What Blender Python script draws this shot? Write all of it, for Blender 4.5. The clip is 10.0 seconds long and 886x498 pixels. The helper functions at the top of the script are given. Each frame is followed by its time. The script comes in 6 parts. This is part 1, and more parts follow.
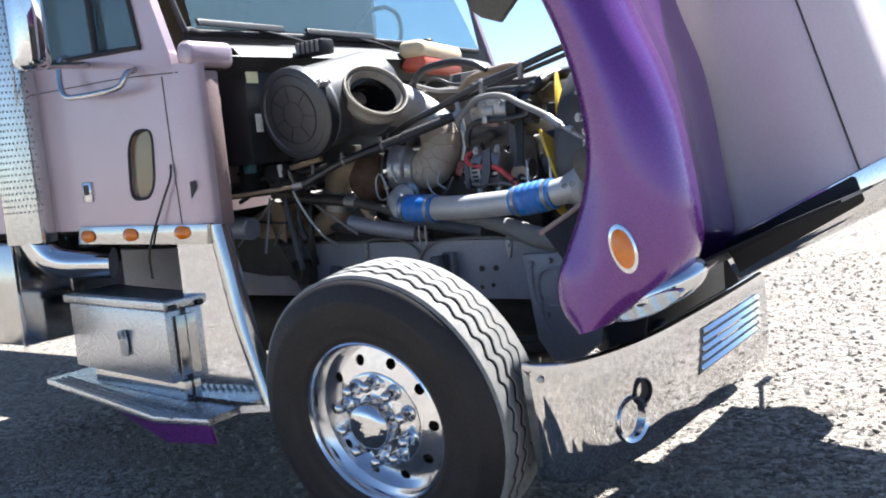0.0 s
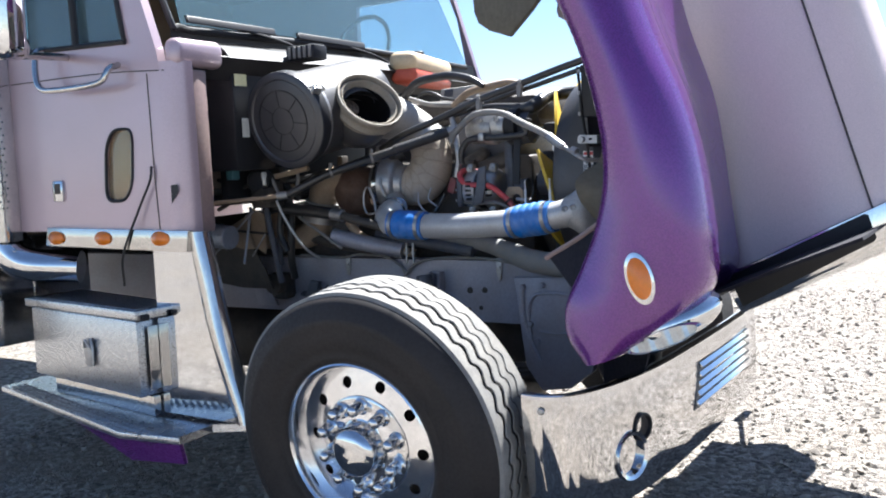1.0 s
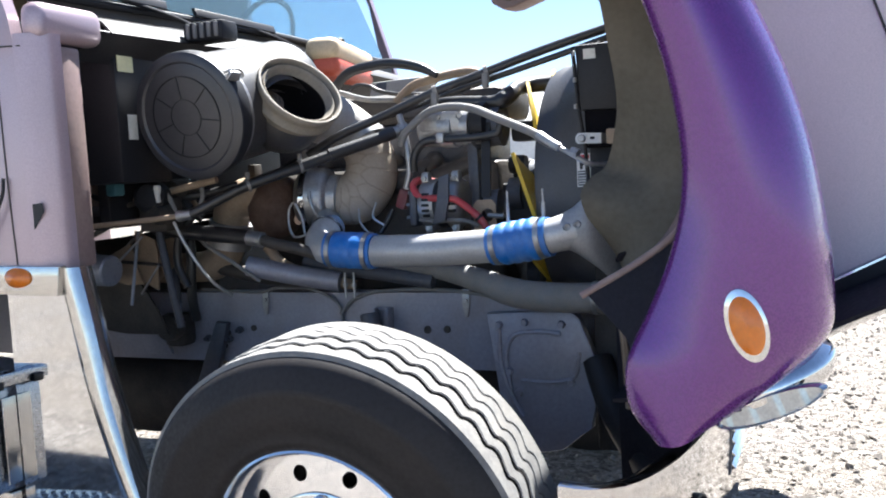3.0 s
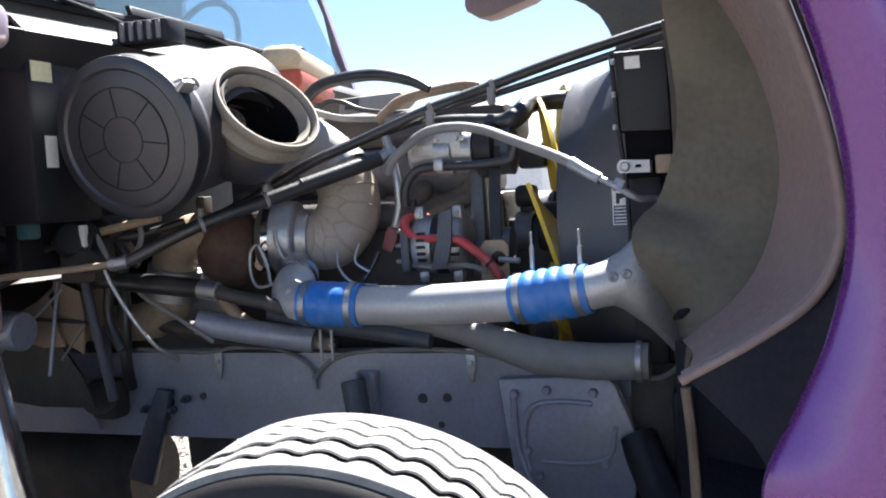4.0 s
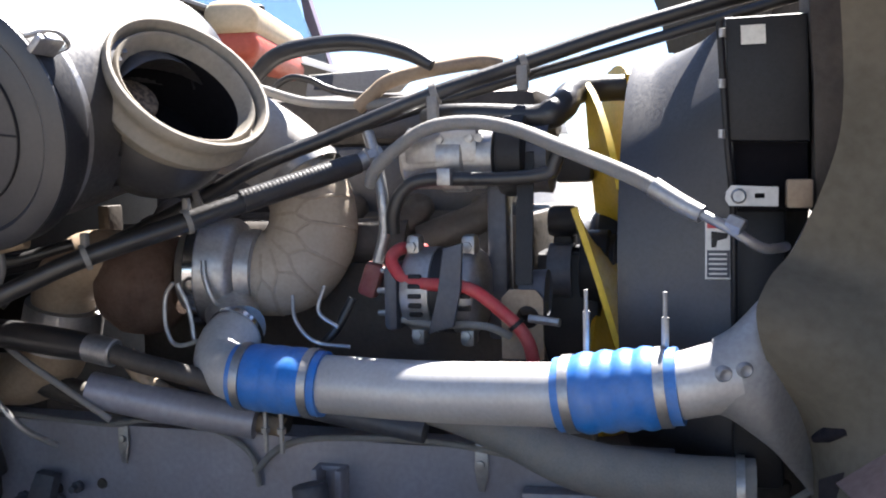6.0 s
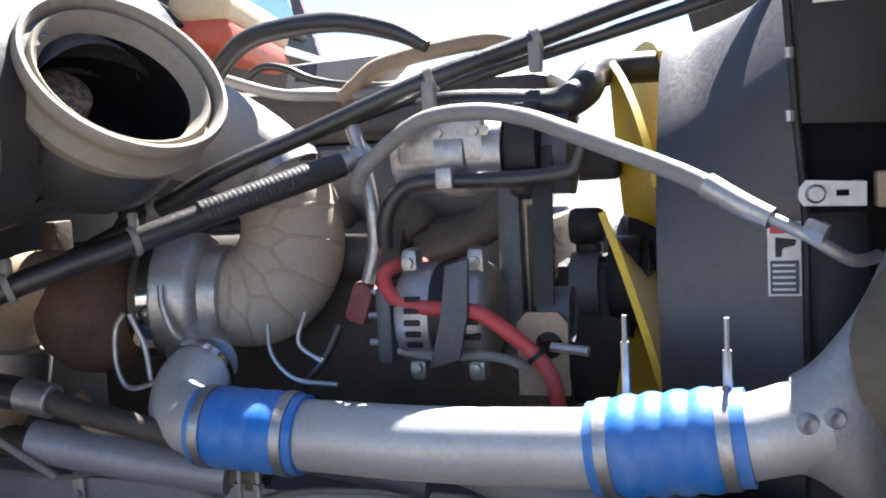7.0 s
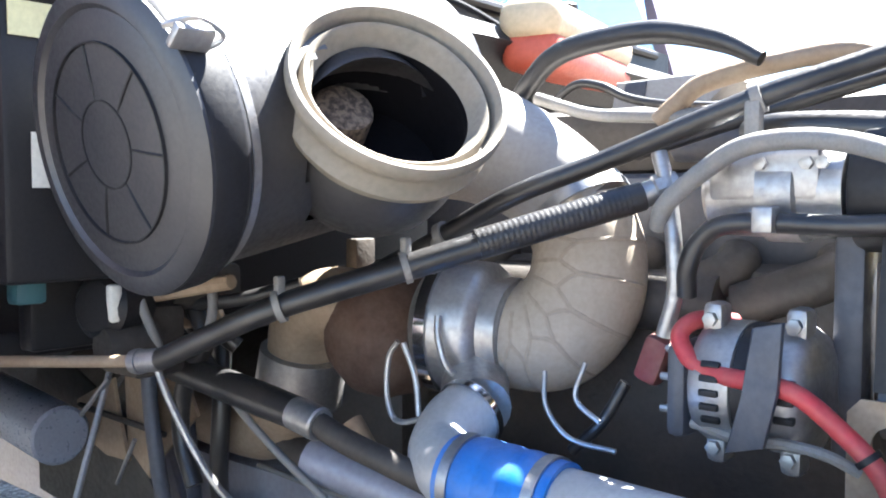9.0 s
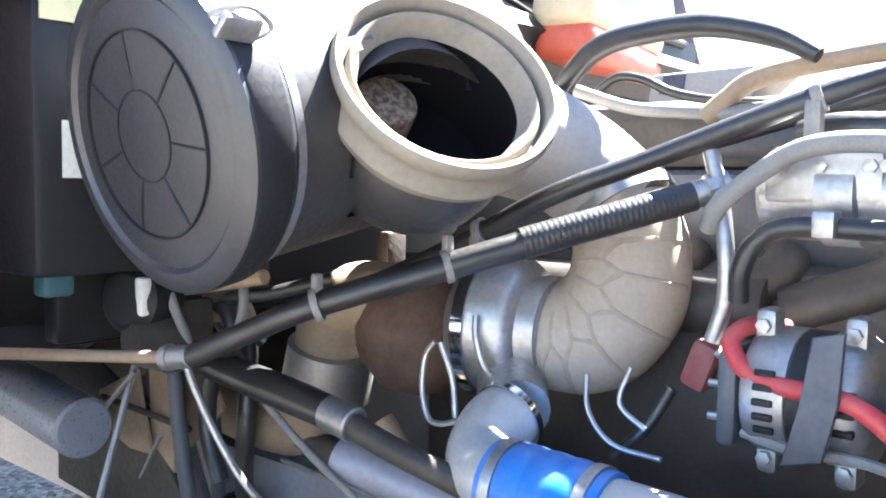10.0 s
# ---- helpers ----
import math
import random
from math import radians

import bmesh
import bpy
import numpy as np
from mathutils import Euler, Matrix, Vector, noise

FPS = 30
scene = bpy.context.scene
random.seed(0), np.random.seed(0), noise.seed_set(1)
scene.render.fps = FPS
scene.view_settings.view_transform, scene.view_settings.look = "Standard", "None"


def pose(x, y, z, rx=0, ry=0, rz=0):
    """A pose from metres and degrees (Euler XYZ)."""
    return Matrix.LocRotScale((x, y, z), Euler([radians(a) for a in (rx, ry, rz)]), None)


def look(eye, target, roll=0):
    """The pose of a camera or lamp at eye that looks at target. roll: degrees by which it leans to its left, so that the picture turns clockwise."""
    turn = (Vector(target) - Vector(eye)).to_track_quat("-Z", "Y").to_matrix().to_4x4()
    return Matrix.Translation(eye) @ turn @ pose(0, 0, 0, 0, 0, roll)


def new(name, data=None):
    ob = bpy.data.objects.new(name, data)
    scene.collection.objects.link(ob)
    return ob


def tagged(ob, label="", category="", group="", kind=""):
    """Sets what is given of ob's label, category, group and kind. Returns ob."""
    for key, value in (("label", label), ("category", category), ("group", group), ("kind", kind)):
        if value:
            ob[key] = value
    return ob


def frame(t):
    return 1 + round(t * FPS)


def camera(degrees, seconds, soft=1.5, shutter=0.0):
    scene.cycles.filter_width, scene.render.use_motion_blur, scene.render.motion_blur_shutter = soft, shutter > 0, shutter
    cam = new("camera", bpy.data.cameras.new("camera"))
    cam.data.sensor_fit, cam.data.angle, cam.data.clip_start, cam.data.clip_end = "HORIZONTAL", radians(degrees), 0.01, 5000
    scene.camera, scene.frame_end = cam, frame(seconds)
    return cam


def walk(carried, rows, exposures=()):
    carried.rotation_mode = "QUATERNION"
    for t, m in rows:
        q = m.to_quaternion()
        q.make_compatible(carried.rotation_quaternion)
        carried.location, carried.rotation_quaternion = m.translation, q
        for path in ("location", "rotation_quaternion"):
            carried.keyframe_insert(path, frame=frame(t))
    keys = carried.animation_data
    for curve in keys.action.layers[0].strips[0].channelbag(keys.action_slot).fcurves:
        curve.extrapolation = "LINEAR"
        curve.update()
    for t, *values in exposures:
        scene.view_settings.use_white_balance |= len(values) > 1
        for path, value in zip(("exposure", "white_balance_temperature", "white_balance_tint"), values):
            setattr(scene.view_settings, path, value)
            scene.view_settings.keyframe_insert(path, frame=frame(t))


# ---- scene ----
cam = camera(52.0, 10.0, soft=2.0)
PATH = [
    (0, (2.045, -2.498, 1.436), (0.907, -0.866, 1.229), -5.4),
    (0.5, (1.905, -2.466, 1.444), (0.818, -0.797, 1.272), -2.1),
    (1, (1.846, -2.455, 1.442), (0.789, -0.766, 1.265), -2.5),
    (1.5, (1.774, -2.402, 1.428), (0.736, -0.701, 1.258), -0.6),
    (2, (1.584, -2.286, 1.422), (0.635, -0.534, 1.253), -0.7),
    (2.5, (1.375, -2.127, 1.425), (0.51, -0.332, 1.248), -2.6),
    (4, (0.735, -1.469, 1.493), (0.107, 0.426, 1.367), -3.3),
    (4.5, (0.591, -1.281, 1.516), (0.028, 0.632, 1.367), -4.1),
    (5, (0.505, -1.049, 1.53), (-0.049, 0.869, 1.41), -1.4),
    (6.5, (0.409, -0.59, 1.588), (-0.178, 1.312, 1.403), -1.6),
    (7, (0.363, -0.439, 1.581), (-0.234, 1.462, 1.407), -2.9),
    (7.5, (0.344, -0.309, 1.575), (-0.453, 1.519, 1.415), -3.4),
    (8, (0.357, -0.226, 1.575), (-0.667, 1.488, 1.47), -2.0),
    (8.5, (0.391, -0.2, 1.582), (-0.85, 1.366, 1.493), -0.9),
    (9, (0.382, -0.211, 1.592), (-0.916, 1.307, 1.485), -0.0),
    (9.5, (0.353, -0.223, 1.606), (-0.933, 1.303, 1.476), 0.5),
    (10, (0.313, -0.214, 1.611), (-0.989, 1.297, 1.466), 0.9),
]
walk(cam, [(t, look(eye, target, roll)) for t, eye, target, roll in PATH], [(0, 2.15, 6000, 9), (2.5, 2.2, 6050, 9), (4.5, 2.4, 6400, 14), (5.0, 2.4, 6550, 17), (6.5, 2.6, 6400, 11), (7.5, 2.8, 6400, 11), (8.5, 3.2, 6300, 10), (9.0, 3.68, 6150, 8), (10.0, 4.05, 6150, 8)])

# ---------------------------------------------------------------- world and sun
SUN = Vector((0.04, 0.52, 0.85)).normalized()
world = bpy.data.worlds.new("sky")
scene.world = world
world.use_nodes = True
wn = world.node_tree
sky = wn.nodes.new("ShaderNodeTexSky")
sky.sky_type = "NISHITA"
sky.sun_disc = False
sky.sun_elevation = math.asin(SUN.z)
sky.sun_rotation = math.atan2(SUN.x, SUN.y)
sky.dust_density = 0.5
sky.air_density = 0.8
sky.altitude = 1200
wn.links.new(sky.outputs[0], wn.nodes["Background"].inputs[0])
wn.nodes["Background"].inputs[1].default_value = 0.05
sun = new("sun", bpy.data.lights.new("sun", "SUN"))
sun.data.energy, sun.data.angle, sun.data.color = 5.0, radians(0.5), (1.0, 0.96, 0.9)
sun.matrix_world = look(SUN * 30, (0, 0, 0))


# ---------------------------------------------------------------- materials
def mat(name, a, b=None, rough=0.5, metal=0.0, scale=6.0, fine=60.0, bump=0.1, dust=0.0, dust_colour=(0.32, 0.26, 0.2),
        coat=0.0, rough_vary=0.12, mix=0.5, spec=0.5, island=0.0, stretch=None):
    """Two mottled tones, fine relief, worn roughness and a film of dust."""
    m = bpy.data.materials.new(name)
    m.use_nodes = True
    t = m.node_tree
    n, l = t.nodes, t.links
    p = n["Principled BSDF"]
    co = n.new("ShaderNodeTexCoord")
    source = co.outputs["Object"]
    if stretch:
        mp = n.new("ShaderNodeMapping")
        mp.inputs["Scale"].default_value = stretch
        l.new(source, mp.inputs[0])
        source = mp.outputs[0]

    def noise_at(s, detail=5.0):
        x = n.new("ShaderNodeTexNoise")
        x.inputs["Scale"].default_value = s
        x.inputs["Detail"].default_value = detail
        l.new(source, x.inputs["Vector"])
        return x.outputs["Fac"]

    def blend(fac, c0, c1):
        x = n.new("ShaderNodeMix")
        x.data_type = "RGBA"
        if isinstance(fac, float):
            x.inputs[0].default_value = fac
        else:
            l.new(fac, x.inputs[0])
        for i, c in ((6, c0), (7, c1)):
            if isinstance(c, tuple):
                x.inputs[i].default_value = (*c, 1)
            else:
                l.new(c, x.inputs[i])
        return x.outputs[2]

    def ramp(fac, lo, hi, top=1.0):
        x = n.new("ShaderNodeMapRange")
        for i, v in ((1, lo), (2, hi), (3, 0.0), (4, top)):
            x.inputs[i].default_value = v
        l.new(fac, x.inputs[0])
        return x.outputs[0]

    b = b or tuple(v * 0.75 for v in a)
    big, small = noise_at(scale), noise_at(fine, 6.0)
    colour = blend(ramp(big, 0.5 - mix / 2, 0.5 + mix / 2), a, b)
    colour = blend(ramp(small, 0.35, 0.75, 0.35), colour, tuple(v * 0.6 for v in b))
    if dust > 0:
        colour = blend(ramp(noise_at(scale * 1.7, 8.0), 0.35, 0.7, dust), colour, dust_colour)
    l.new(colour, p.inputs["Base Color"])
    l.new(ramp(small, 0.3, 0.7, 1.0), (rr := n.new("ShaderNodeMapRange")).inputs[0])
    rr.inputs[3].default_value, rr.inputs[4].default_value = max(0.02, rough - rough_vary / 2), min(1, rough + rough_vary)
    l.new(rr.outputs[0], p.inputs["Roughness"])
    p.inputs["Metallic"].default_value = metal
    p.inputs["Specular IOR Level"].default_value = spec
    p.inputs["Coat Weight"].default_value = coat
    p.inputs["Coat Roughness"].default_value = 0.06
    if bump > 0:
        bp = n.new("ShaderNodeBump")
        bp.inputs["Strength"].default_value = bump
        bp.inputs["Distance"].default_value = 0.004
        l.new(small, bp.inputs["Height"])
        l.new(bp.outputs[0], p.inputs["Normal"])
    return m


def gravel_material():
    m = bpy.data.materials.new("gravel")
    m.use_nodes = True
    n, l = m.node_tree.nodes, m.node_tree.links
    p = n["Principled BSDF"]
    co = n.new("ShaderNodeTexCoord")

    def tex(kind, s):
        x = n.new(kind)
        x.inputs["Scale"].default_value = s
        l.new(co.outputs["Object"], x.inputs["Vector"])
        return x
    v1, v2, nz = tex("ShaderNodeTexVoronoi", 38), tex("ShaderNodeTexVoronoi", 95), tex("ShaderNodeTexNoise", 0.9)
    fine = tex("ShaderNodeTexNoise", 260)
    hsv = n.new("ShaderNodeValToRGB")
    e = hsv.color_ramp.elements
    e[0].color, e[1].color = (0.08, 0.068, 0.06, 1), (0.5, 0.455, 0.395, 1)
    for pos, c in ((0.3, (0.2, 0.175, 0.15, 1)), (0.6, (0.31, 0.272, 0.232, 1))):
        x = e.new(pos)
        x.color = c
    sep = n.new("ShaderNodeSeparateColor")
    l.new(v1.outputs["Color"], sep.inputs[0])
    l.new(sep.outputs[0], hsv.inputs[0])
    dirt = n.new("ShaderNodeMix")
    dirt.data_type = "RGBA"
    rng = n.new("ShaderNodeMapRange")
    rng.inputs[1].default_value, rng.inputs[2].default_value, rng.inputs[4].default_value = 0.4, 0.65, 0.55
    l.new(nz.outputs["Fac"], rng.inputs[0])
    l.new(rng.outputs[0], dirt.inputs[0])
    l.new(hsv.outputs[0], dirt.inputs[6])
    dirt.inputs[7].default_value = (0.29, 0.245, 0.195, 1)
    gap = n.new("ShaderNodeMix")
    gap.data_type = "RGBA"
    gap.blend_type = "MULTIPLY"
    gap.inputs[0].default_value = 0.6
    l.new(dirt.outputs[2], gap.inputs[6])
    l.new(fine.outputs["Color"], gap.inputs[7])
    l.new(dirt.outputs[2], p.inputs["Base Color"])
    p.inputs["Roughness"].default_value = 0.9
    add = n.new("ShaderNodeMath")
    add.operation = "ADD"
    l.new(v1.outputs["Distance"], add.inputs[0])
    l.new(v2.outputs["Distance"], add.inputs[1])
    bp = n.new("ShaderNodeBump")
    bp.inputs["Strength"].default_value, bp.inputs["Distance"].default_value = 0.9, 0.025
    bp.invert = True
    l.new(add.outputs[0], bp.inputs["Height"])
    l.new(bp.outputs[0], p.inputs["Normal"])
    return m


def glass_material(name="tinted glass", tint=(0.3, 0.46, 0.52, 1)):
    m = bpy.data.materials.new(name)
    m.use_nodes = True
    p = m.node_tree.nodes["Principled BSDF"]
    p.inputs["Base Color"].default_value = tint
    p.inputs["Roughness"].default_value = 0.03
    p.inputs["Transmission Weight"].default_value = 0.85
    p.inputs["IOR"].default_value = 1.45
    return m


GRAVEL = gravel_material()
GLASS = glass_material()
CLEAR = glass_material("brown glass", (0.75, 0.62, 0.45, 1))
LILAC = mat("lilac paint", (0.5, 0.385, 0.425), (0.465, 0.36, 0.4), rough=0.32, metal=0.35, scale=2.0, fine=220, bump=0.015, dust=0.15, coat=0.35, rough_vary=0.08)
# lighter, warmer copy of LILAC: light bounced off the gravel, put into colour
LILAC_LIT_FADE = mat("pale rose lilac paint sprayed over purple", (0.78, 0.645, 0.615), (0.74, 0.61, 0.585), rough=0.36, metal=0.15, scale=2.0, fine=220, bump=0.015, dust=0.12, dust_colour=(0.5, 0.42, 0.36), coat=0.35, rough_vary=0.08)


def airbrush(m, start, along, reach, tone):
    """Fades the paint of m into another tone towards a straight joint."""
    n, l = m.node_tree.nodes, m.node_tree.links
    p = n["Principled BSDF"]
    paint = p.inputs["Base Color"].links[0].from_socket
    co = n.new("ShaderNodeTexCoord")
    sub, dot, rng, mx = n.new("ShaderNodeVectorMath"), n.new("ShaderNodeVectorMath"), n.new("ShaderNodeMapRange"), n.new("ShaderNodeMix")
    sub.operation, dot.operation = "SUBTRACT", "DOT_PRODUCT"
    sub.inputs[1].default_value, dot.inputs[1].default_value = start, along
    rng.interpolation_type = "SMOOTHSTEP"
    rng.inputs[1].default_value, rng.inputs[2].default_value = reach
    mx.data_type = "RGBA"
    mx.inputs[6].default_value = (*tone, 1)
    l.new(co.outputs["Object"], sub.inputs[0])
    l.new(sub.outputs[0], dot.inputs[0])
    l.new(dot.outputs["Value"], rng.inputs[0])
    l.new(rng.outputs[0], mx.inputs[0])
    l.new(paint, mx.inputs[7])
    l.new(mx.outputs[2], p.inputs["Base Color"])


airbrush(LILAC_LIT_FADE, (1.014, 0.8, 1.03), (0.95, 0.0, 0.31), (-0.01, 0.11), (0.15, 0.05, 0.13))
PURPLE = mat("purple paint", (0.12, 0.018, 0.2), (0.135, 0.022, 0.21), rough=0.26, metal=0.35, scale=2.0, fine=240, bump=0.006, dust=0.03, coat=0.8, rough_vary=0.06)
CHROME = mat("chrome", (0.68, 0.69, 0.71), (0.62, 0.63, 0.65), rough=0.04, metal=1.0, scale=3, fine=90, bump=0.0, dust=0.03, rough_vary=0.03)
ALU = mat("polished aluminium", (0.62, 0.63, 0.66), (0.54, 0.55, 0.58), rough=0.1, metal=1.0, scale=4, fine=70, bump=0.0, dust=0.04, rough_vary=0.05)
BOX_ALU = mat("brushed aluminium sheet", (0.55, 0.57, 0.61), (0.48, 0.5, 0.54), rough=0.27, metal=1.0, scale=3, fine=60, bump=0.0, dust=0.05, rough_vary=0.1, stretch=(1, 1, 6))
WHEEL_ALU = mat("bright polished wheel", (0.82, 0.83, 0.86), (0.76, 0.77, 0.8), rough=0.14, metal=1.0, scale=4, fine=70, bump=0.0, dust=0.02, rough_vary=0.05)
BUMPER_CHROME = mat("weathered chrome", (0.68, 0.68, 0.69), (0.58, 0.58, 0.59), rough=0.05, metal=1.0, scale=5, fine=60, bump=0.0, dust=0.04, rough_vary=0.04)
STAINLESS = mat("stainless sheet", (0.58, 0.575, 0.57), (0.5, 0.5, 0.5), rough=0.12, metal=1.0, scale=4, fine=70, bump=0.0, dust=0.06, rough_vary=0.06)
TREADPLATE = mat("blue-grey tread plate", (0.5, 0.56, 0.66), (0.36, 0.41, 0.5), rough=0.3, metal=0.9, scale=30, fine=55, bump=0.5, dust=0.1, mix=0.3)
DULL_ALU = mat("dull cast aluminium", (0.5, 0.5, 0.5), (0.38, 0.38, 0.39), rough=0.42, metal=0.85, scale=9, fine=120, bump=0.15, dust=0.25)
PIPE_ALU = mat("brushed pipe aluminium", (0.6, 0.6, 0.6), (0.5, 0.5, 0.51), rough=0.4, metal=0.3, scale=6, fine=130, bump=0.05, dust=0.3)
CAC_GREY = mat("oxidised aluminium tank", (0.43, 0.44, 0.46), (0.36, 0.37, 0.39), rough=0.5, metal=0.55, scale=6, fine=120, bump=0.08, dust=0.3)
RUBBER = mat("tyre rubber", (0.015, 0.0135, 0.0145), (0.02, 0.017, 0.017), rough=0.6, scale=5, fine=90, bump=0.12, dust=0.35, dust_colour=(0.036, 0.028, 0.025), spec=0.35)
UNDERCOAT = mat("black undercoat", (0.007, 0.007, 0.012), (0.01, 0.009, 0.016), rough=0.7, scale=8, fine=90, bump=0.3, dust=0.2, dust_colour=(0.02, 0.018, 0.02), spec=0.3)
# dust tone, raised further so the colour carries the tread's sunlit brightness
TREAD = mat("worn dusty tread, sunlit-pale", (0.24, 0.235, 0.225), (0.16, 0.155, 0.15), rough=0.88, scale=14, fine=120, bump=0.3, dust=0.4, dust_colour=(0.3, 0.275, 0.24))
HOSE = mat("black hose rubber", (0.012, 0.012, 0.014), (0.02, 0.019, 0.02), rough=0.36, scale=9, fine=150, bump=0.1, dust=0.3, dust_colour=(0.07, 0.06, 0.05), spec=0.65)
BLACK = mat("satin black plastic", (0.011, 0.011, 0.014), (0.015, 0.015, 0.018), rough=0.48, scale=7, fine=160, bump=0.05, dust=0.12, dust_colour=(0.05, 0.046, 0.042), spec=0.35)
LID_BLACK = mat("weathered black plastic lid", (0.017, 0.018, 0.024), (0.024, 0.024, 0.03), rough=0.42, scale=7, fine=160, bump=0.06, dust=0.35, dust_colour=(0.06, 0.057, 0.056), spec=0.8)
RAIL = mat("grey frame paint", (0.37, 0.37, 0.43), (0.3, 0.3, 0.35), rough=0.38, metal=0.2, scale=5, fine=80, bump=0.12, dust=0.4, dust_colour=(0.24, 0.2, 0.17))
CAST = mat("dark cast iron", (0.045, 0.04, 0.038), (0.07, 0.06, 0.053), rough=0.6, metal=0.3, scale=10, fine=90, bump=0.35, dust=0.35, dust_colour=(0.12, 0.1, 0.08))
RUST = mat("rusty cast iron", (0.125, 0.066, 0.042), (0.08, 0.046, 0.036), rough=0.8, metal=0.1, scale=12, fine=110, bump=0.35, dust=0.3, dust_colour=(0.22, 0.17, 0.13))
WRAP = mat("heat stained beige sheet", (0.42, 0.32, 0.22), (0.3, 0.21, 0.14), rough=0.65, metal=0.2, scale=10, fine=110, bump=0.2, dust=0.3)
BEIGE = mat("beige moulded elbow", (0.44, 0.37, 0.29), (0.36, 0.3, 0.235), rough=0.6, scale=7, fine=120, bump=0.1, dust=0.4, dust_colour=(0.3, 0.25, 0.2))
# a tone darker than BEIGE, for the lines between the elbow's panels
BEIGE_SEAM = mat("darker elbow seam", (0.36, 0.3, 0.235), (0.31, 0.255, 0.2), rough=0.7, scale=7, fine=120, bump=0.1, dust=0.3, dust_colour=(0.3, 0.25, 0.2))
BLUE = mat("blue silicone", (0.012, 0.185, 0.6), (0.01, 0.15, 0.52), rough=0.42, scale=10, fine=150, bump=0.06, dust=0.25, dust_colour=(0.4, 0.42, 0.45))
OLIVE = mat("bare olive fibreglass", (0.13, 0.117, 0.088), (0.1, 0.09, 0.07), rough=0.75, scale=4, fine=60, bump=0.25, dust=0.35, dust_colour=(0.2, 0.17, 0.13))
TAN_EDGE = mat("tan wall edge", (0.2, 0.125, 0.08), (0.15, 0.1, 0.07), rough=0.75, scale=5, fine=60, bump=0.25, dust=0.3, dust_colour=(0.19, 0.16, 0.125))
MAUVE = mat("dusty mauve overspray", (0.27, 0.185, 0.175), (0.22, 0.15, 0.145), rough=0.6, scale=4, fine=70, bump=0.15, dust=0.3)
YELLOW = mat("yellow fan plastic", (0.75, 0.5, 0.02), (0.65, 0.42, 0.02), rough=0.5, scale=10, fine=100, bump=0.08, dust=0.2)
AMBER = mat("amber lens", (0.75, 0.2, 0.008), (0.65, 0.16, 0.006), rough=0.15, scale=30, fine=160, bump=0.03, coat=0.5)
RED = mat("red cable sleeve", (0.55, 0.04, 0.05), (0.45, 0.03, 0.045), rough=0.5, scale=14, fine=120, bump=0.06, dust=0.25)
DARKRED = mat("faded red connector", (0.2, 0.035, 0.035), (0.15, 0.03, 0.03), rough=0.55, scale=14, fine=120, bump=0.1, dust=0.3)
WHITE = mat("white label", (0.78, 0.77, 0.72), (0.7, 0.69, 0.64), rough=0.55, scale=14, fine=120, bump=0.03, dust=0.12)
PALE_YELLOW = mat("pale yellow label", (0.72, 0.68, 0.4), (0.66, 0.62, 0.36), rough=0.55, scale=14, fine=120, bump=0.03, dust=0.12)
SHROUD = mat("dusty black moulded plastic", (0.014, 0.014, 0.019), (0.02, 0.02, 0.025), rough=0.46, scale=6, fine=150, bump=0.03, dust=0.3, dust_colour=(0.045, 0.043, 0.042), spec=0.9)
GLASS_WHITE = mat("ribbed lens", (0.62, 0.64, 0.64), (0.4, 0.42, 0.43), rough=0.1, metal=0.5, scale=20, fine=160, bump=0.02, coat=0.6)
# pale blue base colour stands in for sky mirrored in smooth metal
SKY_TINTED = mat("metal tinted with sky reflection", (0.33, 0.37, 0.46), (0.25, 0.29, 0.37), rough=0.3, metal=0.3, scale=6, fine=120, bump=0.05, dust=0.25)
TAN = mat("tan cab trim", (0.36, 0.27, 0.18), (0.3, 0.22, 0.15), rough=0.7, scale=6, fine=90, bump=0.1)
GREYHOSE = mat("grey braided hose", (0.25, 0.245, 0.24), (0.2, 0.195, 0.19), rough=0.6, scale=20, fine=260, bump=0.2, dust=0.3)
TANK = mat("yellowed plastic tank", (0.72, 0.56, 0.36), (0.66, 0.5, 0.3), rough=0.45, scale=5, fine=90, bump=0.05, dust=0.2)
TANK_RED = mat("red coolant in plastic", (0.6, 0.12, 0.06), (0.55, 0.1, 0.06), rough=0.45, scale=5, fine=90, bump=0.05)
BLUEGREY = mat("grey blue engine paint", (0.085, 0.095, 0.12), (0.06, 0.065, 0.085), rough=0.5, metal=0.2, scale=9, fine=90, bump=0.2, dust=0.3, dust_colour=(0.15, 0.13, 0.11))
CANISTER = mat("black coated canister", (0.03, 0.029, 0.033), (0.022, 0.022, 0.026), rough=0.42, scale=5, fine=110, bump=0.05, dust=0.4, dust_colour=(0.075, 0.065, 0.055), spec=0.9)
PALE_DUCT = mat("pale grey moulded duct", (0.42, 0.4, 0.37), (0.34, 0.32, 0.3), rough=0.5, scale=6, fine=120, bump=0.08, dust=0.35, dust_colour=(0.3, 0.26, 0.22))
# near-black colour that carries the shade of deep openings
INNER_SHADE = mat("near-black for inner shade", (0.006, 0.006, 0.008), (0.009, 0.008, 0.01), rough=0.95, scale=6, fine=90, bump=0.05, spec=0.1)
MESH = mat("brown filter mesh", (0.24, 0.18, 0.13), (0.06, 0.045, 0.036), rough=0.8, scale=120, fine=300, bump=0.3, mix=0.2)
SEAL = mat("dusty flared rubber", (0.27, 0.24, 0.2), (0.2, 0.18, 0.145), rough=0.7, scale=8, fine=110, bump=0.1, dust=0.4)
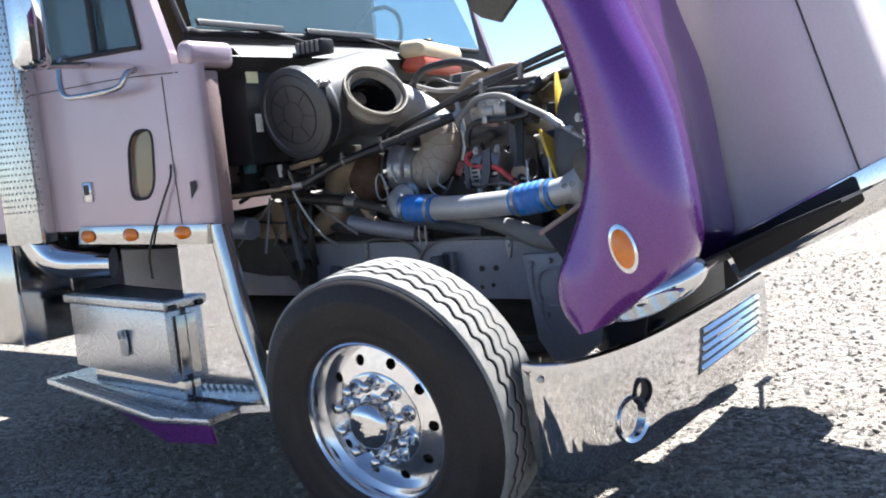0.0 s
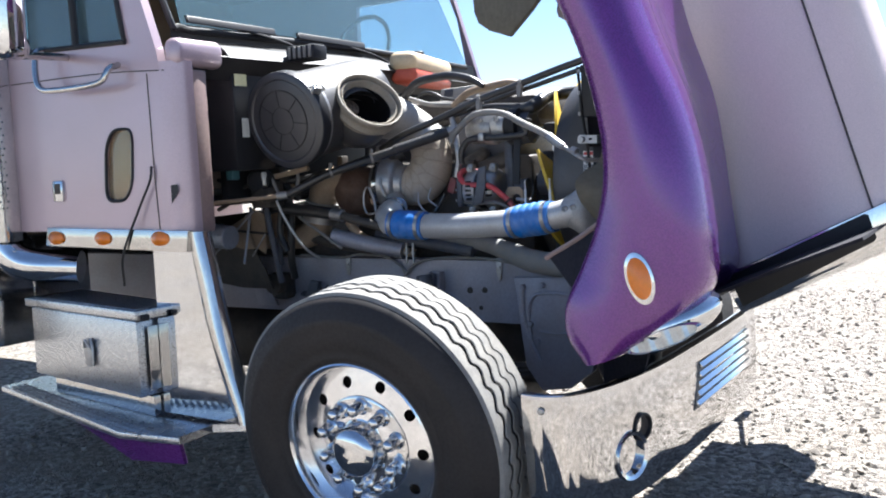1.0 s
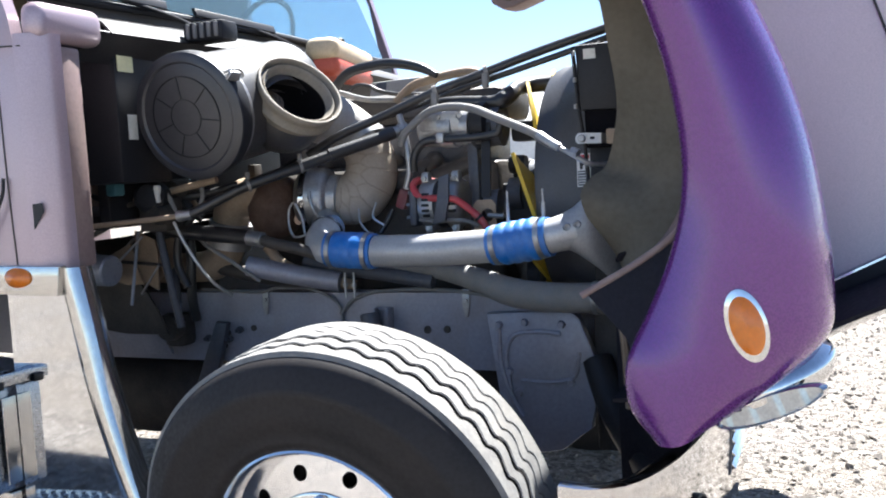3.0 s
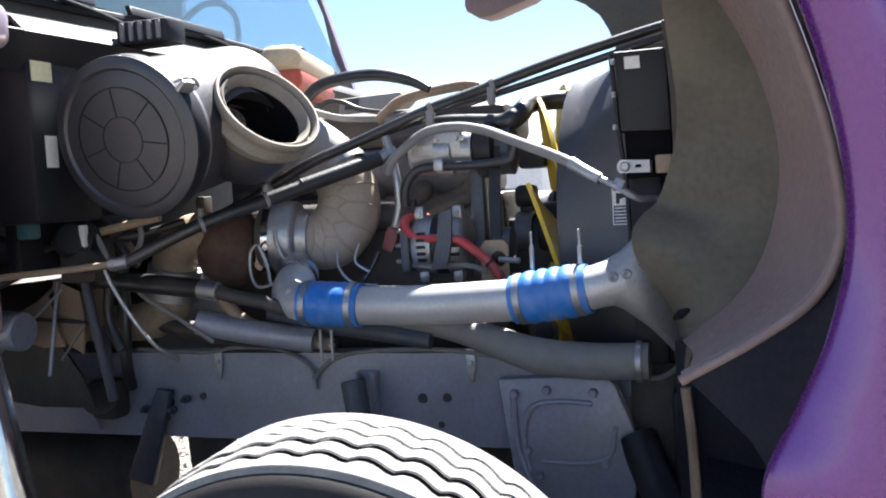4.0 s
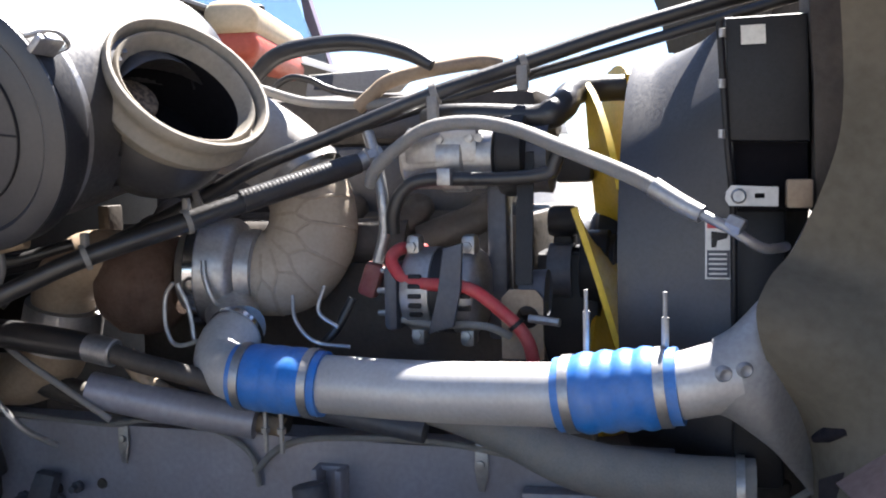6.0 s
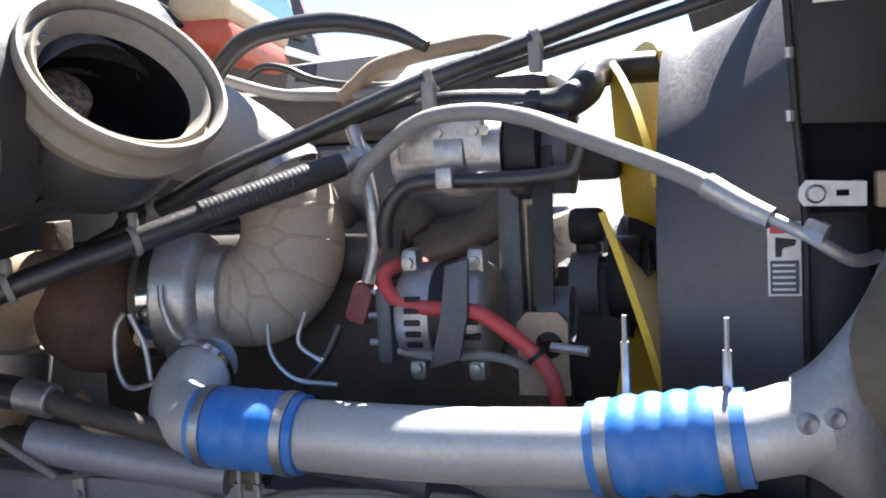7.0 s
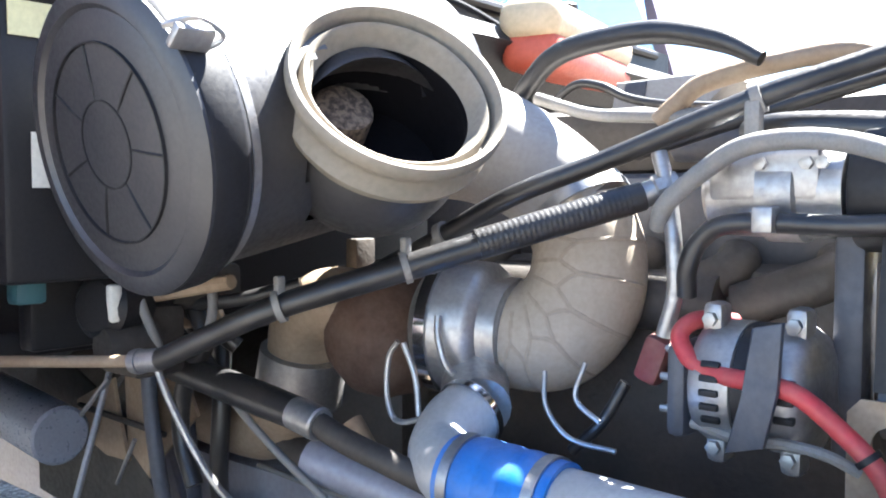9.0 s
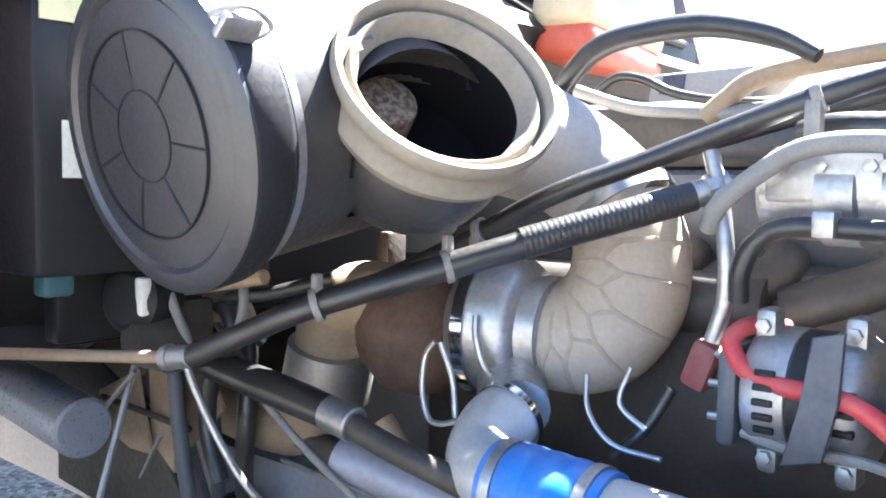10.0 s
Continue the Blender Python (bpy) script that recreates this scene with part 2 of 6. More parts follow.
TRAILER = mat("far white panel", (0.75, 0.75, 0.74), (0.7, 0.7, 0.7), rough=0.5, scale=1, fine=12, bump=0.02)
BARK = mat("pale bark", (0.3, 0.26, 0.22), (0.2, 0.17, 0.14), rough=0.9, scale=8, fine=50, bump=0.4)
ROOFGREY = mat("grey roofing", (0.4, 0.4, 0.4), (0.34, 0.34, 0.34), rough=0.7, scale=1, fine=14, bump=0.1)


# ---------------------------------------------------------------- mesh helpers
ORIGIN = {}


def thing(name, base, label, category, kind="", group=""):
    e = new(name)
    e.location = base
    ORIGIN[e.name] = Vector(base)
    return tagged(e, label, category, group, kind)


def part(name, bm, material, parent, label="", sharp=38, thick=0.0):
    """Links bm, built in world metres, as one mesh under a thing or a part."""
    o = ORIGIN[parent.name]
    if thick:
        bmesh.ops.recalc_face_normals(bm, faces=bm.faces[:])
        bmesh.ops.solidify(bm, geom=bm.faces[:], thickness=thick)
    bmesh.ops.translate(bm, verts=bm.verts[:], vec=-o)
    bmesh.ops.recalc_face_normals(bm, faces=bm.faces[:])
    me = bpy.data.meshes.new(name)
    bm.to_mesh(me)
    bm.free()
    me.materials.append(material)
    me.shade_smooth()
    me.set_sharp_from_angle(angle=radians(sharp))
    ob = new(name, me)
    ob.parent = parent
    ORIGIN[ob.name] = o
    return tagged(ob, label)


link_part = part


def basis(axis):
    w = Vector(axis).normalized()
    u = w.cross(Vector((0, 0, 1)))
    u = u.normalized() if u.length > 1e-4 else Vector((1, 0, 0))
    return u, w.cross(u), w


def box(bm, c, s, bevel=0.004, turn=None, seg=2):
    r = bmesh.ops.create_cube(bm, size=1.0)
    vs = r["verts"]
    bmesh.ops.scale(bm, verts=vs, vec=s)
    if bevel:
        es = list({e for v in vs for e in v.link_edges})
        g = bmesh.ops.bevel(bm, geom=es, offset=min(bevel, min(s) * 0.45), segments=seg, affect="EDGES", profile=0.5)
        vs = list({v for f in g["faces"] for v in f.verts} | {v for v in vs if v.is_valid})
        vs = list({v for v0 in vs for f in v0.link_faces for v in f.verts})
    m = Matrix.Translation(c) @ (turn.to_4x4() if turn else Matrix())
    bmesh.ops.transform(bm, verts=vs, matrix=m)
    return bm


def lathe(bm, profile, origin, axis, seg=48, u=None):
    """Turns (radius, along) pairs round the axis through origin."""
    a, b, w = basis(axis)
    o = Vector(origin)
    rings = []
    for r, h in profile:
        if r < 1e-5:
            rings.append([bm.verts.new(o + w * h)])
        else:
            rings.append([bm.verts.new(o + w * h + (a * math.cos(k * math.tau / seg) + b * math.sin(k * math.tau / seg)) * r) for k in range(seg)])
    for p, q in zip(rings, rings[1:]):
        for k in range(seg):
            j = (k + 1) % seg
            f = [p[k % len(p)], p[j % len(p)], q[j % len(q)], q[k % len(q)]]
            f = list(dict.fromkeys(f))
            if len(f) > 2:
                bm.faces.new(f)
    return bm


def rod(bm, p0, p1, r, seg=16, r1=None, bevel=0.1):
    p0, p1 = Vector(p0), Vector(p1)
    r1 = r if r1 is None else r1
    h = (p1 - p0).length
    e = min(bevel * r, h * 0.2)
    return lathe(bm, [(0, 0), (r - e, 0), (r, e), (r1, h - e), (r1 - e, h), (0, h)], p0, p1 - p0, seg)


def spline(pts, steps=8):
    """Points of a smooth curve through pts."""
    p = [Vector(q) for q in pts]
    p = [p[0] * 2 - p[1], *p, p[-1] * 2 - p[-2]]
    out = []
    for i in range(1, len(p) - 2):
        a, b, c, d = p[i - 1:i + 3]
        for k in range(steps):
            t = k / steps
            out.append(0.5 * (2 * b + (c - a) * t + (2 * a - 5 * b + 4 * c - d) * t * t + (3 * b - a - 3 * c + d) * t ** 3))
    return out + [p[-2]]


def tube(bm, pts, r, seg=12, steps=8, hollow=0.0, wave=None):
    """A round hose through pts. r: one radius, or one for each point. wave(s): a factor along its length, 0 to 1."""
    line = spline(pts, steps)
    n = len(line)
    radii = [r] * len(pts) if not isinstance(r, (list, tuple)) else list(r)
    u = None
    rings = []
    for i, q in enumerate(line):
        w = (line[min(i + 1, n - 1)] - line[max(i - 1, 0)]).normalized()
        u = basis(w)[0] if u is None else (u - w * u.dot(w)).normalized()
        v = w.cross(u)
        s = i / (n - 1)
        f = s * (len(radii) - 1)
        k = min(int(f), len(radii) - 2)
        rad = radii[k] + (radii[k + 1] - radii[k]) * (f - k)
        if wave:
            rad *= wave(s)
        rings.append([bm.verts.new(q + (u * math.cos(a * math.tau / seg) + v * math.sin(a * math.tau / seg)) * rad) for a in range(seg)])
    for p, q in zip(rings, rings[1:]):
        for k in range(seg):
            bm.faces.new((p[k], p[(k + 1) % seg], q[(k + 1) % seg], q[k]))
    if not hollow:
        bm.faces.new(rings[0][::-1])
        bm.faces.new(rings[-1])
    return bm


def band(bm, c, axis, r, width, thick=0.004, seg=32):
    """A hose clamp or ring round an axis."""
    h = width / 2
    return lathe(bm, [(r, -h), (r + thick, -h), (r + thick, h), (r, h), (r, -h)], c, axis, seg)


def plate(bm, pts, depth, bevel=0.0):
    """A closed outline in space, thickened by the vector depth."""
    d = Vector(depth)
    a = [bm.verts.new(Vector(p)) for p in pts]
    b = [bm.verts.new(Vector(p) + d) for p in pts]
    n = len(a)
    fs = [bm.faces.new(a[::-1]), bm.faces.new(b)]
    for k in range(n):
        bm.faces.new((a[k], a[(k + 1) % n], b[(k + 1) % n], b[k]))
    if bevel:
        es = list({e for f in fs for e in f.edges})
        bmesh.ops.bevel(bm, geom=es, offset=bevel, segments=2, affect="EDGES", profile=0.5)
    return bm


def sheet(bm, rows):
    """A skin through rows of points of equal count."""
    vs = [[bm.verts.new(Vector(p)) for p in row] for row in rows]
    for a, b in zip(vs, vs[1:]):
        for k in range(len(a) - 1):
            bm.faces.new((a[k], a[k + 1], b[k + 1], b[k]))
    return bm


def smooth_row(pts, steps=6):
    return spline(pts, steps)


def holed(bm, outlines, depth):
    """A flat plate with holes: the first outline is its rim. All outlines lie in one plane."""
    edges = []
    for line in outlines:
        vs = [bm.verts.new(Vector(p)) for p in line]
        edges += [bm.edges.new((vs[k], vs[(k + 1) % len(vs)])) for k in range(len(vs))]
    g = bmesh.ops.triangle_fill(bm, use_beauty=True, edges=edges)
    faces = [f for f in g["geom"] if isinstance(f, bmesh.types.BMFace)]
    r = bmesh.ops.extrude_face_region(bm, geom=faces)
    bmesh.ops.translate(bm, verts=[v for v in r["geom"] if isinstance(v, bmesh.types.BMVert)], vec=Vector(depth))
    return bm


def circle(c, axis, r, n=24, ru=None):
    a, b, _ = basis(axis)
    c = Vector(c)
    return [c + a * math.cos(k * math.tau / n) * r + b * math.sin(k * math.tau / n) * (ru or r) for k in range(n)]


def B():
    return bmesh.new()


GROUND = -0.028


# ---------------------------------------------------------------- ground
def grid_ground():
    bm = B()
    lines = [-400, -120, -40, -14, -6, -3, 0, 3, 6, 14, 40, 120, 400]
    sheet(bm, [[(x, y, GROUND) for x in lines] for y in lines])
    me = bpy.data.meshes.new("ground")
    bm.to_mesh(me)
    bm.free()
    me.materials.append(GRAVEL)
    return tagged(new("ground", me), "pale grey and tan gravel yard in sunlight", "ground", kind="structure")


grid_ground()


def loose_gravel():
    """Pebbles of many sizes lying on the yard."""
    rng = random.Random(4)
    verts, faces = [], []
    base = [Vector(v) for v in ((1, 0, 0), (0, 1, 0), (-1, 0, 0), (0, -1, 0), (0, 0, 1), (0, 0, -0.6))]
    tri = [(0, 1, 4), (1, 2, 4), (2, 3, 4), (3, 0, 4), (1, 0, 5), (2, 1, 5), (3, 2, 5), (0, 3, 5)]
    for i in range(17000):
        far = rng.random() ** 1.6
        x, y = rng.uniform(-3.2, 3.6), -1.6 + 9.5 * far
        s = rng.choice((0.006, 0.008, 0.01, 0.012, 0.016, 0.022)) * rng.uniform(0.7, 1.3)
        turn = Euler((rng.uniform(-0.6, 0.6), rng.uniform(-0.6, 0.6), rng.uniform(0, 6.3))).to_matrix()
        o = len(verts)
        for v in base:
            w = turn @ Vector((v.x * s * rng.uniform(0.7, 1.4), v.y * s * rng.uniform(0.6, 1.1), v.z * s * rng.uniform(0.5, 0.9)))
            verts.append((x + w.x, y + w.y, GROUND + s * 0.25 + w.z))
        faces += [(a + o, b + o, c + o) for a, b, c in tri]
    me = bpy.data.meshes.new("loose_gravel")
    me.from_pydata(verts, [], faces)
    m = mat("pebbles", (0.37, 0.33, 0.285), (0.17, 0.15, 0.13), rough=0.9, scale=25, fine=300, bump=0.2, mix=0.3)
    me.materials.append(m)
    return tagged(new("loose_gravel", me), "loose angular gravel stones of mixed tan and grey", "gravel", kind="stuff")


loose_gravel()

# ---------------------------------------------------------------- the truck
truck = thing("truck", (0, 0.95, GROUND), "purple and lilac conventional road tractor, hood tipped open over its engine", "truck")


def frame_rail(y, side):
    bm = B()
    t, w, z0, z1, x0, x1 = 0.012, 0.085, 0.768, 1.036, -4.2, 0.36
    prof = [(0, z0), (0, z1), (w, z1), (w, z1 - t), (t, z1 - t), (t, z0 + t), (w, z0 + t), (w, z0)]
    plate(bm, [(x0, y + side * a, b) for a, b in prof], (x1 - x0, 0, 0), 0.003)
    return part("frame_rail", bm, RAIL, truck, "grey painted steel chassis rail")


near_rail = frame_rail(0.95, 1)
frame_rail(1.81, -1)


def rail_fittings():
    # front spring hanger plate, with a raised rim and bolts
    bm = B()
    outline = [(0.085, 0.972), (0.37, 0.985), (0.402, 0.96), (0.447, 0.84), (0.45, 0.7), (0.43, 0.6), (0.33, 0.52), (0.2, 0.5), (0.13, 0.6), (0.112, 0.77)]
    plate(bm, [(x, 0.905, z) for x, z in outline], (0, 0.044, 0), 0.006)
    h = part("hanger_bracket", bm, RAIL, truck, "grey cast spring hanger bolted to the rail")
    bm = B()
    tube(bm, [(0.125, 0.902, 0.93), (0.13, 0.90, 0.8), (0.16, 0.90, 0.7), (0.2, 0.90, 0.63)], 0.009, 8)
    part("rib", bm, RAIL, h)
    bm = B()
    tube(bm, [(0.16, 0.902, 0.72), (0.15, 0.9, 0.83), (0.18, 0.9, 0.9), (0.26, 0.9, 0.915), (0.34, 0.9, 0.91)], 0.008, 8)
    part("rib", bm, RAIL, h)
    bm = B()
    tube(bm, [(0.2, 0.902, 0.75), (0.3, 0.9, 0.748), (0.38, 0.9, 0.77), (0.4, 0.9, 0.85)], 0.007, 8)
    part("rib", bm, RAIL, h)
    for x, z in ((0.13, 0.935), (0.22, 0.945), (0.345, 0.94), (0.16, 0.78), (0.37, 0.75), (0.19, 0.71)):
        bm = B()
        lathe(bm, [(0, -0.018), (0.010, -0.018), (0.013, -0.012), (0.013, 0.0), (0, 0)], (x, 0.905, z), (0, 1, 0), 6)
        part("bolt", bm, RAIL, h)
    # upright gusset on the web, two clips, bolts and holes
    bm = B()
    box(bm, (-0.342, 0.93, 0.915), (0.013, 0.046, 0.14), 0.003)
    box(bm, (-0.29, 0.93, 0.915), (0.013, 0.046, 0.14), 0.003)
    box(bm, (-0.316, 0.943, 0.98), (0.066, 0.02, 0.012), 0.003)
    box(bm, (-0.316, 0.945, 0.865), (0.05, 0.016, 0.04), 0.003)
    part("gusset", bm, RAIL, near_rail)
    for x in (0.0, -0.812):
        bm = B()
        plate(bm, [(x - 0.012, 0.945, 1.05), (x + 0.012, 0.945, 1.05), (x + 0.014, 0.943, 1.0), (x + 0.006, 0.943, 0.955), (x - 0.006, 0.943, 0.955), (x - 0.014, 0.943, 1.0)], (0, -0.006, 0), 0.002)
        lathe(bm, [(0, 0), (0.008, 0), (0.008, 0.01), (0, 0.012)], (x, 0.94, 1.01), (0, -1, 0), 10)
        part("line_clip", bm, DULL_ALU, near_rail, "thin metal line clip")
    for x, z, r in ((-0.153, 0.905, 0.013), (-0.079, 0.908, 0.012), (-0.88, 0.9, 0.011), (-0.1, 0.83, 0.009), (-0.16, 0.82, 0.009), (-0.47, 0.84, 0.009), (-1.0, 0.88, 0.012), (-1.02, 0.83, 0.012)):
        bm = B()
        lathe(bm, [(0, -0.004), (r, -0.004), (r, 0.0), (r * 1.1, 0.001), (0, 0.001)], (x, 0.948, z), (0, 1, 0), 12)
        part("bolt_hole", bm, CAST, near_rail)
    # thin line along the rail top
    bm = B()
    tube(bm, [(-1.1, 0.94, 1.05), (-0.85, 0.935, 1.04), (-0.75, 0.935, 1.055), (-0.6, 0.935, 1.05), (-0.5, 0.935, 1.0), (-0.48, 0.935, 0.93)], 0.006, 8)
    part("air_line", bm, GREYHOSE, near_rail)
    bm = B()
    tube(bm, [(-0.49, 0.935, 0.96), (-0.42, 0.935, 1.02), (-0.3, 0.935, 1.045), (-0.05, 0.94, 1.045), (0.25, 0.935, 1.0), (0.45, 0.92, 0.98), (0.53, 0.88, 0.99), (0.6, 0.84, 1.05)], 0.007, 8)
    part("air_line", bm, GREYHOSE, near_rail)


rail_fittings()


# ---- front wheel
def front_wheel(c):
    cx, cy, cz = c
    lean = Matrix.Translation(c) @ Matrix.Rotation(radians(6.5), 4, "X") @ Matrix.Translation(-Vector(c))

    def part(name, bm, material, parent, label="", sharp=38):
        bmesh.ops.transform(bm, verts=bm.verts[:], matrix=lean)
        return link_part(name, bm, material, parent, label, sharp)

    R = 0.543
    bm = B()
    prof = [(0.292, 0.03), (0.302, 0.0), (0.318, -0.008), (0.33, -0.012), (0.34, -0.008), (0.36, -0.018), (0.405, -0.024), (0.44, -0.021), (0.452, -0.024), (0.462, -0.018), (0.505, 0.002), (0.525, 0.02),
            (R - 0.016, 0.036), (R - 0.014, 0.15), (R - 0.016, 0.26), (0.525, 0.28), (0.45, 0.315), (0.38, 0.315), (0.31, 0.30), (0.292, 0.27)]
    lathe(bm, prof, (cx, cy, cz), (0, 1, 0), 96)
    tyre = part("wheel", bm, RUBBER, truck, "black steer tyre with dusty zigzag tread, coloured sunlit-pale, on a polished disc", sharp=50)
    # ribs of the tread, with zigzag edges
    n, edges, zig = 40, (0.022, 0.078, 0.126, 0.174, 0.222, 0.28), 0.01
    steps = (-1.0, -0.75, 0.1, 0.75, 1.0, 0.55)
    for k in range(5):
        a, b = edges[k] + 0.0045, edges[k + 1] - 0.0045
        bm = B()
        rows = []
        for i in range(6 * n + 1):
            ang = i * math.tau / (6 * n)
            z0 = zig * steps[i % 6]
            ea, eb = (0 if k == 0 else z0), (0 if k == 4 else z0)
            rr = R - 0.003 * abs(k - 2)
            skin = [(rr - 0.003, a + ea), (rr, a + ea + 0.003), (rr, b + eb - 0.003), (rr - 0.003, b + eb)]
            if k == 0:
                skin.insert(0, (R - 0.018, a - 0.004))
            if k == 4:
                skin.append((R - 0.018, b + 0.004))
            rows.append([(cx + r * math.cos(ang), cy + y, cz + r * math.sin(ang)) for r, y in skin])
        sheet(bm, rows)
        part("tread_rib", bm, TREAD, tyre, "dusty zigzag tread rib, coloured sunlit-pale")
    # rim and disc
    bm = B()
    lathe(bm, [(0.283, 0.25), (0.283, 0.1), (0.283, 0.04), (0.288, 0.008), (0.297, -0.004), (0.303, 0.0), (0.303, 0.01), (0.294, 0.02), (0.291, 0.26)], (cx, cy, cz), (0, 1, 0), 96)
    part("rim", bm, WHEEL_ALU, tyre, "polished aluminium rim lip")
    bm = B()
    holes = [circle((cx + 0.222 * math.cos(a), cy + 0.055, cz + 0.222 * math.sin(a)), (0, 1, 0), 0.02, 16) for a in [math.radians(33 + 36 * k) for k in range(10)]]
    holed(bm, [circle((cx, cy + 0.055, cz), (0, 1, 0), 0.284, 96), circle((cx, cy + 0.055, cz), (0, 1, 0), 0.10, 48), *holes], (0, 0.022, 0))
    for v in bm.verts:
        v.co.y += 0.24 * (math.hypot(v.co.x - cx, v.co.z - cz) - 0.2)
    part("disc", bm, WHEEL_ALU, tyre, "polished disc with round hand holes", sharp=30)
    bm = B()
    lathe(bm, [(0.282, 0.0585), (0.05, 0.06)], (cx, cy + 0.10, cz), (0, 1, 0), 48)
    part("brake_drum", bm, CAST, tyre)
    bm = B()
    lathe(bm, [(0.178, 0.055), (0.174, 0.046), (0.165, 0.042), (0.104, 0.036), (0.092, 0.03), (0.088, 0.0), (0.086, -0.022), (0.078, -0.036), (0.06, -0.046), (0.03, -0.053), (0, -0.055)], (cx, cy, cz), (0, 1, 0), 64)
    part("hub_cap", bm, CHROME, tyre, "domed chrome hub cover")
    for k in range(10):
        a = math.radians(15 + 36 * k)
        p = Vector((cx + 0.1425 * math.cos(a), cy + 0.042, cz + 0.1425 * math.sin(a)))
        bm = B()
        lathe(bm, [(0.03, 0.0), (0.03, 0.008), (0.022, 0.014), (0.021, 0.05), (0.019, 0.06), (0.012, 0.067), (0, 0.069)], p, (0, -1, 0), 14)
        part("lug_nut_cover", bm, CHROME, tyre)
    return tyre


front_wheel((0.006, -0.108, 0.516))


def suspension():
    bm = B()
    for k in range(3):
        tube(bm, [(-0.9, 1.0, 0.70 - 0.02 * k), (-0.4, 1.0, 0.60 - 0.02 * k), (0.0, 1.0, 0.57 - 0.02 * k), (0.3, 1.0, 0.62 - 0.02 * k)], 0.02, 6)
    part("leaf_spring", bm, CAST, truck)
    bm = B()
    tube(bm, [(0, 0.2, 0.52), (0, 0.45, 0.48), (0, 1.38, 0.44), (0, 2.3, 0.48)], 0.06, 10)
    part("front_axle", bm, CAST, truck)
    bm = B()
    rod(bm, (-0.25, 0.80, 0.6), (-0.32, 0.84, 0.98), 0.035)
    rod(bm, (-0.24, 0.8, 0.5), (-0.26, 0.81, 0.7), 0.045)
    part("shock_absorber", bm, BLUEGREY, truck)


suspension()


def undercarriage():
    bm = B()
    box(bm, (0.25, 1.38, 0.72), (0.3, 0.84, 0.26), 0.03)
    part("front_cross_member", bm, CAST, truck)
    bm = B()
    box(bm, (0.5, 0.985, 0.76), (0.13, 0.05, 0.5), 0.01)
    part("radiator_support", bm, CAST, truck, "dark radiator support leg")
    bm = B()
    tube(bm, [(-0.7, 1.38, 0.72), (-0.3, 1.38, 0.66), (0.15, 1.38, 0.62)], 0.2, 16)
    part("oil_pan", bm, CAST, truck)
    bm = B()
    tube(bm, [(-3.5, 1.38, 0.95), (-2.0, 1.38, 0.95), (-1.1, 1.38, 1.0)], [0.2, 0.28, 0.34], 18)
    part("gearbox", bm, CAST, truck)
    bm = B()
    lathe(bm, [(0.2, 0), (0.45, -0.01), (0.52, 0.03), (0.52, 0.26), (0.45, 0.3), (0.2, 0.3)], (0.0, 2.5, 0.52), (0, 1, 0), 48)
    part("far_wheel", bm, RUBBER, truck)
    bm = B()
    tube(bm, [(-0.02, 0.3, 0.52), (-0.02, 0.4, 0.52)], 0.2, 24)
    part("brake_drum", bm, CAST, truck)
    bm = B()
    rod(bm, (-0.2, 0.36, 0.62), (-0.2, 0.62, 0.62), 0.085, 20)
    part("brake_chamber", bm, CAST, truck)


undercarriage()


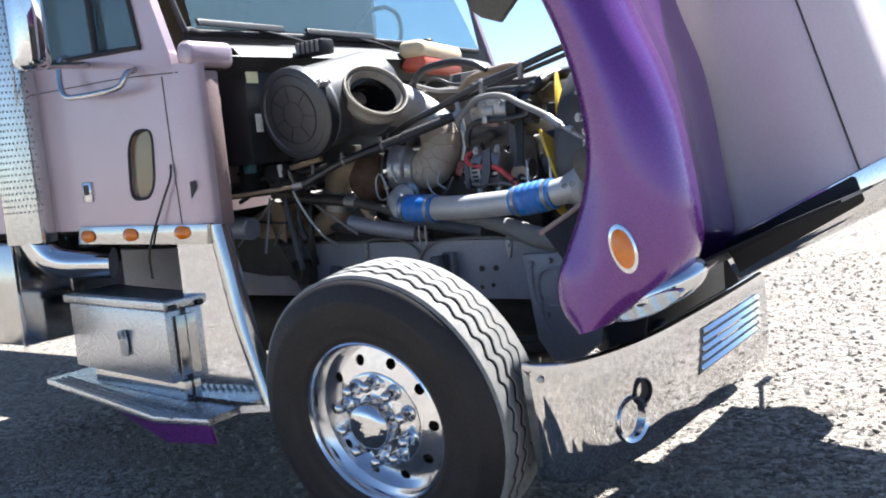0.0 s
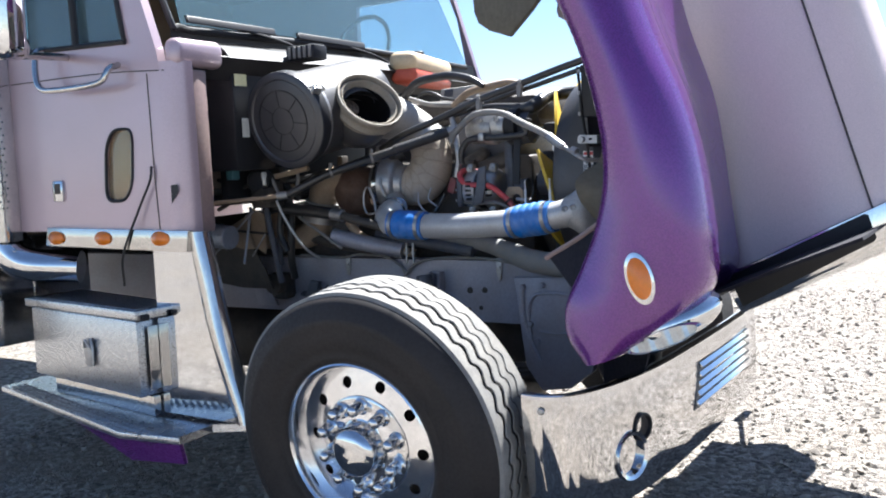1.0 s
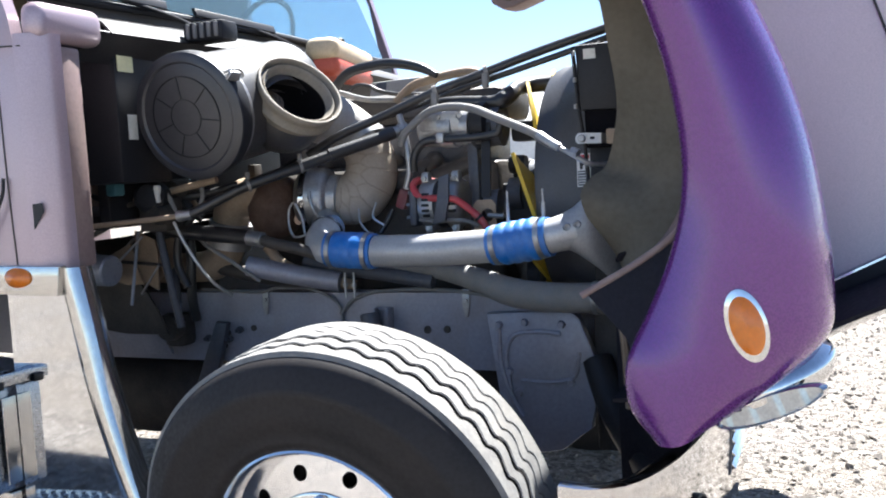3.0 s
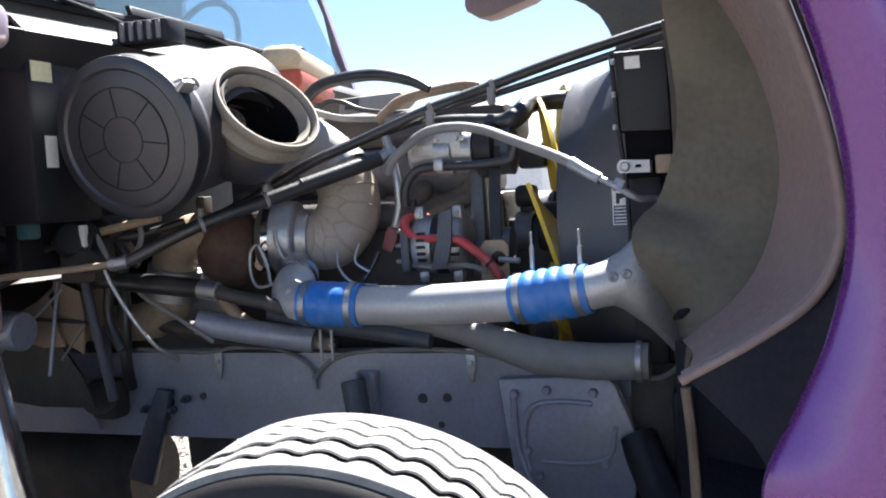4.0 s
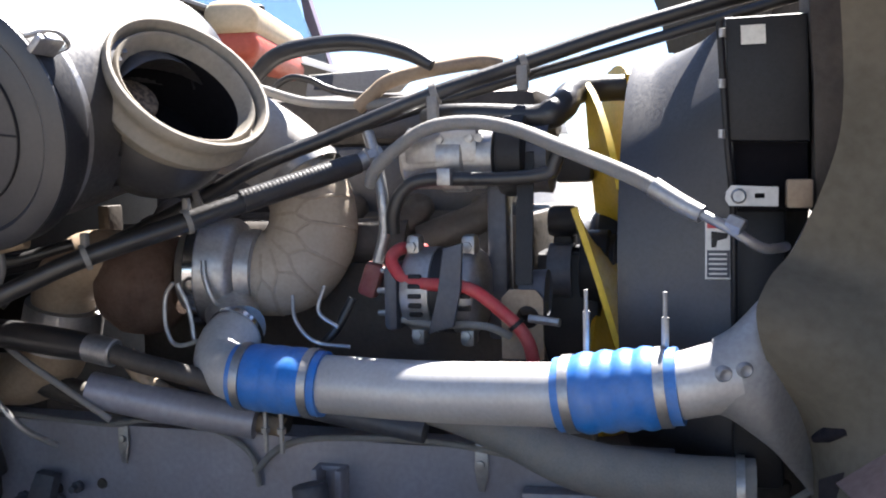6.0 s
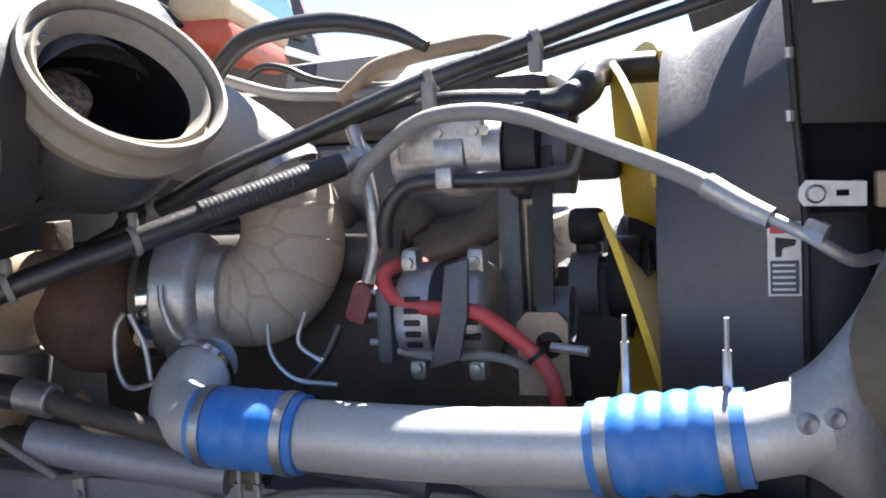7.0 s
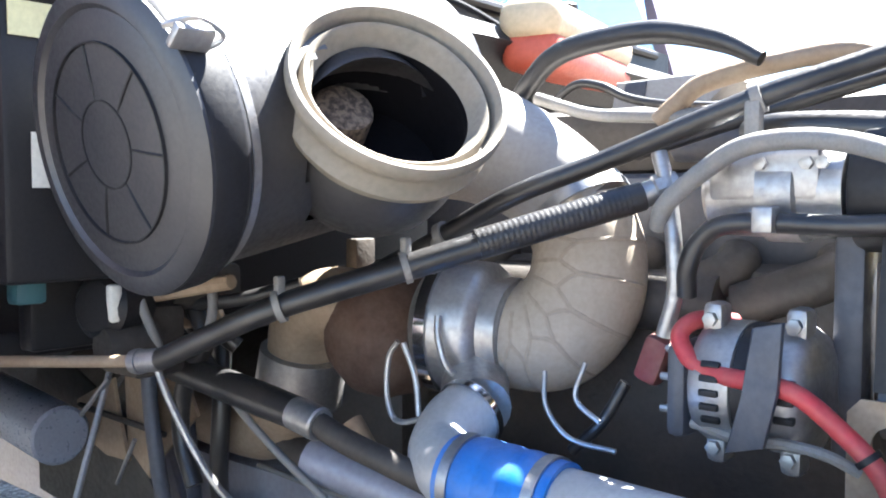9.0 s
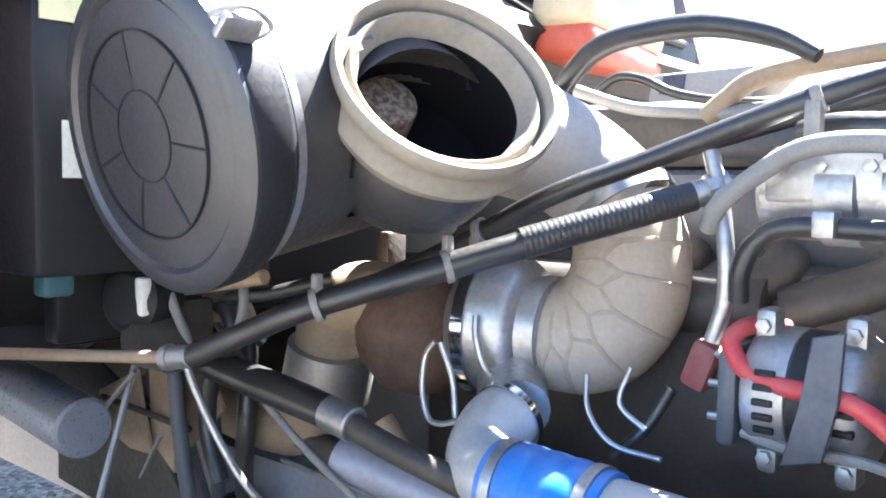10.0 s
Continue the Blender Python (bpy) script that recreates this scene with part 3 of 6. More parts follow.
# ---- hood, tipped forward
def hood():
    lip = [(0.56, 2.22), (0.70, 2.0), (0.79, 1.82), (0.845, 1.66), (0.876, 1.5), (0.877, 1.37), (0.85, 1.25), (0.805, 1.14), (0.755, 1.03), (0.757, 0.935), (0.81, 0.86)]
    out = [(0.77, 2.30), (0.90, 2.06), (1.0, 1.80), (1.07, 1.63), (1.115, 1.475), (1.142, 1.32), (1.155, 1.2), (1.15, 1.09), (1.09, 1.01), (1.0, 0.94), (0.91, 0.885)]
    join = [(0.72, 2.45), (0.80, 2.2), (0.88, 1.9), (0.955, 1.68), (0.99, 1.5), (1.01, 1.34), (1.03, 1.18), (1.04, 1.09), (1.03, 1.04), (0.99, 0.97), (0.93, 0.91)]
    rows = []
    for (lx, lz), (ox, oz), (jx, jz) in zip(lip, out, join):
        def at(f):
            return lx + (ox - lx) * f, lz + (oz - lz) * f
        m1, m2, m3 = at(0.25), at(0.6), at(0.92)
        rows.append([(lx + 0.012, 0.0, lz), (lx, -0.05, lz), (m1[0], -0.092, m1[1]), (m2[0], -0.10, m2[1]), (m3[0], -0.03, m3[1]),
                     (ox, 0.1, oz), (ox * 0.7 + jx * 0.3 - 0.02, 0.3, oz * 0.8 + jz * 0.2), (ox * 0.3 + jx * 0.7 - 0.03, 0.55, oz * 0.4 + jz * 0.6), (jx, 0.8, jz)])
    fine = [smooth_row(r, 4) for r in rows]
    cols = [smooth_row([r[k] for r in fine], 6) for k in range(len(fine[0]))]
    bm = B()
    sheet(bm, cols)
    shell = part("hood", bm, PURPLE, truck, "tipped hood with glossy purple fender and lilac side", thick=0.006, sharp=60)
    # inside of the fender crown, ending in a rolled ridge
    wall = [(0.45, 2.2), (0.60, 2.02), (0.715, 1.85), (0.779, 1.71), (0.813, 1.574), (0.811, 1.44), (0.774, 1.31), (0.705, 1.21), (0.60, 1.125)]
    ridge = [(0.57, 2.2), (0.70, 2.0), (0.79, 1.82), (0.852, 1.635), (0.88, 1.51), (0.889, 1.39), (0.85, 1.295), (0.762, 1.225), (0.63, 1.15)]
    rows = []
    for (rx, rz), (wx, wz) in zip(ridge, wall):
        rows.append([(rx, 0.1, rz), (rx * 0.8 + wx * 0.2 + 0.012, 0.21, rz * 0.8 + wz * 0.2), (rx * 0.4 + wx * 0.6 + 0.02, 0.42, rz * 0.4 + wz * 0.6), (wx, 0.62, wz)])
    fine = [smooth_row(r, 4) for r in rows]
    cols = [smooth_row([r[k] for r in fine], 6) for k in range(len(fine[0]))]
    bm = B()
    sheet(bm, cols)
    under = part("fender_underside", bm, MAUVE, shell, "dusty mauve underside of the fender crown", thick=0.005, sharp=60)
    for dy, r in ((0.095, 0.009), (0.15, 0.006)):
        bm = B()
        tube(bm, [(x - 0.004, dy, z) for x, z in ridge], r, 10)
        part("rolled_edge", bm, MAUVE, under, sharp=60)
    bm = B()
    rows = [[(lx + 0.012, -0.02, lz), (lx * 0.7 + rx * 0.3 + 0.02, 0.04, lz * 0.7 + rz * 0.3), (rx + 0.012, 0.095, rz)] for (lx, lz), (rx, rz) in zip(lip, ridge)]
    cols = [smooth_row([r[k] for r in rows], 6) for k in range(3)]
    sheet(bm, cols)
    part("fender_return", bm, UNDERCOAT, shell, "dark undercoated inside of the fender lip", thick=0.004, sharp=60)
    # inner wall of bare fibreglass
    edge = [(0.60, 0.86, 1.0), (0.573, 0.85, 1.11), (0.54, 0.77, 1.195), (0.515, 0.68, 1.275), (0.491, 0.652, 1.358), (0.508, 0.69, 1.402), (0.545, 0.755, 1.44), (0.588, 0.71, 1.55), (0.605, 0.66, 1.65), (0.592, 0.61, 1.81), (0.578, 0.6, 1.9), (0.56, 0.6, 2.0), (0.53, 0.6, 2.1), (0.49, 0.6, 2.2), (0.43, 0.6, 2.33)]
    far = [(0.604, 1.05), (0.62, 1.1), (0.66, 1.15), (0.71, 1.2), (0.75, 1.26), (0.774, 1.31), (0.80, 1.38), (0.811, 1.44), (0.813, 1.574), (0.77, 1.73), (0.70, 1.9), (0.62, 2.03), (0.53, 2.18), (0.46, 2.32), (0.42, 2.43)]

    def across(f, lift=0.0, first=0, last=15):
        """A line up the wall, f of the way from its free edge to the fender."""
        g = f * f * (3 - 2 * f)
        return smooth_row([(a[0] + (b[0] - a[0]) * f, a[1] + (0.62 - a[1]) * g - lift, a[2] + (b[1] - a[2]) * f) for a, b in zip(edge[first:last], far[first:last])], 4)

    bm = B()
    sheet(bm, [across(k / 8) for k in range(9)])
    part("inner_wall", bm, OLIVE, shell, "rough olive-grey fibreglass inner fender", thick=0.008, sharp=60)
    bm = B()
    tube(bm, [(0.576, 0.705, 1.166), (0.593, 0.69, 1.178), (0.618, 0.658, 1.194)], [0.006, 0.012, 0.008], 12)
    part("drain_slot", bm, UNDERCOAT, shell, "dark drain slot in the wall")
    # tan strip lying just proud of the wall, along its free edge
    bm = B()
    sheet(bm, [across(f, 0.004, 2, 8) for f in (0.005, 0.08, 0.16, 0.235)])
    part("tan_patch", bm, TAN_EDGE, shell, "tan strip along the wall's edge", thick=0.003, sharp=60)
    bm = B()
    plate(bm, [(0.215, 0.43, 1.99), (0.235, 0.421, 1.95), (0.29, 0.40, 1.915), (0.39, 0.353, 1.88), (0.5, 0.3, 1.95), (0.60, 0.25, 2.02), (0.62, 0.25, 2.14), (0.3, 0.4, 2.16), (0.21, 0.43, 2.06)], (0.01, 0.014, 0), 0.003)
    part("hood_flange", bm, OLIVE, shell, "bare fibreglass flange under the hood edge")
    bm = B()
    sheet(bm, [[(0.58, 0.66, 1.12), (0.66, 0.64, 1.16), (0.76, 0.60, 1.25), (0.9, 0.55, 1.3)], [(0.58, 0.66, 0.8), (0.66, 0.62, 0.8), (0.74, 0.55, 0.85), (0.86, 0.45, 0.9)], [(0.58, 0.66, 0.42), (0.64, 0.6, 0.42), (0.70, 0.5, 0.42), (0.74, 0.4, 0.42)]])
    part("lamp_bucket", bm, UNDERCOAT, shell, "dark inside of the lamp housing", thick=0.006, sharp=60)
    bm = B()
    tube(bm, [(0.60, 0.62, 1.02), (0.61, 0.62, 0.9), (0.615, 0.62, 0.75)], 0.012, 8)
    part("hood_stay", bm, WRAP, shell, "rusty hinge stay")
    # long side panel of the hood and its rounded top edge
    d, nrm = Vector((-0.31, 0, 0.95)).normalized(), Vector((0.95, 0, 0.31)).normalized()
    base = Vector((1.014, 0.8, 1.03))
    foot = Vector((1.552, 0.8, 1.292)) - base
    prof = [(0.0, 0.0), (0.3, 0.0), (0.59, 0.002), (0.63, 0.012), (0.662, 0.036), (0.684, 0.08), (0.692, 0.15), (0.692, 0.42), (0.67, 0.66), (0.62, 0.84), (0.50, 0.96), (0.36, 1.04), (0.2, 1.09), (0.0, 1.12)]
    bm = B()
    rows = []
    for k in range(10):
        s = k * 0.155 - 0.02
        rows.append([base + foot * (a / 0.6) + Vector((0, b + 0.15 * max(0.0, s), 0)) + d * s for a, b in prof])
    sheet(bm, rows)
    sheet(bm, [[rows[-1][0], rows[-1][2], rows[-1][4], rows[-1][6]], [rows[-1][13], rows[-1][12], rows[-1][10], rows[-1][8]]])
    sheet(bm, [[rows[0][0], rows[0][2], rows[0][4], rows[0][6]], [rows[0][13], rows[0][12], rows[0][10], rows[0][8]]])
    panel = part("hood_side", bm, LILAC_LIT_FADE, shell, "lilac metallic hood side panel", thick=0.006, sharp=60)
    # crease between the two hood sections
    bm = B()
    a0 = base + foot * 0.845 + Vector((0, -0.0045, 0))
    lean = d + Vector((0, 0.15, 0))
    tube(bm, [a0, a0 + lean * 0.6, a0 + lean * 1.35], 0.0035, 6)
    part("seam", bm, CAST, panel)
    # chrome front surround along the foot of the hood
    bm = B()
    down = Vector((0.2, 0, -0.42)).normalized()
    rows = []
    for b, drop, dy in ((0, 0.0, -0.006), (0, 0.004, -0.016), (0, 0.06, -0.022), (0, 0.118, -0.02), (0, 0.14, 0.0), (0, 0.146, 0.05), (0, 0.135, 0.5)):
        rows.append([base + foot * s + Vector((0, dy, 0)) + down * drop for s in (-0.05, 0.2, 0.5, 0.8, 1.0, 1.22)])
    sheet(bm, rows)
    base_panel = B()
    sheet(base_panel, [[(0.64, y, 0.86), (0.8, y, 0.87), (0.93, y, 0.93), (1.02, y, 1.0), (1.3, y, 1.12), (1.5, y, 1.2)] for y in (0.3, 0.8, 1.3, 1.8, 2.4)])
    part("grille_back", base_panel, UNDERCOAT, shell, "dark back of the grille, folded over the bumper", thick=0.01)
    part("front_surround", bm, CHROME, shell, "chrome grille surround", thick=0.004, sharp=50)
    bm = B()
    plate(bm, [base + foot * s + Vector((0, -0.026, 0)) + down * q for s, q in ((-0.02, 0.008), (0.80, 0.005), (0.815, 0.014), (0.80, 0.092), (0.78, 0.1), (-0.02, 0.125))], (0, 0.006, 0), 0.002)
    part("dark_trim", bm, BLACK, shell, "glossy dark trim on the chrome surround")
    # oval chrome lamp pod under the fender, with an upright-ribbed lens
    bm = B()
    u, v, w = Vector((0.92, 0.0, 0.39)), Vector((0.05, 0.97, 0.1)), Vector((-0.39, 0.05, 0.92))
    c = Vector((1.005, 0.105, 0.972))
    rings = []
    for i in range(13):
        lat = math.radians(-90 + i * 15)
        rings.append([c + (u * math.cos(a) * 0.165 + v * math.sin(a) * 0.14) * math.cos(lat) ** 0.7 + w * math.sin(lat) * 0.062 for a in [k * math.tau / 48 for k in range(49)]])
    sheet(bm, rings)
    pod = part("headlamp_pod", bm, CHROME, shell, "oval chrome headlamp pod", sharp=60)
    bm = B()
    rings = []
    for s, h in ((1.0, 0.0), (1.0, 0.012), (0.93, 0.02), (0.88, 0.008)):
        rings.append([c + Vector((0.03, -0.122, -0.028)) + u * math.cos(a) * 0.115 * s + w * math.sin(a) * 0.026 * s - v * h for a in [k * math.tau / 40 for k in range(41)]])
    sheet(bm, rings)
    part("lamp_bezel", bm, CHROME, pod, "chrome lamp bezel")
    bm = B()
    cols = []
    for k in range(33):
        q = -1 + k / 16
        hgt = math.sqrt(max(0.0, 1 - q * q)) * 0.023
        cols.append([c + Vector((0.03, -0.130 - (0.004 if k % 8 < 3 else 0.0), -0.028)) + u * q * 0.104 + w * hgt * r for r in (-1, -0.5, 0, 0.5, 1)])
    sheet(bm, cols)
    part("lamp_lens", bm, GLASS_WHITE, pod, "ribbed clear headlamp lens")
    # side marker
    ax = Vector((0.12, -0.98, 0.05)).normalized()
    c = Vector((1.0, -0.108, 1.122))
    e1 = Vector((-0.28, -0.0, 0.96)).normalized()
    e2 = ax.cross(e1).normalized()
    for name, s, m, lift in (("marker_bezel", 1.0, CHROME, 0.004), ("marker_lens", 0.8, AMBER, 0.01)):
        bm = B()
        rings = []
        for k, (q, h) in enumerate(((1.0, 0.0), (1.0, lift * 0.7), (0.9, lift), (0.5, lift * 1.5), (0.001, lift * 1.7))):
            rings.append([c + ax * h + (e1 * math.cos(a) * 0.073 + e2 * math.sin(a) * 0.038) * q * s for a in [j * math.tau / 32 for j in range(33)]])
        sheet(bm, rings)
        part(name, bm, m, shell, "amber oval side marker lens" if m is AMBER else "chrome marker ring")
    return shell


hood()


def far_fender():
    """The other fender, across the engine bay."""
    lip = [(0.56, 2.22), (0.79, 1.85), (0.893, 1.52), (0.862, 1.19), (0.757, 0.985)]
    out = [(0.77, 2.30), (1.0, 1.80), (1.115, 1.475), (1.155, 1.2), (1.0, 0.94)]
    join = [(0.72, 2.45), (0.88, 1.9), (0.99, 1.5), (1.03, 1.18), (0.99, 0.97)]
    rows = [[(a[0], 2.78, a[1]), (a[0] * 0.4 + b[0] * 0.6, 2.86, a[1] * 0.4 + b[1] * 0.6), (b[0], 2.68, b[1]), (c[0], 1.96, c[1])] for a, b, c in zip(lip, out, join)]
    fine = [smooth_row(r, 4) for r in rows]
    bm = B()
    sheet(bm, [smooth_row([r[k] for r in fine], 5) for k in range(len(fine[0]))])
    part("far_fender", bm, PURPLE, truck, "purple fender across the bay", thick=0.006, sharp=60)
    # hidden sheet, added to close a lit gap in the hood's ground shadow
    bm = B()
    sheet(bm, [[(x, y, z) for y in (1.5, 2.0, 2.4, 2.8)] for x, z in ((0.6, 1.0), (0.8, 1.05), (0.9, 1.3), (0.88, 1.6), (0.78, 1.9), (0.6, 2.05))])
    far = part("shadow_filler", bm, UNDERCOAT, bpy.data.objects["far_fender"], thick=0.005)
    bm = B()
    plate(bm, [(-0.43, 2.55, 2.33), (-0.42, 2.55, 2.30), (-0.36, 2.55, 2.262), (-0.31, 2.55, 2.266), (-0.14, 2.55, 2.32), (0.1, 2.55, 2.44), (0.05, 2.55, 2.56), (-0.41, 2.55, 2.5)], (0, 0.22, 0.02), 0.012)
    part("fender_flange", bm, MAUVE, bpy.data.objects["far_fender"], "dusty flange of the fender across the bay")
    bm = B()
    plate(bm, [(0.06, 2.4, 2.28), (0.14, 2.4, 2.245), (0.2, 2.4, 2.193), (0.235, 2.4, 2.13), (0.25, 2.4, 2.08), (0.28, 2.4, 1.95), (0.6, 2.4, 1.9), (0.7, 2.4, 2.3), (0.5, 2.4, 2.5), (0.0, 2.4, 2.4)], (0, 0.012, 0), 0.003)
    part("inner_wall", bm, OLIVE, bpy.data.objects["far_fender"])
    # unseen piece, added so its shadow forms the tip on the gravel
    bm = B()
    rod(bm, (0.76, 2.78, 1.0), (0.64, 3.1, 0.86), 0.014, 8)
    box(bm, (0.62, 3.2, 0.82), (0.05, 0.16, 0.2), 0.03)
    part("shadow_tip", bm, CHROME, bpy.data.objects["far_fender"], "unseen chrome piece added for its ground shadow")


far_fender()


# ---- bumper
def bumper():
    plan = [(0.585, -0.03), (0.66, -0.035), (0.74, 0.02), (0.80, 0.17), (0.84, 0.40), (0.855, 0.65), (0.86, 1.0), (0.86, 1.4), (0.85, 1.82)]
    line = smooth_row([(x, y, 0) for x, y in plan], 6)
    bm = B()
    rows = []
    for dz, inset in ((0.742, 0.045), (0.748, 0.02), (0.742, 0.003), (0.725, 0.0), (0.6, -0.004), (0.45, 0.0), (0.36, 0.006), (0.335, 0.02), (0.33, 0.05)):
        row = []
        for i, p in enumerate(line):
            q = (line[min(i + 1, len(line) - 1)] - line[max(i - 1, 0)]).normalized()
            nrm = Vector((q.y, -q.x, 0))
            row.append((p.x - nrm.x * inset, p.y - nrm.y * inset + (0.742 - dz) * 0.12, dz))
        rows.append(row)
    sheet(bm, rows)
    b = part("bumper", bm, BUMPER_CHROME, truck, "deep chrome front bumper with raised slats", thick=0.005, sharp=50)
    bm = B()
    plate(bm, [(0.858, 0.83, 0.505), (0.858, 1.66, 0.505), (0.858, 1.66, 0.672), (0.858, 0.88, 0.672)], (0.006, 0, 0), 0.002)
    part("slat_panel", bm, BLUEGREY, b, "dark recess behind the slats")
    for k in range(5):
        z = 0.516 + 0.034 * k
        y0 = 0.845 + 0.012 * k
        bm = B()
        plate(bm, [(0.866, y0, z), (0.878, y0, z + 0.006), (0.868, y0, z + 0.021), (0.864, y0, z + 0.019)], (0, 1.65 - y0, 0), 0.001)
        part("slat", bm, CHROME, b, "chrome slat")
    bm = B()
    ax = Vector((0.93, -0.28, 0)).normalized()
    lathe(bm, [(0.078, -0.02), (0.082, 0.0), (0.078, 0.01), (0.066, 0.004), (0.06, -0.03), (0.03, -0.045), (0, -0.048)], (0.822, 0.27, 0.495), ax, 32)
    part("fog_lamp", bm, CHROME, b, "round recessed chrome fog lamp")
    bm = B()
    lathe(bm, [(0.046, -0.01), (0.046, 0.006), (0.04, 0.008), (0.036, -0.004), (0, -0.006)], (0.838, 0.335, 0.575), ax, 24)
    part("tow_hole", bm, BLACK, b, "dark round tow pin hole")
    bm = B()
    lathe(bm, [(0.012, 0.0), (0.01, 0.006), (0, 0.008)], (0.655, -0.037, 0.70), (0, -1, 0), 10)
    part("bolt", bm, DULL_ALU, b)
    # dark bracket and tow frame behind
    bm = B()
    box(bm, (0.62, 0.95, 0.56), (0.14, 0.09, 0.26), 0.01)
    tube(bm, [(0.45, 0.93, 0.82), (0.52, 0.85, 0.68), (0.62, 0.7, 0.6), (0.72, 0.5, 0.58), (0.76, 0.3, 0.6)], 0.05, 10)
    part("bumper_bracket", bm, BLACK, truck)
    bm = B()
    box(bm, (0.60, 1.38, 0.80), (0.1, 1.0, 0.3), 0.01)
    part("cross_member", bm, BLACK, truck)


bumper()


# ---- air intake
def air_cleaner():
    out = Vector((-0.01, -0.98, -0.2)).normalized()
    c = Vector((-0.668, 0.39, 1.663))
    bm = B()
    lathe(bm, [(0.0, -0.56), (0.15, -0.56), (0.18, -0.53)] + [(0.183, -0.52 + 0.0245 * k) for k in range(20)] + [(0.184, -0.03), (0.187, -0.028), (0.187, -0.012), (0.0, -0.012)], c, out, 96)
    n = Vector((0.72, -0.33, 0.61)).normalized()
    r0 = Vector((-0.407, 0.632, 1.742))
    inside = []
    for face in bm.faces:
        q = face.calc_center_median() - r0
        along = q.dot(n)
        if -0.2 < along < 0.06 and (q - n * along).length < 0.118:
            inside.append(face)
    bmesh.ops.delete(bm, geom=inside, context="FACES")
    can = part("air_cleaner", bm, CANISTER, truck, "large grey air cleaner canister with a black lid")
    bm = B()
    lathe(bm, [(0.182, -0.06), (0.194, -0.058), (0.198, -0.05), (0.198, -0.022), (0.194, -0.018), (0.198, -0.012), (0.198, 0.002), (0.187, 0.01), (0.17, 0.012), (0.164, 0.006), (0.158, 0.008), (0.12, 0.012), (0.06, 0.014), (0, 0.014)], c, out, 72)
    lid = part("lid", bm, LID_BLACK, can, "weathered black ribbed lid")
    a, b, w = basis(out)
    for r in (0.055, 0.125):
        bm = B()
        lathe(bm, [(r - 0.002, 0.008), (r - 0.001, 0.0155), (r + 0.001, 0.0155), (r + 0.002, 0.008)], c, out, 48)
        part("ring_groove", bm, BLACK, lid)
    for k in range(7):
        t = k * math.tau / 7 + 0.3
        e = a * math.cos(t) + b * math.sin(t)
        bm = B()
        tube(bm, [c + out * 0.013 + e * 0.056, c + out * 0.014 + e * 0.09, c + out * 0.012 + e * 0.125], 0.002, 6, 3)
        part("groove", bm, BLACK, lid)
    bm = B()
    lathe(bm, [(0.1982, -0.05), (0.1995, -0.046), (0.1995, -0.006), (0.1982, -0.003)], c, out, 72)
    part("lid_rim", bm, BLACK, lid, "glossy black lid rim")
    bm = B()
    band(bm, c - out * 0.07, out, 0.184, 0.012, 0.005, 64)
    part("strap", bm, DULL_ALU, can)
    p = Vector((-0.482, 0.375, 1.77))
    bm = B()
    box(bm, p, (0.03, 0.05, 0.012), 0.003, Matrix.Rotation(radians(-45), 3, "Y"))
    tube(bm, [p + Vector((-0.01, -0.03, 0.01)), p + Vector((0.015, 0, 0.02)), p + Vector((0.01, 0.035, 0.005)), p + Vector((-0.01, 0.02, -0.01))], 0.004, 6)
    part("latch", bm, DULL_ALU, can, "sprung metal lid latch")
    # open flared inlet
    n = Vector((0.72, -0.33, 0.61)).normalized()
    r0 = Vector((-0.407, 0.632, 1.742))
    bm = B()
    tube(bm, [r0 - n * 0.088, r0 - n * 0.13, Vector((-0.57, 0.69, 1.69)), Vector((-0.67, 0.7, 1.71))], [0.115, 0.122, 0.13, 0.135], 48, hollow=1)
    part("inlet_neck", bm, CANISTER, can, "dark inlet neck")
    bm = B()
    lathe(bm, [(0.118, -0.1), (0.123, -0.088), (0.13, -0.078), (0.139, -0.072), (0.142, -0.062), (0.137, -0.053), (0.132, -0.044), (0.133, -0.036), (0.141, -0.028), (0.1465, -0.018), (0.147, -0.007), (0.1435, -0.001), (0.138, -0.001), (0.1345, -0.006), (0.132, -0.02), (0.131, -0.03), (0.127, -0.03), (0.1255, -0.018), (0.122, -0.014), (0.118, -0.017), (0.115, -0.028), (0.106, -0.045)], r0, n, 72)
    part("inlet_boot", bm, SEAL, can, "dusty open rubber inlet boot, nothing fitted to it", sharp=42)
    # the throat's depth shade is put into its colour
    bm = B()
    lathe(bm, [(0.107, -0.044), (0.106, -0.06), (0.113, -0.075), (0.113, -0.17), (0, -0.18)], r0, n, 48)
    part("inlet_throat", bm, INNER_SHADE, can, "throat inside the inlet, coloured near-black for its shade")
    bm = B()
    lathe(bm, [(0, -0.104), (0.034, -0.105), (0.041, -0.109), (0.043, -0.116), (0.043, -0.178)], r0 + Vector((-0.046, -0.018, 0.043)), n, 32)
    part("filter_element", bm, MESH, can, "brown mesh filter end seen inside the inlet")
    # grey duct shoulder towards the engine
    bm = B()
    tube(bm, [(-0.795, 1.0, 1.713), (-0.644, 1.03, 1.702), (-0.51, 1.06, 1.648), (-0.403, 1.08, 1.564)], [0.13, 0.11, 0.092, 0.086], 28)
    part("outlet_duct", bm, PALE_DUCT, can, "pale grey moulded outlet duct", sharp=60)
    bm = B()
    box(bm, (-0.86, 1.0, 1.47), (0.03, 0.05, 0.1), 0.004)
    part("mounting_bracket", bm, CAST, can)


air_cleaner()


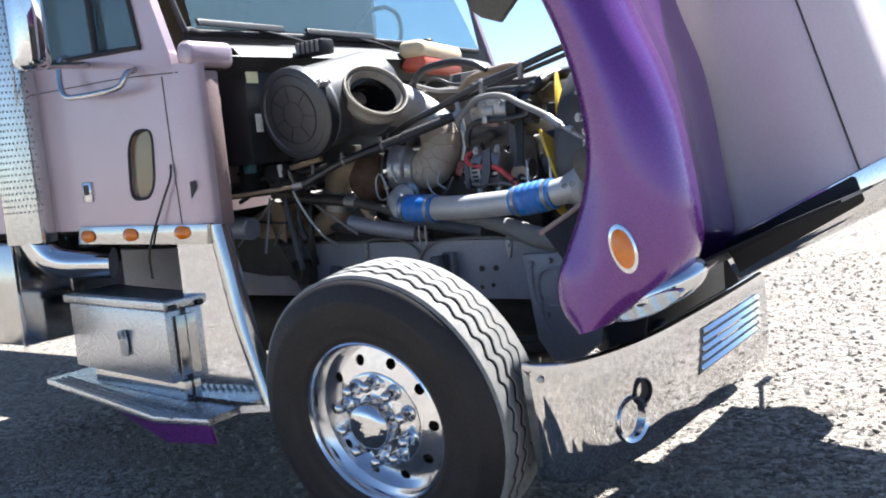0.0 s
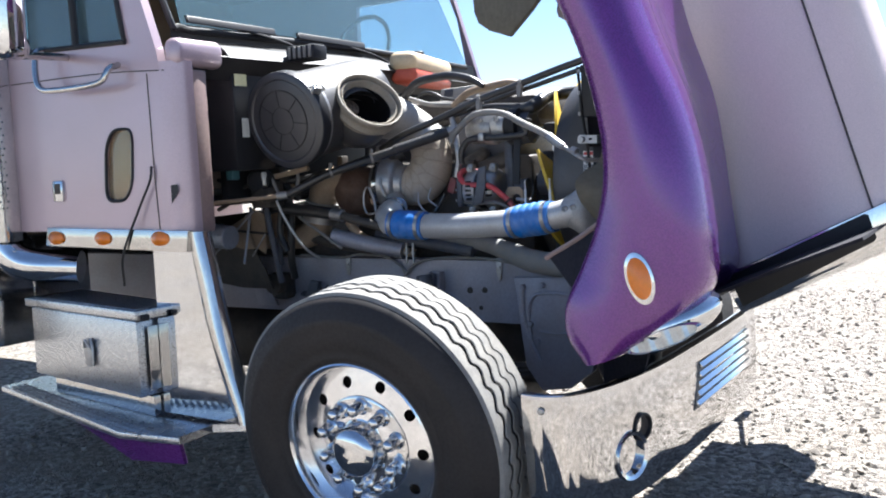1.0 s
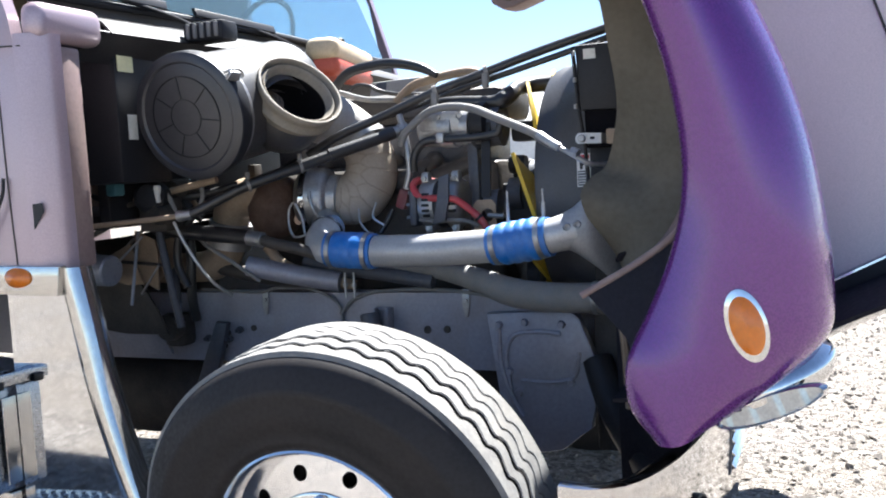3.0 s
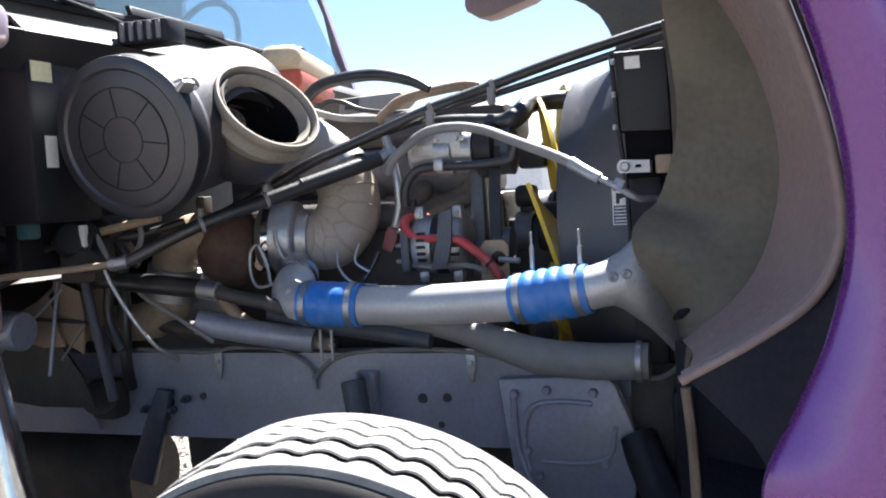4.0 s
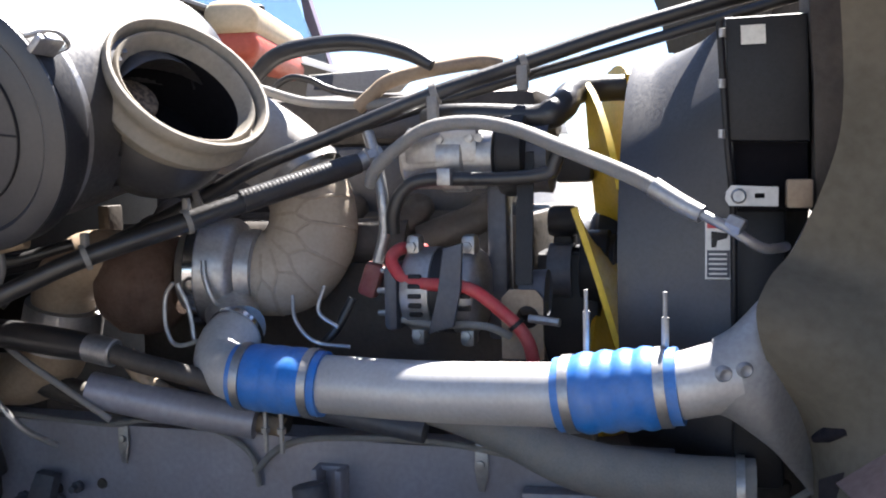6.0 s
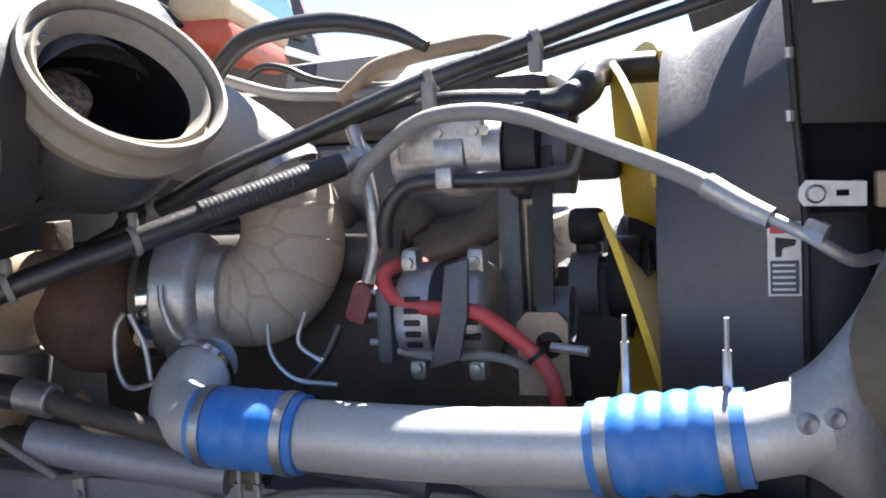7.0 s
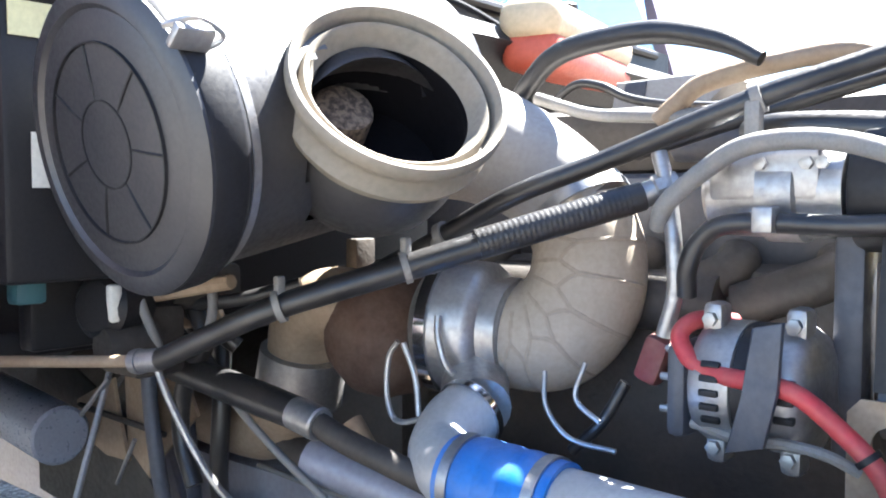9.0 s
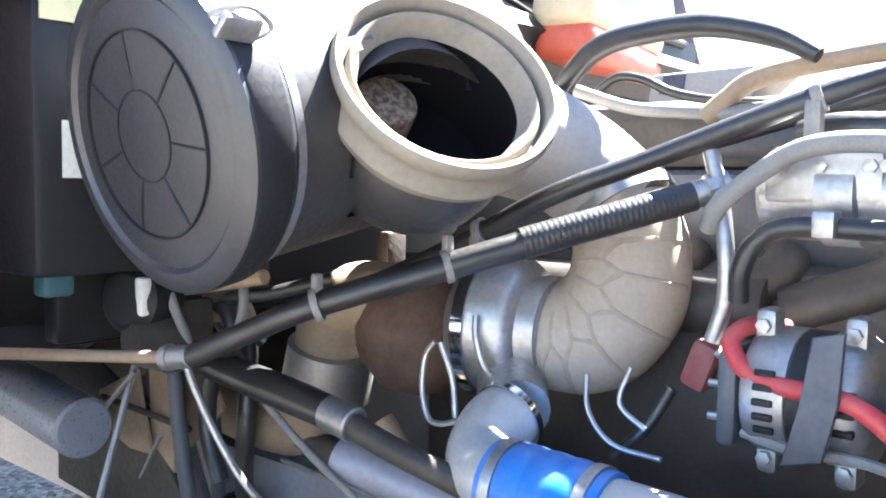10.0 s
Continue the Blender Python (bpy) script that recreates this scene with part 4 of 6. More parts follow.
def turbo():
    # moulded elbow with ribs
    pts = [(-0.425, 1.07, 1.574), (-0.397, 1.065, 1.51), (-0.397, 1.05, 1.437), (-0.436, 1.03, 1.38), (-0.492, 1.01, 1.37), (-0.545, 0.985, 1.38)]
    bm = B()
    tube(bm, pts, [0.086, 0.092, 0.097, 0.096, 0.09, 0.08], 32, 8)
    elbow = part("intake_elbow", bm, BEIGE, truck, "dusty beige moulded intake elbow", sharp=60)
    line = spline(pts, 8)
    radii = [0.086, 0.092, 0.097, 0.096, 0.09, 0.08]

    def skin(k, ang, sink=0.0):
        """Point on the elbow: 0 on the outer side of the bend, 90 towards the yard."""
        d = (line[k + 1] - line[k - 1]).normalized()
        side = Vector((0, -1, 0))
        side = (side - d * side.dot(d)).normalized()
        outer = d.cross(side)
        if outer.dot(line[k] - Vector((-0.47, 1.04, 1.47))) < 0:
            outer = -outer
        f = k / (len(line) - 1) * 5
        j = min(int(f), 4)
        r = radii[j] + (radii[j + 1] - radii[j]) * (f - j) - sink
        return line[k] + (outer * math.cos(radians(ang)) + side * math.sin(radians(ang))) * r

    def seam(pts):
        bm = B()
        tube(bm, pts, 0.006, 8, 4)
        part("rib", bm, BEIGE_SEAM, elbow, "darker moulding seam")

    # seams fork half way round into offset ones, like webbing
    for k in (8, 13, 18, 23, 28, 33):
        seam([skin(k, a, 0.0042) for a in (-30, 0, 30, 55, 68)])
        seam([skin(k, 68, 0.0042), skin(k + 1, 78, 0.0048), skin(k + 3, 88, 0.005)])
        seam([skin(k, 68, 0.0042), skin(k - 1, 80, 0.0048), skin(k - 2, 88, 0.005)])
        seam([skin(k + 3, a, 0.0048) for a in (88, 105, 122)])
    bm = B()
    band(bm, (-0.417, 1.07, 1.574), (0.6, -0.1, -0.78), 0.087, 0.018, 0.004)
    part("hose_clamp", bm, DULL_ALU, elbow)
    bm = B()
    band(bm, (-0.51, 1.0, 1.372), (1, 0.3, -0.1), 0.088, 0.02, 0.005)
    part("hose_clamp", bm, DULL_ALU, elbow)
    # compressor housing
    ax = Vector((1, 0.18, -0.04)).normalized()
    c = Vector((-0.535, 0.975, 1.382))
    bm = B()
    lathe(bm, [(0.0, 0.05), (0.08, 0.05), (0.084, 0.02), (0.1, 0.012), (0.108, 0.0), (0.109, -0.04), (0.116, -0.05), (0.116, -0.07), (0.1, -0.08), (0.09, -0.1), (0, -0.1)], c, ax, 56)
    t = part("turbocharger", bm, DULL_ALU, truck, "bare aluminium compressor and rusty turbine housing")
    bm = B()
    band(bm, c - ax * 0.06, ax, 0.117, 0.02, 0.006, 56)
    part("v_band", bm, ALU, t, "bright v-band clamp")
    bm = B()
    tube(bm, [c + Vector((0.03, -0.09, -0.07)), c + Vector((0.015, -0.12, -0.05)), c + Vector((0.0, -0.125, -0.005)), c + Vector((-0.005, -0.12, 0.03))], 0.006, 8)
    part("clamp_bolt", bm, DULL_ALU, t)
    bm = B()
    tube(bm, [(-0.55, 0.97, 1.33), (-0.51, 0.91, 1.29), (-0.472, 0.868, 1.273)], [0.055, 0.055, 0.053], 20)
    part("compressor_outlet", bm, DULL_ALU, t)
    bm = B()
    lathe(bm, [(0, 0.09), (0.07, 0.09), (0.105, 0.06), (0.118, 0.02), (0.115, -0.03), (0.09, -0.07), (0.06, -0.08), (0, -0.08)], (-0.745, 0.95, 1.36), ax, 40)
    part("turbine_housing", bm, RUST, t, "rusty cast turbine housing")
    bm = B()
    tube(bm, [(-0.77, 0.92, 1.40), (-0.84, 0.90, 1.40), (-0.90, 0.90, 1.36), (-0.93, 0.91, 1.28)], [0.07, 0.07, 0.068, 0.065], 22)
    part("exhaust_elbow", bm, WRAP, t, "heat-stained exhaust elbow")
    bm = B()
    tube(bm, [(-0.915, 0.905, 1.31), (-0.94, 0.91, 1.22)], [0.082, 0.085], 28)
    part("exhaust_sleeve", bm, DULL_ALU, t)
    bm = B()
    tube(bm, [(-0.92, 0.9, 1.24), (-0.945, 0.89, 1.185), (-1.01, 0.89, 1.15), (-1.13, 0.9, 1.14), (-1.4, 0.95, 1.13)], [0.06, 0.062, 0.06, 0.056, 0.055], 18)
    part("exhaust_pipe", bm, WRAP, t)
    bm = B()
    tube(bm, [(-0.574, 0.80, 1.375), (-0.59, 0.797, 1.35), (-0.592, 0.793, 1.30), (-0.578, 0.79, 1.262), (-0.555, 0.79, 1.254), (-0.525, 0.80, 1.262)], 0.0045, 8)
    tube(bm, [(-0.572, 0.81, 1.372), (-0.552, 0.815, 1.32), (-0.54, 0.81, 1.262)], 0.005, 8)
    part("actuator_rod", bm, DULL_ALU, t, "bent bright rod")


turbo()


def charge_pipe():
    r = 0.052
    bm = B()
    tube(bm, [(-0.235, 0.745, 1.203), (-0.03, 0.722, 1.205), (0.215, 0.692, 1.218)], r, 36)
    pipe = part("charge_air_pipe", bm, PIPE_ALU, truck, "dull aluminium charge air pipe with blue couplings")
    bm = B()
    tube(bm, [(-0.47, 0.865, 1.272), (-0.475, 0.82, 1.256), (-0.46, 0.775, 1.228), (-0.42, 0.747, 1.216), (-0.37, 0.739, 1.212)], r, 32)
    part("pipe_elbow", bm, PIPE_ALU, pipe)
    bm = B()
    band(bm, (-0.471, 0.85, 1.269), (0.0, 0.9, 0.35), 0.053, 0.012, 0.004, 36)
    part("collar", bm, ALU, pipe, "bright collar on the elbow")
    bm = B()
    tube(bm, [(0.36, 0.682, 1.238), (0.40, 0.685, 1.247), (0.46, 0.70, 1.260)], [r, r, 0.056], 32)
    part("pipe_stub", bm, PIPE_ALU, pipe)
    for p0, p1, waves in (((-0.405, 0.739, 1.213), (-0.235, 0.745, 1.203), 0.0), ((0.195, 0.695, 1.217), (0.385, 0.683, 1.243), 5.0)):
        p0, p1 = Vector(p0), Vector(p1)
        bm = B()
        pts = [p0.lerp(p1, k / 8) for k in range(9)]
        if waves:
            tube(bm, pts, 0.06, 40, 8, wave=lambda s: 1.0 if s < 0.17 or s > 0.83 else 1.02 + 0.07 * abs(math.sin((s - 0.17) / 0.66 * math.pi * 4)))
        else:
            tube(bm, pts, 0.059, 40, 8, wave=lambda s: 1.0 if s < 0.17 or s > 0.8 else 1.015 + 0.035 * abs(math.sin((s - 0.17) / 0.63 * math.pi * 3)))
        boot = part("coupling", bm, BLUE, pipe, "bright blue silicone hump coupling" if waves else "bright blue silicone coupling", sharp=60)
        for s in (0.11, 0.87):
            q = p0.lerp(p1, s)
            bm = B()
            band(bm, q, p1 - p0, 0.0598, 0.016, 0.003, 40)
            part("hose_clamp", bm, DULL_ALU, boot)
        q = p0.lerp(p1, 0.87)
        if waves:
            bm = B()
            rod(bm, q + Vector((0.0, 0.02, 0.058)), q + Vector((0.0, 0.02, 0.105)), 0.006, 8)
            rod(bm, q + Vector((0.0, 0.02, 0.10)), q + Vector((0.0, 0.02, 0.145)), 0.0035, 8)
            part("clamp_bolt", bm, DULL_ALU, boot)
            q = p0.lerp(p1, 0.3)
            bm = B()
            rod(bm, q + Vector((-0.02, 0.06, 0.05)), q + Vector((-0.02, 0.06, 0.12)), 0.006, 8)
            rod(bm, q + Vector((-0.02, 0.06, 0.11)), q + Vector((-0.02, 0.06, 0.155)), 0.0035, 8)
            part("clamp_bolt", bm, DULL_ALU, boot)
    # tank of the charge air cooler
    rings = []
    sect = [((0.43, 0.697, 1.258), 0.056, 0.056, 0.0), ((0.455, 0.705, 1.26), 0.06, 0.068, 0.1), ((0.482, 0.72, 1.262), 0.07, 0.091, 0.2), ((0.52, 0.755, 1.264), 0.085, 0.13, 0.35), ((0.56, 0.82, 1.264), 0.088, 0.19, 0.5), ((0.60, 0.89, 1.264), 0.09, 0.25, 0.7), ((0.66, 0.95, 1.265), 0.09, 0.30, 0.8)]
    bm = B()
    for c, ry, rz, sq in sect:
        ring = []
        for k in range(41):
            a = k * math.tau / 40
            e = 1.0 - 0.55 * sq
            cy, cz = math.cos(a), math.sin(a)
            ring.append((c[0], c[1] + ry * math.copysign(abs(cy) ** e, cy), c[2] + rz * math.copysign(abs(cz) ** e, cz)))
        rings.append(ring)
    cols = [smooth_row([r[k] for r in rings], 4) for k in range(41)]
    sheet(bm, cols)
    tank = part("cooler_tank", bm, CAC_GREY, truck, "oxidised aluminium charge air cooler end tank", sharp=60)
    for x, y, z in ((0.447, 0.644, 1.272), (0.476, 0.651, 1.278)):
        bm = B()
        lathe(bm, [(0.013, 0.006), (0.0125, -0.002), (0.009, -0.006), (0.004, -0.004), (0, -0.003)], (x, y, z), (-0.35, 0.93, 0.05), 16)
        part("boss", bm, CAC_GREY, tank)


charge_pipe()


# ---- radiator and fan
def radiator():
    # deep black box high on the side, a narrower column below it
    bm = B()
    plate(bm, [(0.452, 0.82, 1.615), (0.578, 0.82, 1.61), (0.573, 0.82, 1.812), (0.447, 0.82, 1.812)], (0, 0.12, 0), 0.008)
    side = part("radiator", bm, BLACK, truck, "black radiator side tank and shroud")
    # block coloured near-black for the shade below the box
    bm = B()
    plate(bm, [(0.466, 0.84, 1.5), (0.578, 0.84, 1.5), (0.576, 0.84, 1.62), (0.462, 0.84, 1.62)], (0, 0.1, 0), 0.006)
    part("box_foot", bm, INNER_SHADE, side, "near-black block standing for the shade under the box")
    bm = B()
    box(bm, (0.505, 0.925, 1.27), (0.085, 0.09, 0.5), 0.012)
    part("lower_side", bm, BLACK, side)
    bm = B()
    plate(bm, [(0.583, 0.8, 1.5), (0.655, 0.8, 1.5), (0.66, 0.8, 1.7), (0.64, 0.8, 1.87), (0.567, 0.8, 1.872), (0.58, 0.8, 1.7)], (0, 0.16, 0), 0.003)
    part("side_flange", bm, CAST, side, "dusty dark flange beside the box")
    for z in (1.62, 1.7, 1.78):
        bm = B()
        rod(bm, (0.444, 0.815, z), (0.444, 0.815, z + 0.014), 0.006, 8)
        part("clip", bm, DULL_ALU, side)
    bm = B()
    tube(bm, [(0.44, 0.818, 1.805), (0.452, 0.822, 1.62), (0.462, 0.84, 1.5), (0.465, 0.87, 1.3)], 0.006, 8)
    part("edge_bead", bm, BLACK, side)
    bm = B()
    box(bm, (0.56, 1.42, 1.40), (0.06, 0.88, 0.85), 0.01)
    part("core", bm, CAST, side)
    # shroud: round at the fan, squarer at the radiator
    rows = []
    for s in range(9):
        t = s / 8
        row = []
        for k in range(97):
            a = k * math.tau / 96
            c, n = math.cos(a), math.sin(a)
            q = max(abs(c), abs(n))
            rs = min(0.475 / q, 0.57)
            rr = 0.44 + (rs - 0.44) * (t ** 1.4) + (0.006 if s == 1 else 0)
            row.append((0.262 + 0.2 * t, 1.385 + c * rr, 1.375 + n * rr * 0.97 + 0.02 * t * max(0.0, n)))
        rows.append(row)
    bm = B()
    sheet(bm, rows)
    part("shroud", bm, SHROUD, side, "black moulded fan shroud", thick=0.004, sharp=60)
    bm = B()
    plate(bm, [(0.472, 0.82, 1.797), (0.509, 0.82, 1.797), (0.51, 0.82, 1.767), (0.473, 0.82, 1.767)], (0, -0.002, 0))
    part("label", bm, WHITE, side, "small blank white label")
    bm = B()
    holed(bm, [[(0.455, 0.775, 1.513), (0.527, 0.775, 1.511), (0.528, 0.775, 1.541), (0.458, 0.775, 1.545), (0.45, 0.775, 1.535), (0.449, 0.775, 1.522)], [(0.493, 0.775, 1.524), (0.508, 0.775, 1.524), (0.508, 0.775, 1.532), (0.493, 0.775, 1.532)]], (0, 0.005, 0))
    plate(bm, [(0.52, 0.778, 1.511), (0.528, 0.778, 1.511), (0.528, 0.778, 1.541), (0.52, 0.778, 1.541)], (0, 0.07, 0))
    hb = part("hose_bracket", bm, PIPE_ALU, side, "bare aluminium hose bracket with a slot")
    bm = B()
    lathe(bm, [(0, -0.012), (0.009, -0.012), (0.012, -0.008), (0.012, 0), (0, 0)], (0.469, 0.775, 1.528), (0, 1, 0), 12)
    part("bolt", bm, DULL_ALU, hb)
    bm = B()
    box(bm, (0.56, 0.8, 1.53), (0.04, 0.03, 0.045), 0.005)
    part("mount_block", bm, WRAP, side, "tan mounting block")
    # warning sticker: white border, red head, black picture, lines of print
    x0, x1, z0, z1, y = 0.417, 0.461, 1.381, 1.485, 0.902
    bm = B()
    plate(bm, [(x0, y, z0), (x1, y, z0), (x1, y, z1), (x0, y, z1)], (0, 0.016, 0))
    st = part("sticker", bm, WHITE, side, "fan warning sticker with red head")
    bm = B()
    plate(bm, [(x0 + 0.003, y - 0.001, z1 - 0.016), (x1 - 0.003, y - 0.001, z1 - 0.016), (x1 - 0.003, y - 0.001, z1 - 0.004), (x0 + 0.003, y - 0.001, z1 - 0.004)], (0, 0.001, 0))
    part("red_head", bm, RED, st)
    bm = B()
    plate(bm, [(x0 + 0.003, y - 0.001, z0 + 0.003), (x1 - 0.003, y - 0.001, z0 + 0.003), (x1 - 0.003, y - 0.001, z0 + 0.05), (x0 + 0.003, y - 0.001, z0 + 0.05)], (0, 0.001, 0))
    part("dark_field", bm, BLUEGREY, st)
    for k in range(5):
        bm = B()
        z = z0 + 0.008 + k * 0.0085
        plate(bm, [(x0 + 0.006, y - 0.002, z), (x1 - 0.008, y - 0.002, z), (x1 - 0.008, y - 0.002, z + 0.003), (x0 + 0.006, y - 0.002, z + 0.003)], (0, 0.001, 0))
        part("print_line", bm, WHITE, st)
    bm = B()
    plate(bm, [(x0 + 0.01, y - 0.001, z0 + 0.055), (x0 + 0.018, y - 0.001, z0 + 0.055), (x0 + 0.02, y - 0.001, z0 + 0.067), (x1 - 0.008, y - 0.001, z0 + 0.071), (x1 - 0.006, y - 0.001, z0 + 0.079), (x0 + 0.01, y - 0.001, z0 + 0.083)], (0, 0.001, 0))
    part("pictogram", bm, BLACK, st)
    # yellow fan: broad, steeply pitched blades
    c = Vector((0.226, 1.385, 1.385))
    bm = B()
    lathe(bm, [(0, -0.06), (0.08, -0.06), (0.12, -0.04), (0.13, 0.03), (0, 0.04)], c, (1, 0, 0), 32)
    fan = part("cooling_fan", bm, BLACK, truck, "yellow plastic cooling fan on a black hub")
    for k in range(8):
        a0 = (k + 2) * math.tau / 8 + 0.06
        rows = []
        for j in range(6):
            r = 0.12 + 0.06 * j
            row = []
            for i in range(7):
                t = i / 6 - 0.5
                a = a0 + t * (0.5 + 0.04 * j)
                row.append(c + Vector((t * 0.085 + 0.03 * (0.25 - t * t), math.cos(a) * r, math.sin(a) * r)))
            rows.append(row)
        bm = B()
        sheet(bm, rows)
        part("blade", bm, YELLOW, fan, thick=0.012, sharp=60)


radiator()


# ---- engine
def engine():
    bm = B()
    box(bm, (-0.42, 1.40, 1.18), (0.98, 0.5, 0.62), 0.03)
    block = part("engine_block", bm, CAST, truck, "dark oily engine block under hoses")
    bm = B()
    box(bm, (-0.47, 1.42, 1.56), (0.88, 0.38, 0.16), 0.03)
    part("cylinder_head", bm, BLUEGREY, block)
    bm = B()
    box(bm, (-0.42, 1.44, 1.70), (0.96, 0.34, 0.13), 0.04)
    part("valve_cover", bm, CAST, block)
    bm = B()
    box(bm, (-0.5, 1.36, 0.82), (0.8, 0.36, 0.2), 0.05)
    part("sump", bm, CAST, block)
    for k in range(6):
        x = -0.82 + 0.155 * k
        bm = B()
        tube(bm, [(x, 1.2, 1.50), (x, 1.16, 1.48), (x + (-0.70 - x) * 0.2, 1.14, 1.43)], 0.035, 12)
        part("exhaust_runner", bm, CAST, block)
    bm = B()
    tube(bm, [(-0.95, 1.13, 1.42), (-0.6, 1.13, 1.43), (-0.2, 1.14, 1.43)], 0.05, 14)
    part("exhaust_manifold", bm, CAST, block)
    # dark front cover, water pump and fan clutch between the belts and the fan
    bm = B()
    box(bm, (0.125, 1.24, 1.27), (0.15, 0.12, 0.26), 0.015)
    box(bm, (0.075, 1.24, 1.33), (0.06, 0.1, 0.13), 0.012)
    part("front_cover", bm, BLACK, block, "dark engine front cover")
    bm = B()
    lathe(bm, [(0, -0.03), (0.03, -0.03), (0.034, -0.02), (0.034, 0.02), (0.03, 0.03), (0, 0.03)], (0.12, 1.22, 1.465), (1, 0, 0), 24)
    box(bm, (0.12, 1.24, 1.42), (0.045, 0.06, 0.1), 0.01)
    part("water_pump", bm, BLACK, block)
    bm = B()
    lathe(bm, [(0, -0.05), (0.05, -0.05), (0.055, -0.03), (0.08, -0.025), (0.085, -0.01), (0.085, 0.03), (0.075, 0.035), (0.075, 0.045), (0, 0.05)], (0.185, 1.24, 1.36), (1, 0, 0), 36)
    part("fan_clutch", bm, BLACK, block, "dark fan clutch")
    bm = B()
    box(bm, (0.14, 1.26, 1.585), (0.085, 0.1, 0.075), 0.014)
    part("thermostat_housing", bm, BLACK, block)
    # drive belt and pulleys
    for (y, z, r, x) in ((1.38, 1.05, 0.11, 0.14), (1.0, 1.34, 0.045, 0.10), (1.06, 1.60, 0.07, 0.10), (1.2, 1.36, 0.06, 0.12), (1.38, 1.39, 0.09, 0.15)):
        bm = B()
        lathe(bm, [(0, -0.03), (r * 0.5, -0.03), (r * 0.55, -0.018), (r * 0.9, -0.018), (r, -0.025), (r * 0.97, 0), (r, 0.025), (r * 0.9, 0.02), (0, 0.02)], (x, y, z), (1, 0, 0), 32)
        part("pulley", bm, BLUEGREY, block)
    bm = B()
    for a, b in (((1.33, 0.96), (0.957, 1.33)), ((0.955, 1.36), (0.99, 1.61))):
        plate(bm, [(0.07, a[0], a[1]), (0.102, a[0], a[1]), (0.102, b[0], b[1]), (0.07, b[0], b[1])], (0, 0.008, 0.004))
    part("belt", bm, BLACK, block)
    bm = B()
    box(bm, (0.02, 1.05, 1.45), (0.04, 0.06, 0.42), 0.008)
    part("front_bracket", bm, BLUEGREY, block)


engine()


def alternator():
    c = Vector((-0.07, 0.985, 1.345))
    bm = B()
    lathe(bm, [(0, -0.085), (0.055, -0.085), (0.078, -0.078), (0.085, -0.065), (0.085, -0.02), (0.081, -0.018), (0.081, 0.018), (0.085, 0.02), (0.085, 0.055), (0.074, 0.07), (0.05, 0.08), (0, 0.08)], c, (1, 0, 0), 40)
    alt = part("alternator", bm, DULL_ALU, truck, "silver alternator with cooling slots")
    bm = B()
    band(bm, c, (1, 0, 0), 0.081, 0.034, 0.0035, 40)
    part("stator_band", bm, BLACK, alt)
    for k in range(5):
        a = radians(157 + 12.5 * k)
        e = Vector((0, math.cos(a), math.sin(a)))
        bm = B()
        box(bm, c + Vector((-0.045, 0, 0)) + e * 0.0845, (0.026, 0.011, 0.009), 0.002, Matrix.Rotation(a, 3, "X"))
        part("slot", bm, BLACK, alt)
    for k in range(3):
        a = radians(165 + 16 * k)
        e = Vector((0, math.cos(a), math.sin(a)))
        bm = B()
        box(bm, c + Vector((0.052, 0, 0)) + e * 0.0845, (0.026, 0.011, 0.009), 0.002, Matrix.Rotation(a, 3, "X"))
        part("slot", bm, BLACK, alt)
    for x, z in ((-0.062, 0.088), (0.05, 0.088), (-0.055, -0.085), (0.045, -0.085)):
        bm = B()
        box(bm, c + Vector((x, -0.02, z)), (0.03, 0.04, 0.045), 0.01)
        lathe(bm, [(0, 0), (0.01, 0), (0.01, 0.008), (0, 0.01)], c + Vector((x, -0.042, z)), (0, -1, 0), 6)
        part("mounting_ear", bm, DULL_ALU, alt)
    bm = B()
    box(bm, c + Vector((-0.1, -0.02, -0.01)), (0.03, 0.1, 0.13), 0.012)
    part("regulator", bm, BLUEGREY, alt, "blue-grey regulator cover")
    bm = B()
    tube(bm, [(-0.15, 0.93, 1.292), (-0.077, 0.915, 1.285), (-0.014, 0.91, 1.289), (0.03, 0.915, 1.283), (0.065, 0.93, 1.265)], 0.0075, 8)
    part("ground_cable", bm, GREYHOSE, alt, "grey cable under the alternator")
    bm = B()
    plate(bm, [(-0.05, 0.875, 1.435), (-0.012, 0.875, 1.445), (-0.015, 0.87, 1.36), (-0.03, 0.868, 1.29), (-0.08, 0.868, 1.275), (-0.06, 0.872, 1.35)], (0, 0.012, 0), 0.003)
    part("strap_bracket", bm, BLUEGREY, alt, "dark steel adjusting bracket")
    for z in (1.30, 1.345, 1.385):
        bm = B()
        rod(bm, (-0.155, 0.96, z), (-0.21, 0.955, z), 0.006, 8)
        part("terminal_stud", bm, DULL_ALU, alt)
    bm = B()
    holed(bm, [[(0.045, 0.94, 1.22), (0.125, 0.94, 1.22), (0.125, 0.94, 1.335), (0.11, 0.94, 1.352), (0.06, 0.94, 1.352), (0.045, 0.94, 1.335)], circle((0.095, 0.94, 1.30), (0, 1, 0), 0.022, 20)], (0, 0.006, 0))
    part("lift_bracket", bm, WRAP, truck, "tan steel bracket plate with a round hole")
    bm = B()
    rod(bm, (0.10, 0.93, 1.30), (0.16, 0.92, 1.295), 0.008, 8)
    part("bracket_bolt", bm, DULL_ALU, truck)
    # red battery cable
    bm = B()
    tube(bm, [(-0.135, 1.03, 1.42), (-0.158, 0.96, 1.428), (-0.17, 0.93, 1.41), (-0.15, 0.92, 1.38), (-0.105, 0.91, 1.366), (-0.04, 0.895, 1.364), (0.005, 0.89, 1.356), (0.055, 0.89, 1.32), (0.09, 0.89, 1.288), (0.108, 0.9, 1.25), (0.112, 0.92, 1.19)], 0.0125, 14)
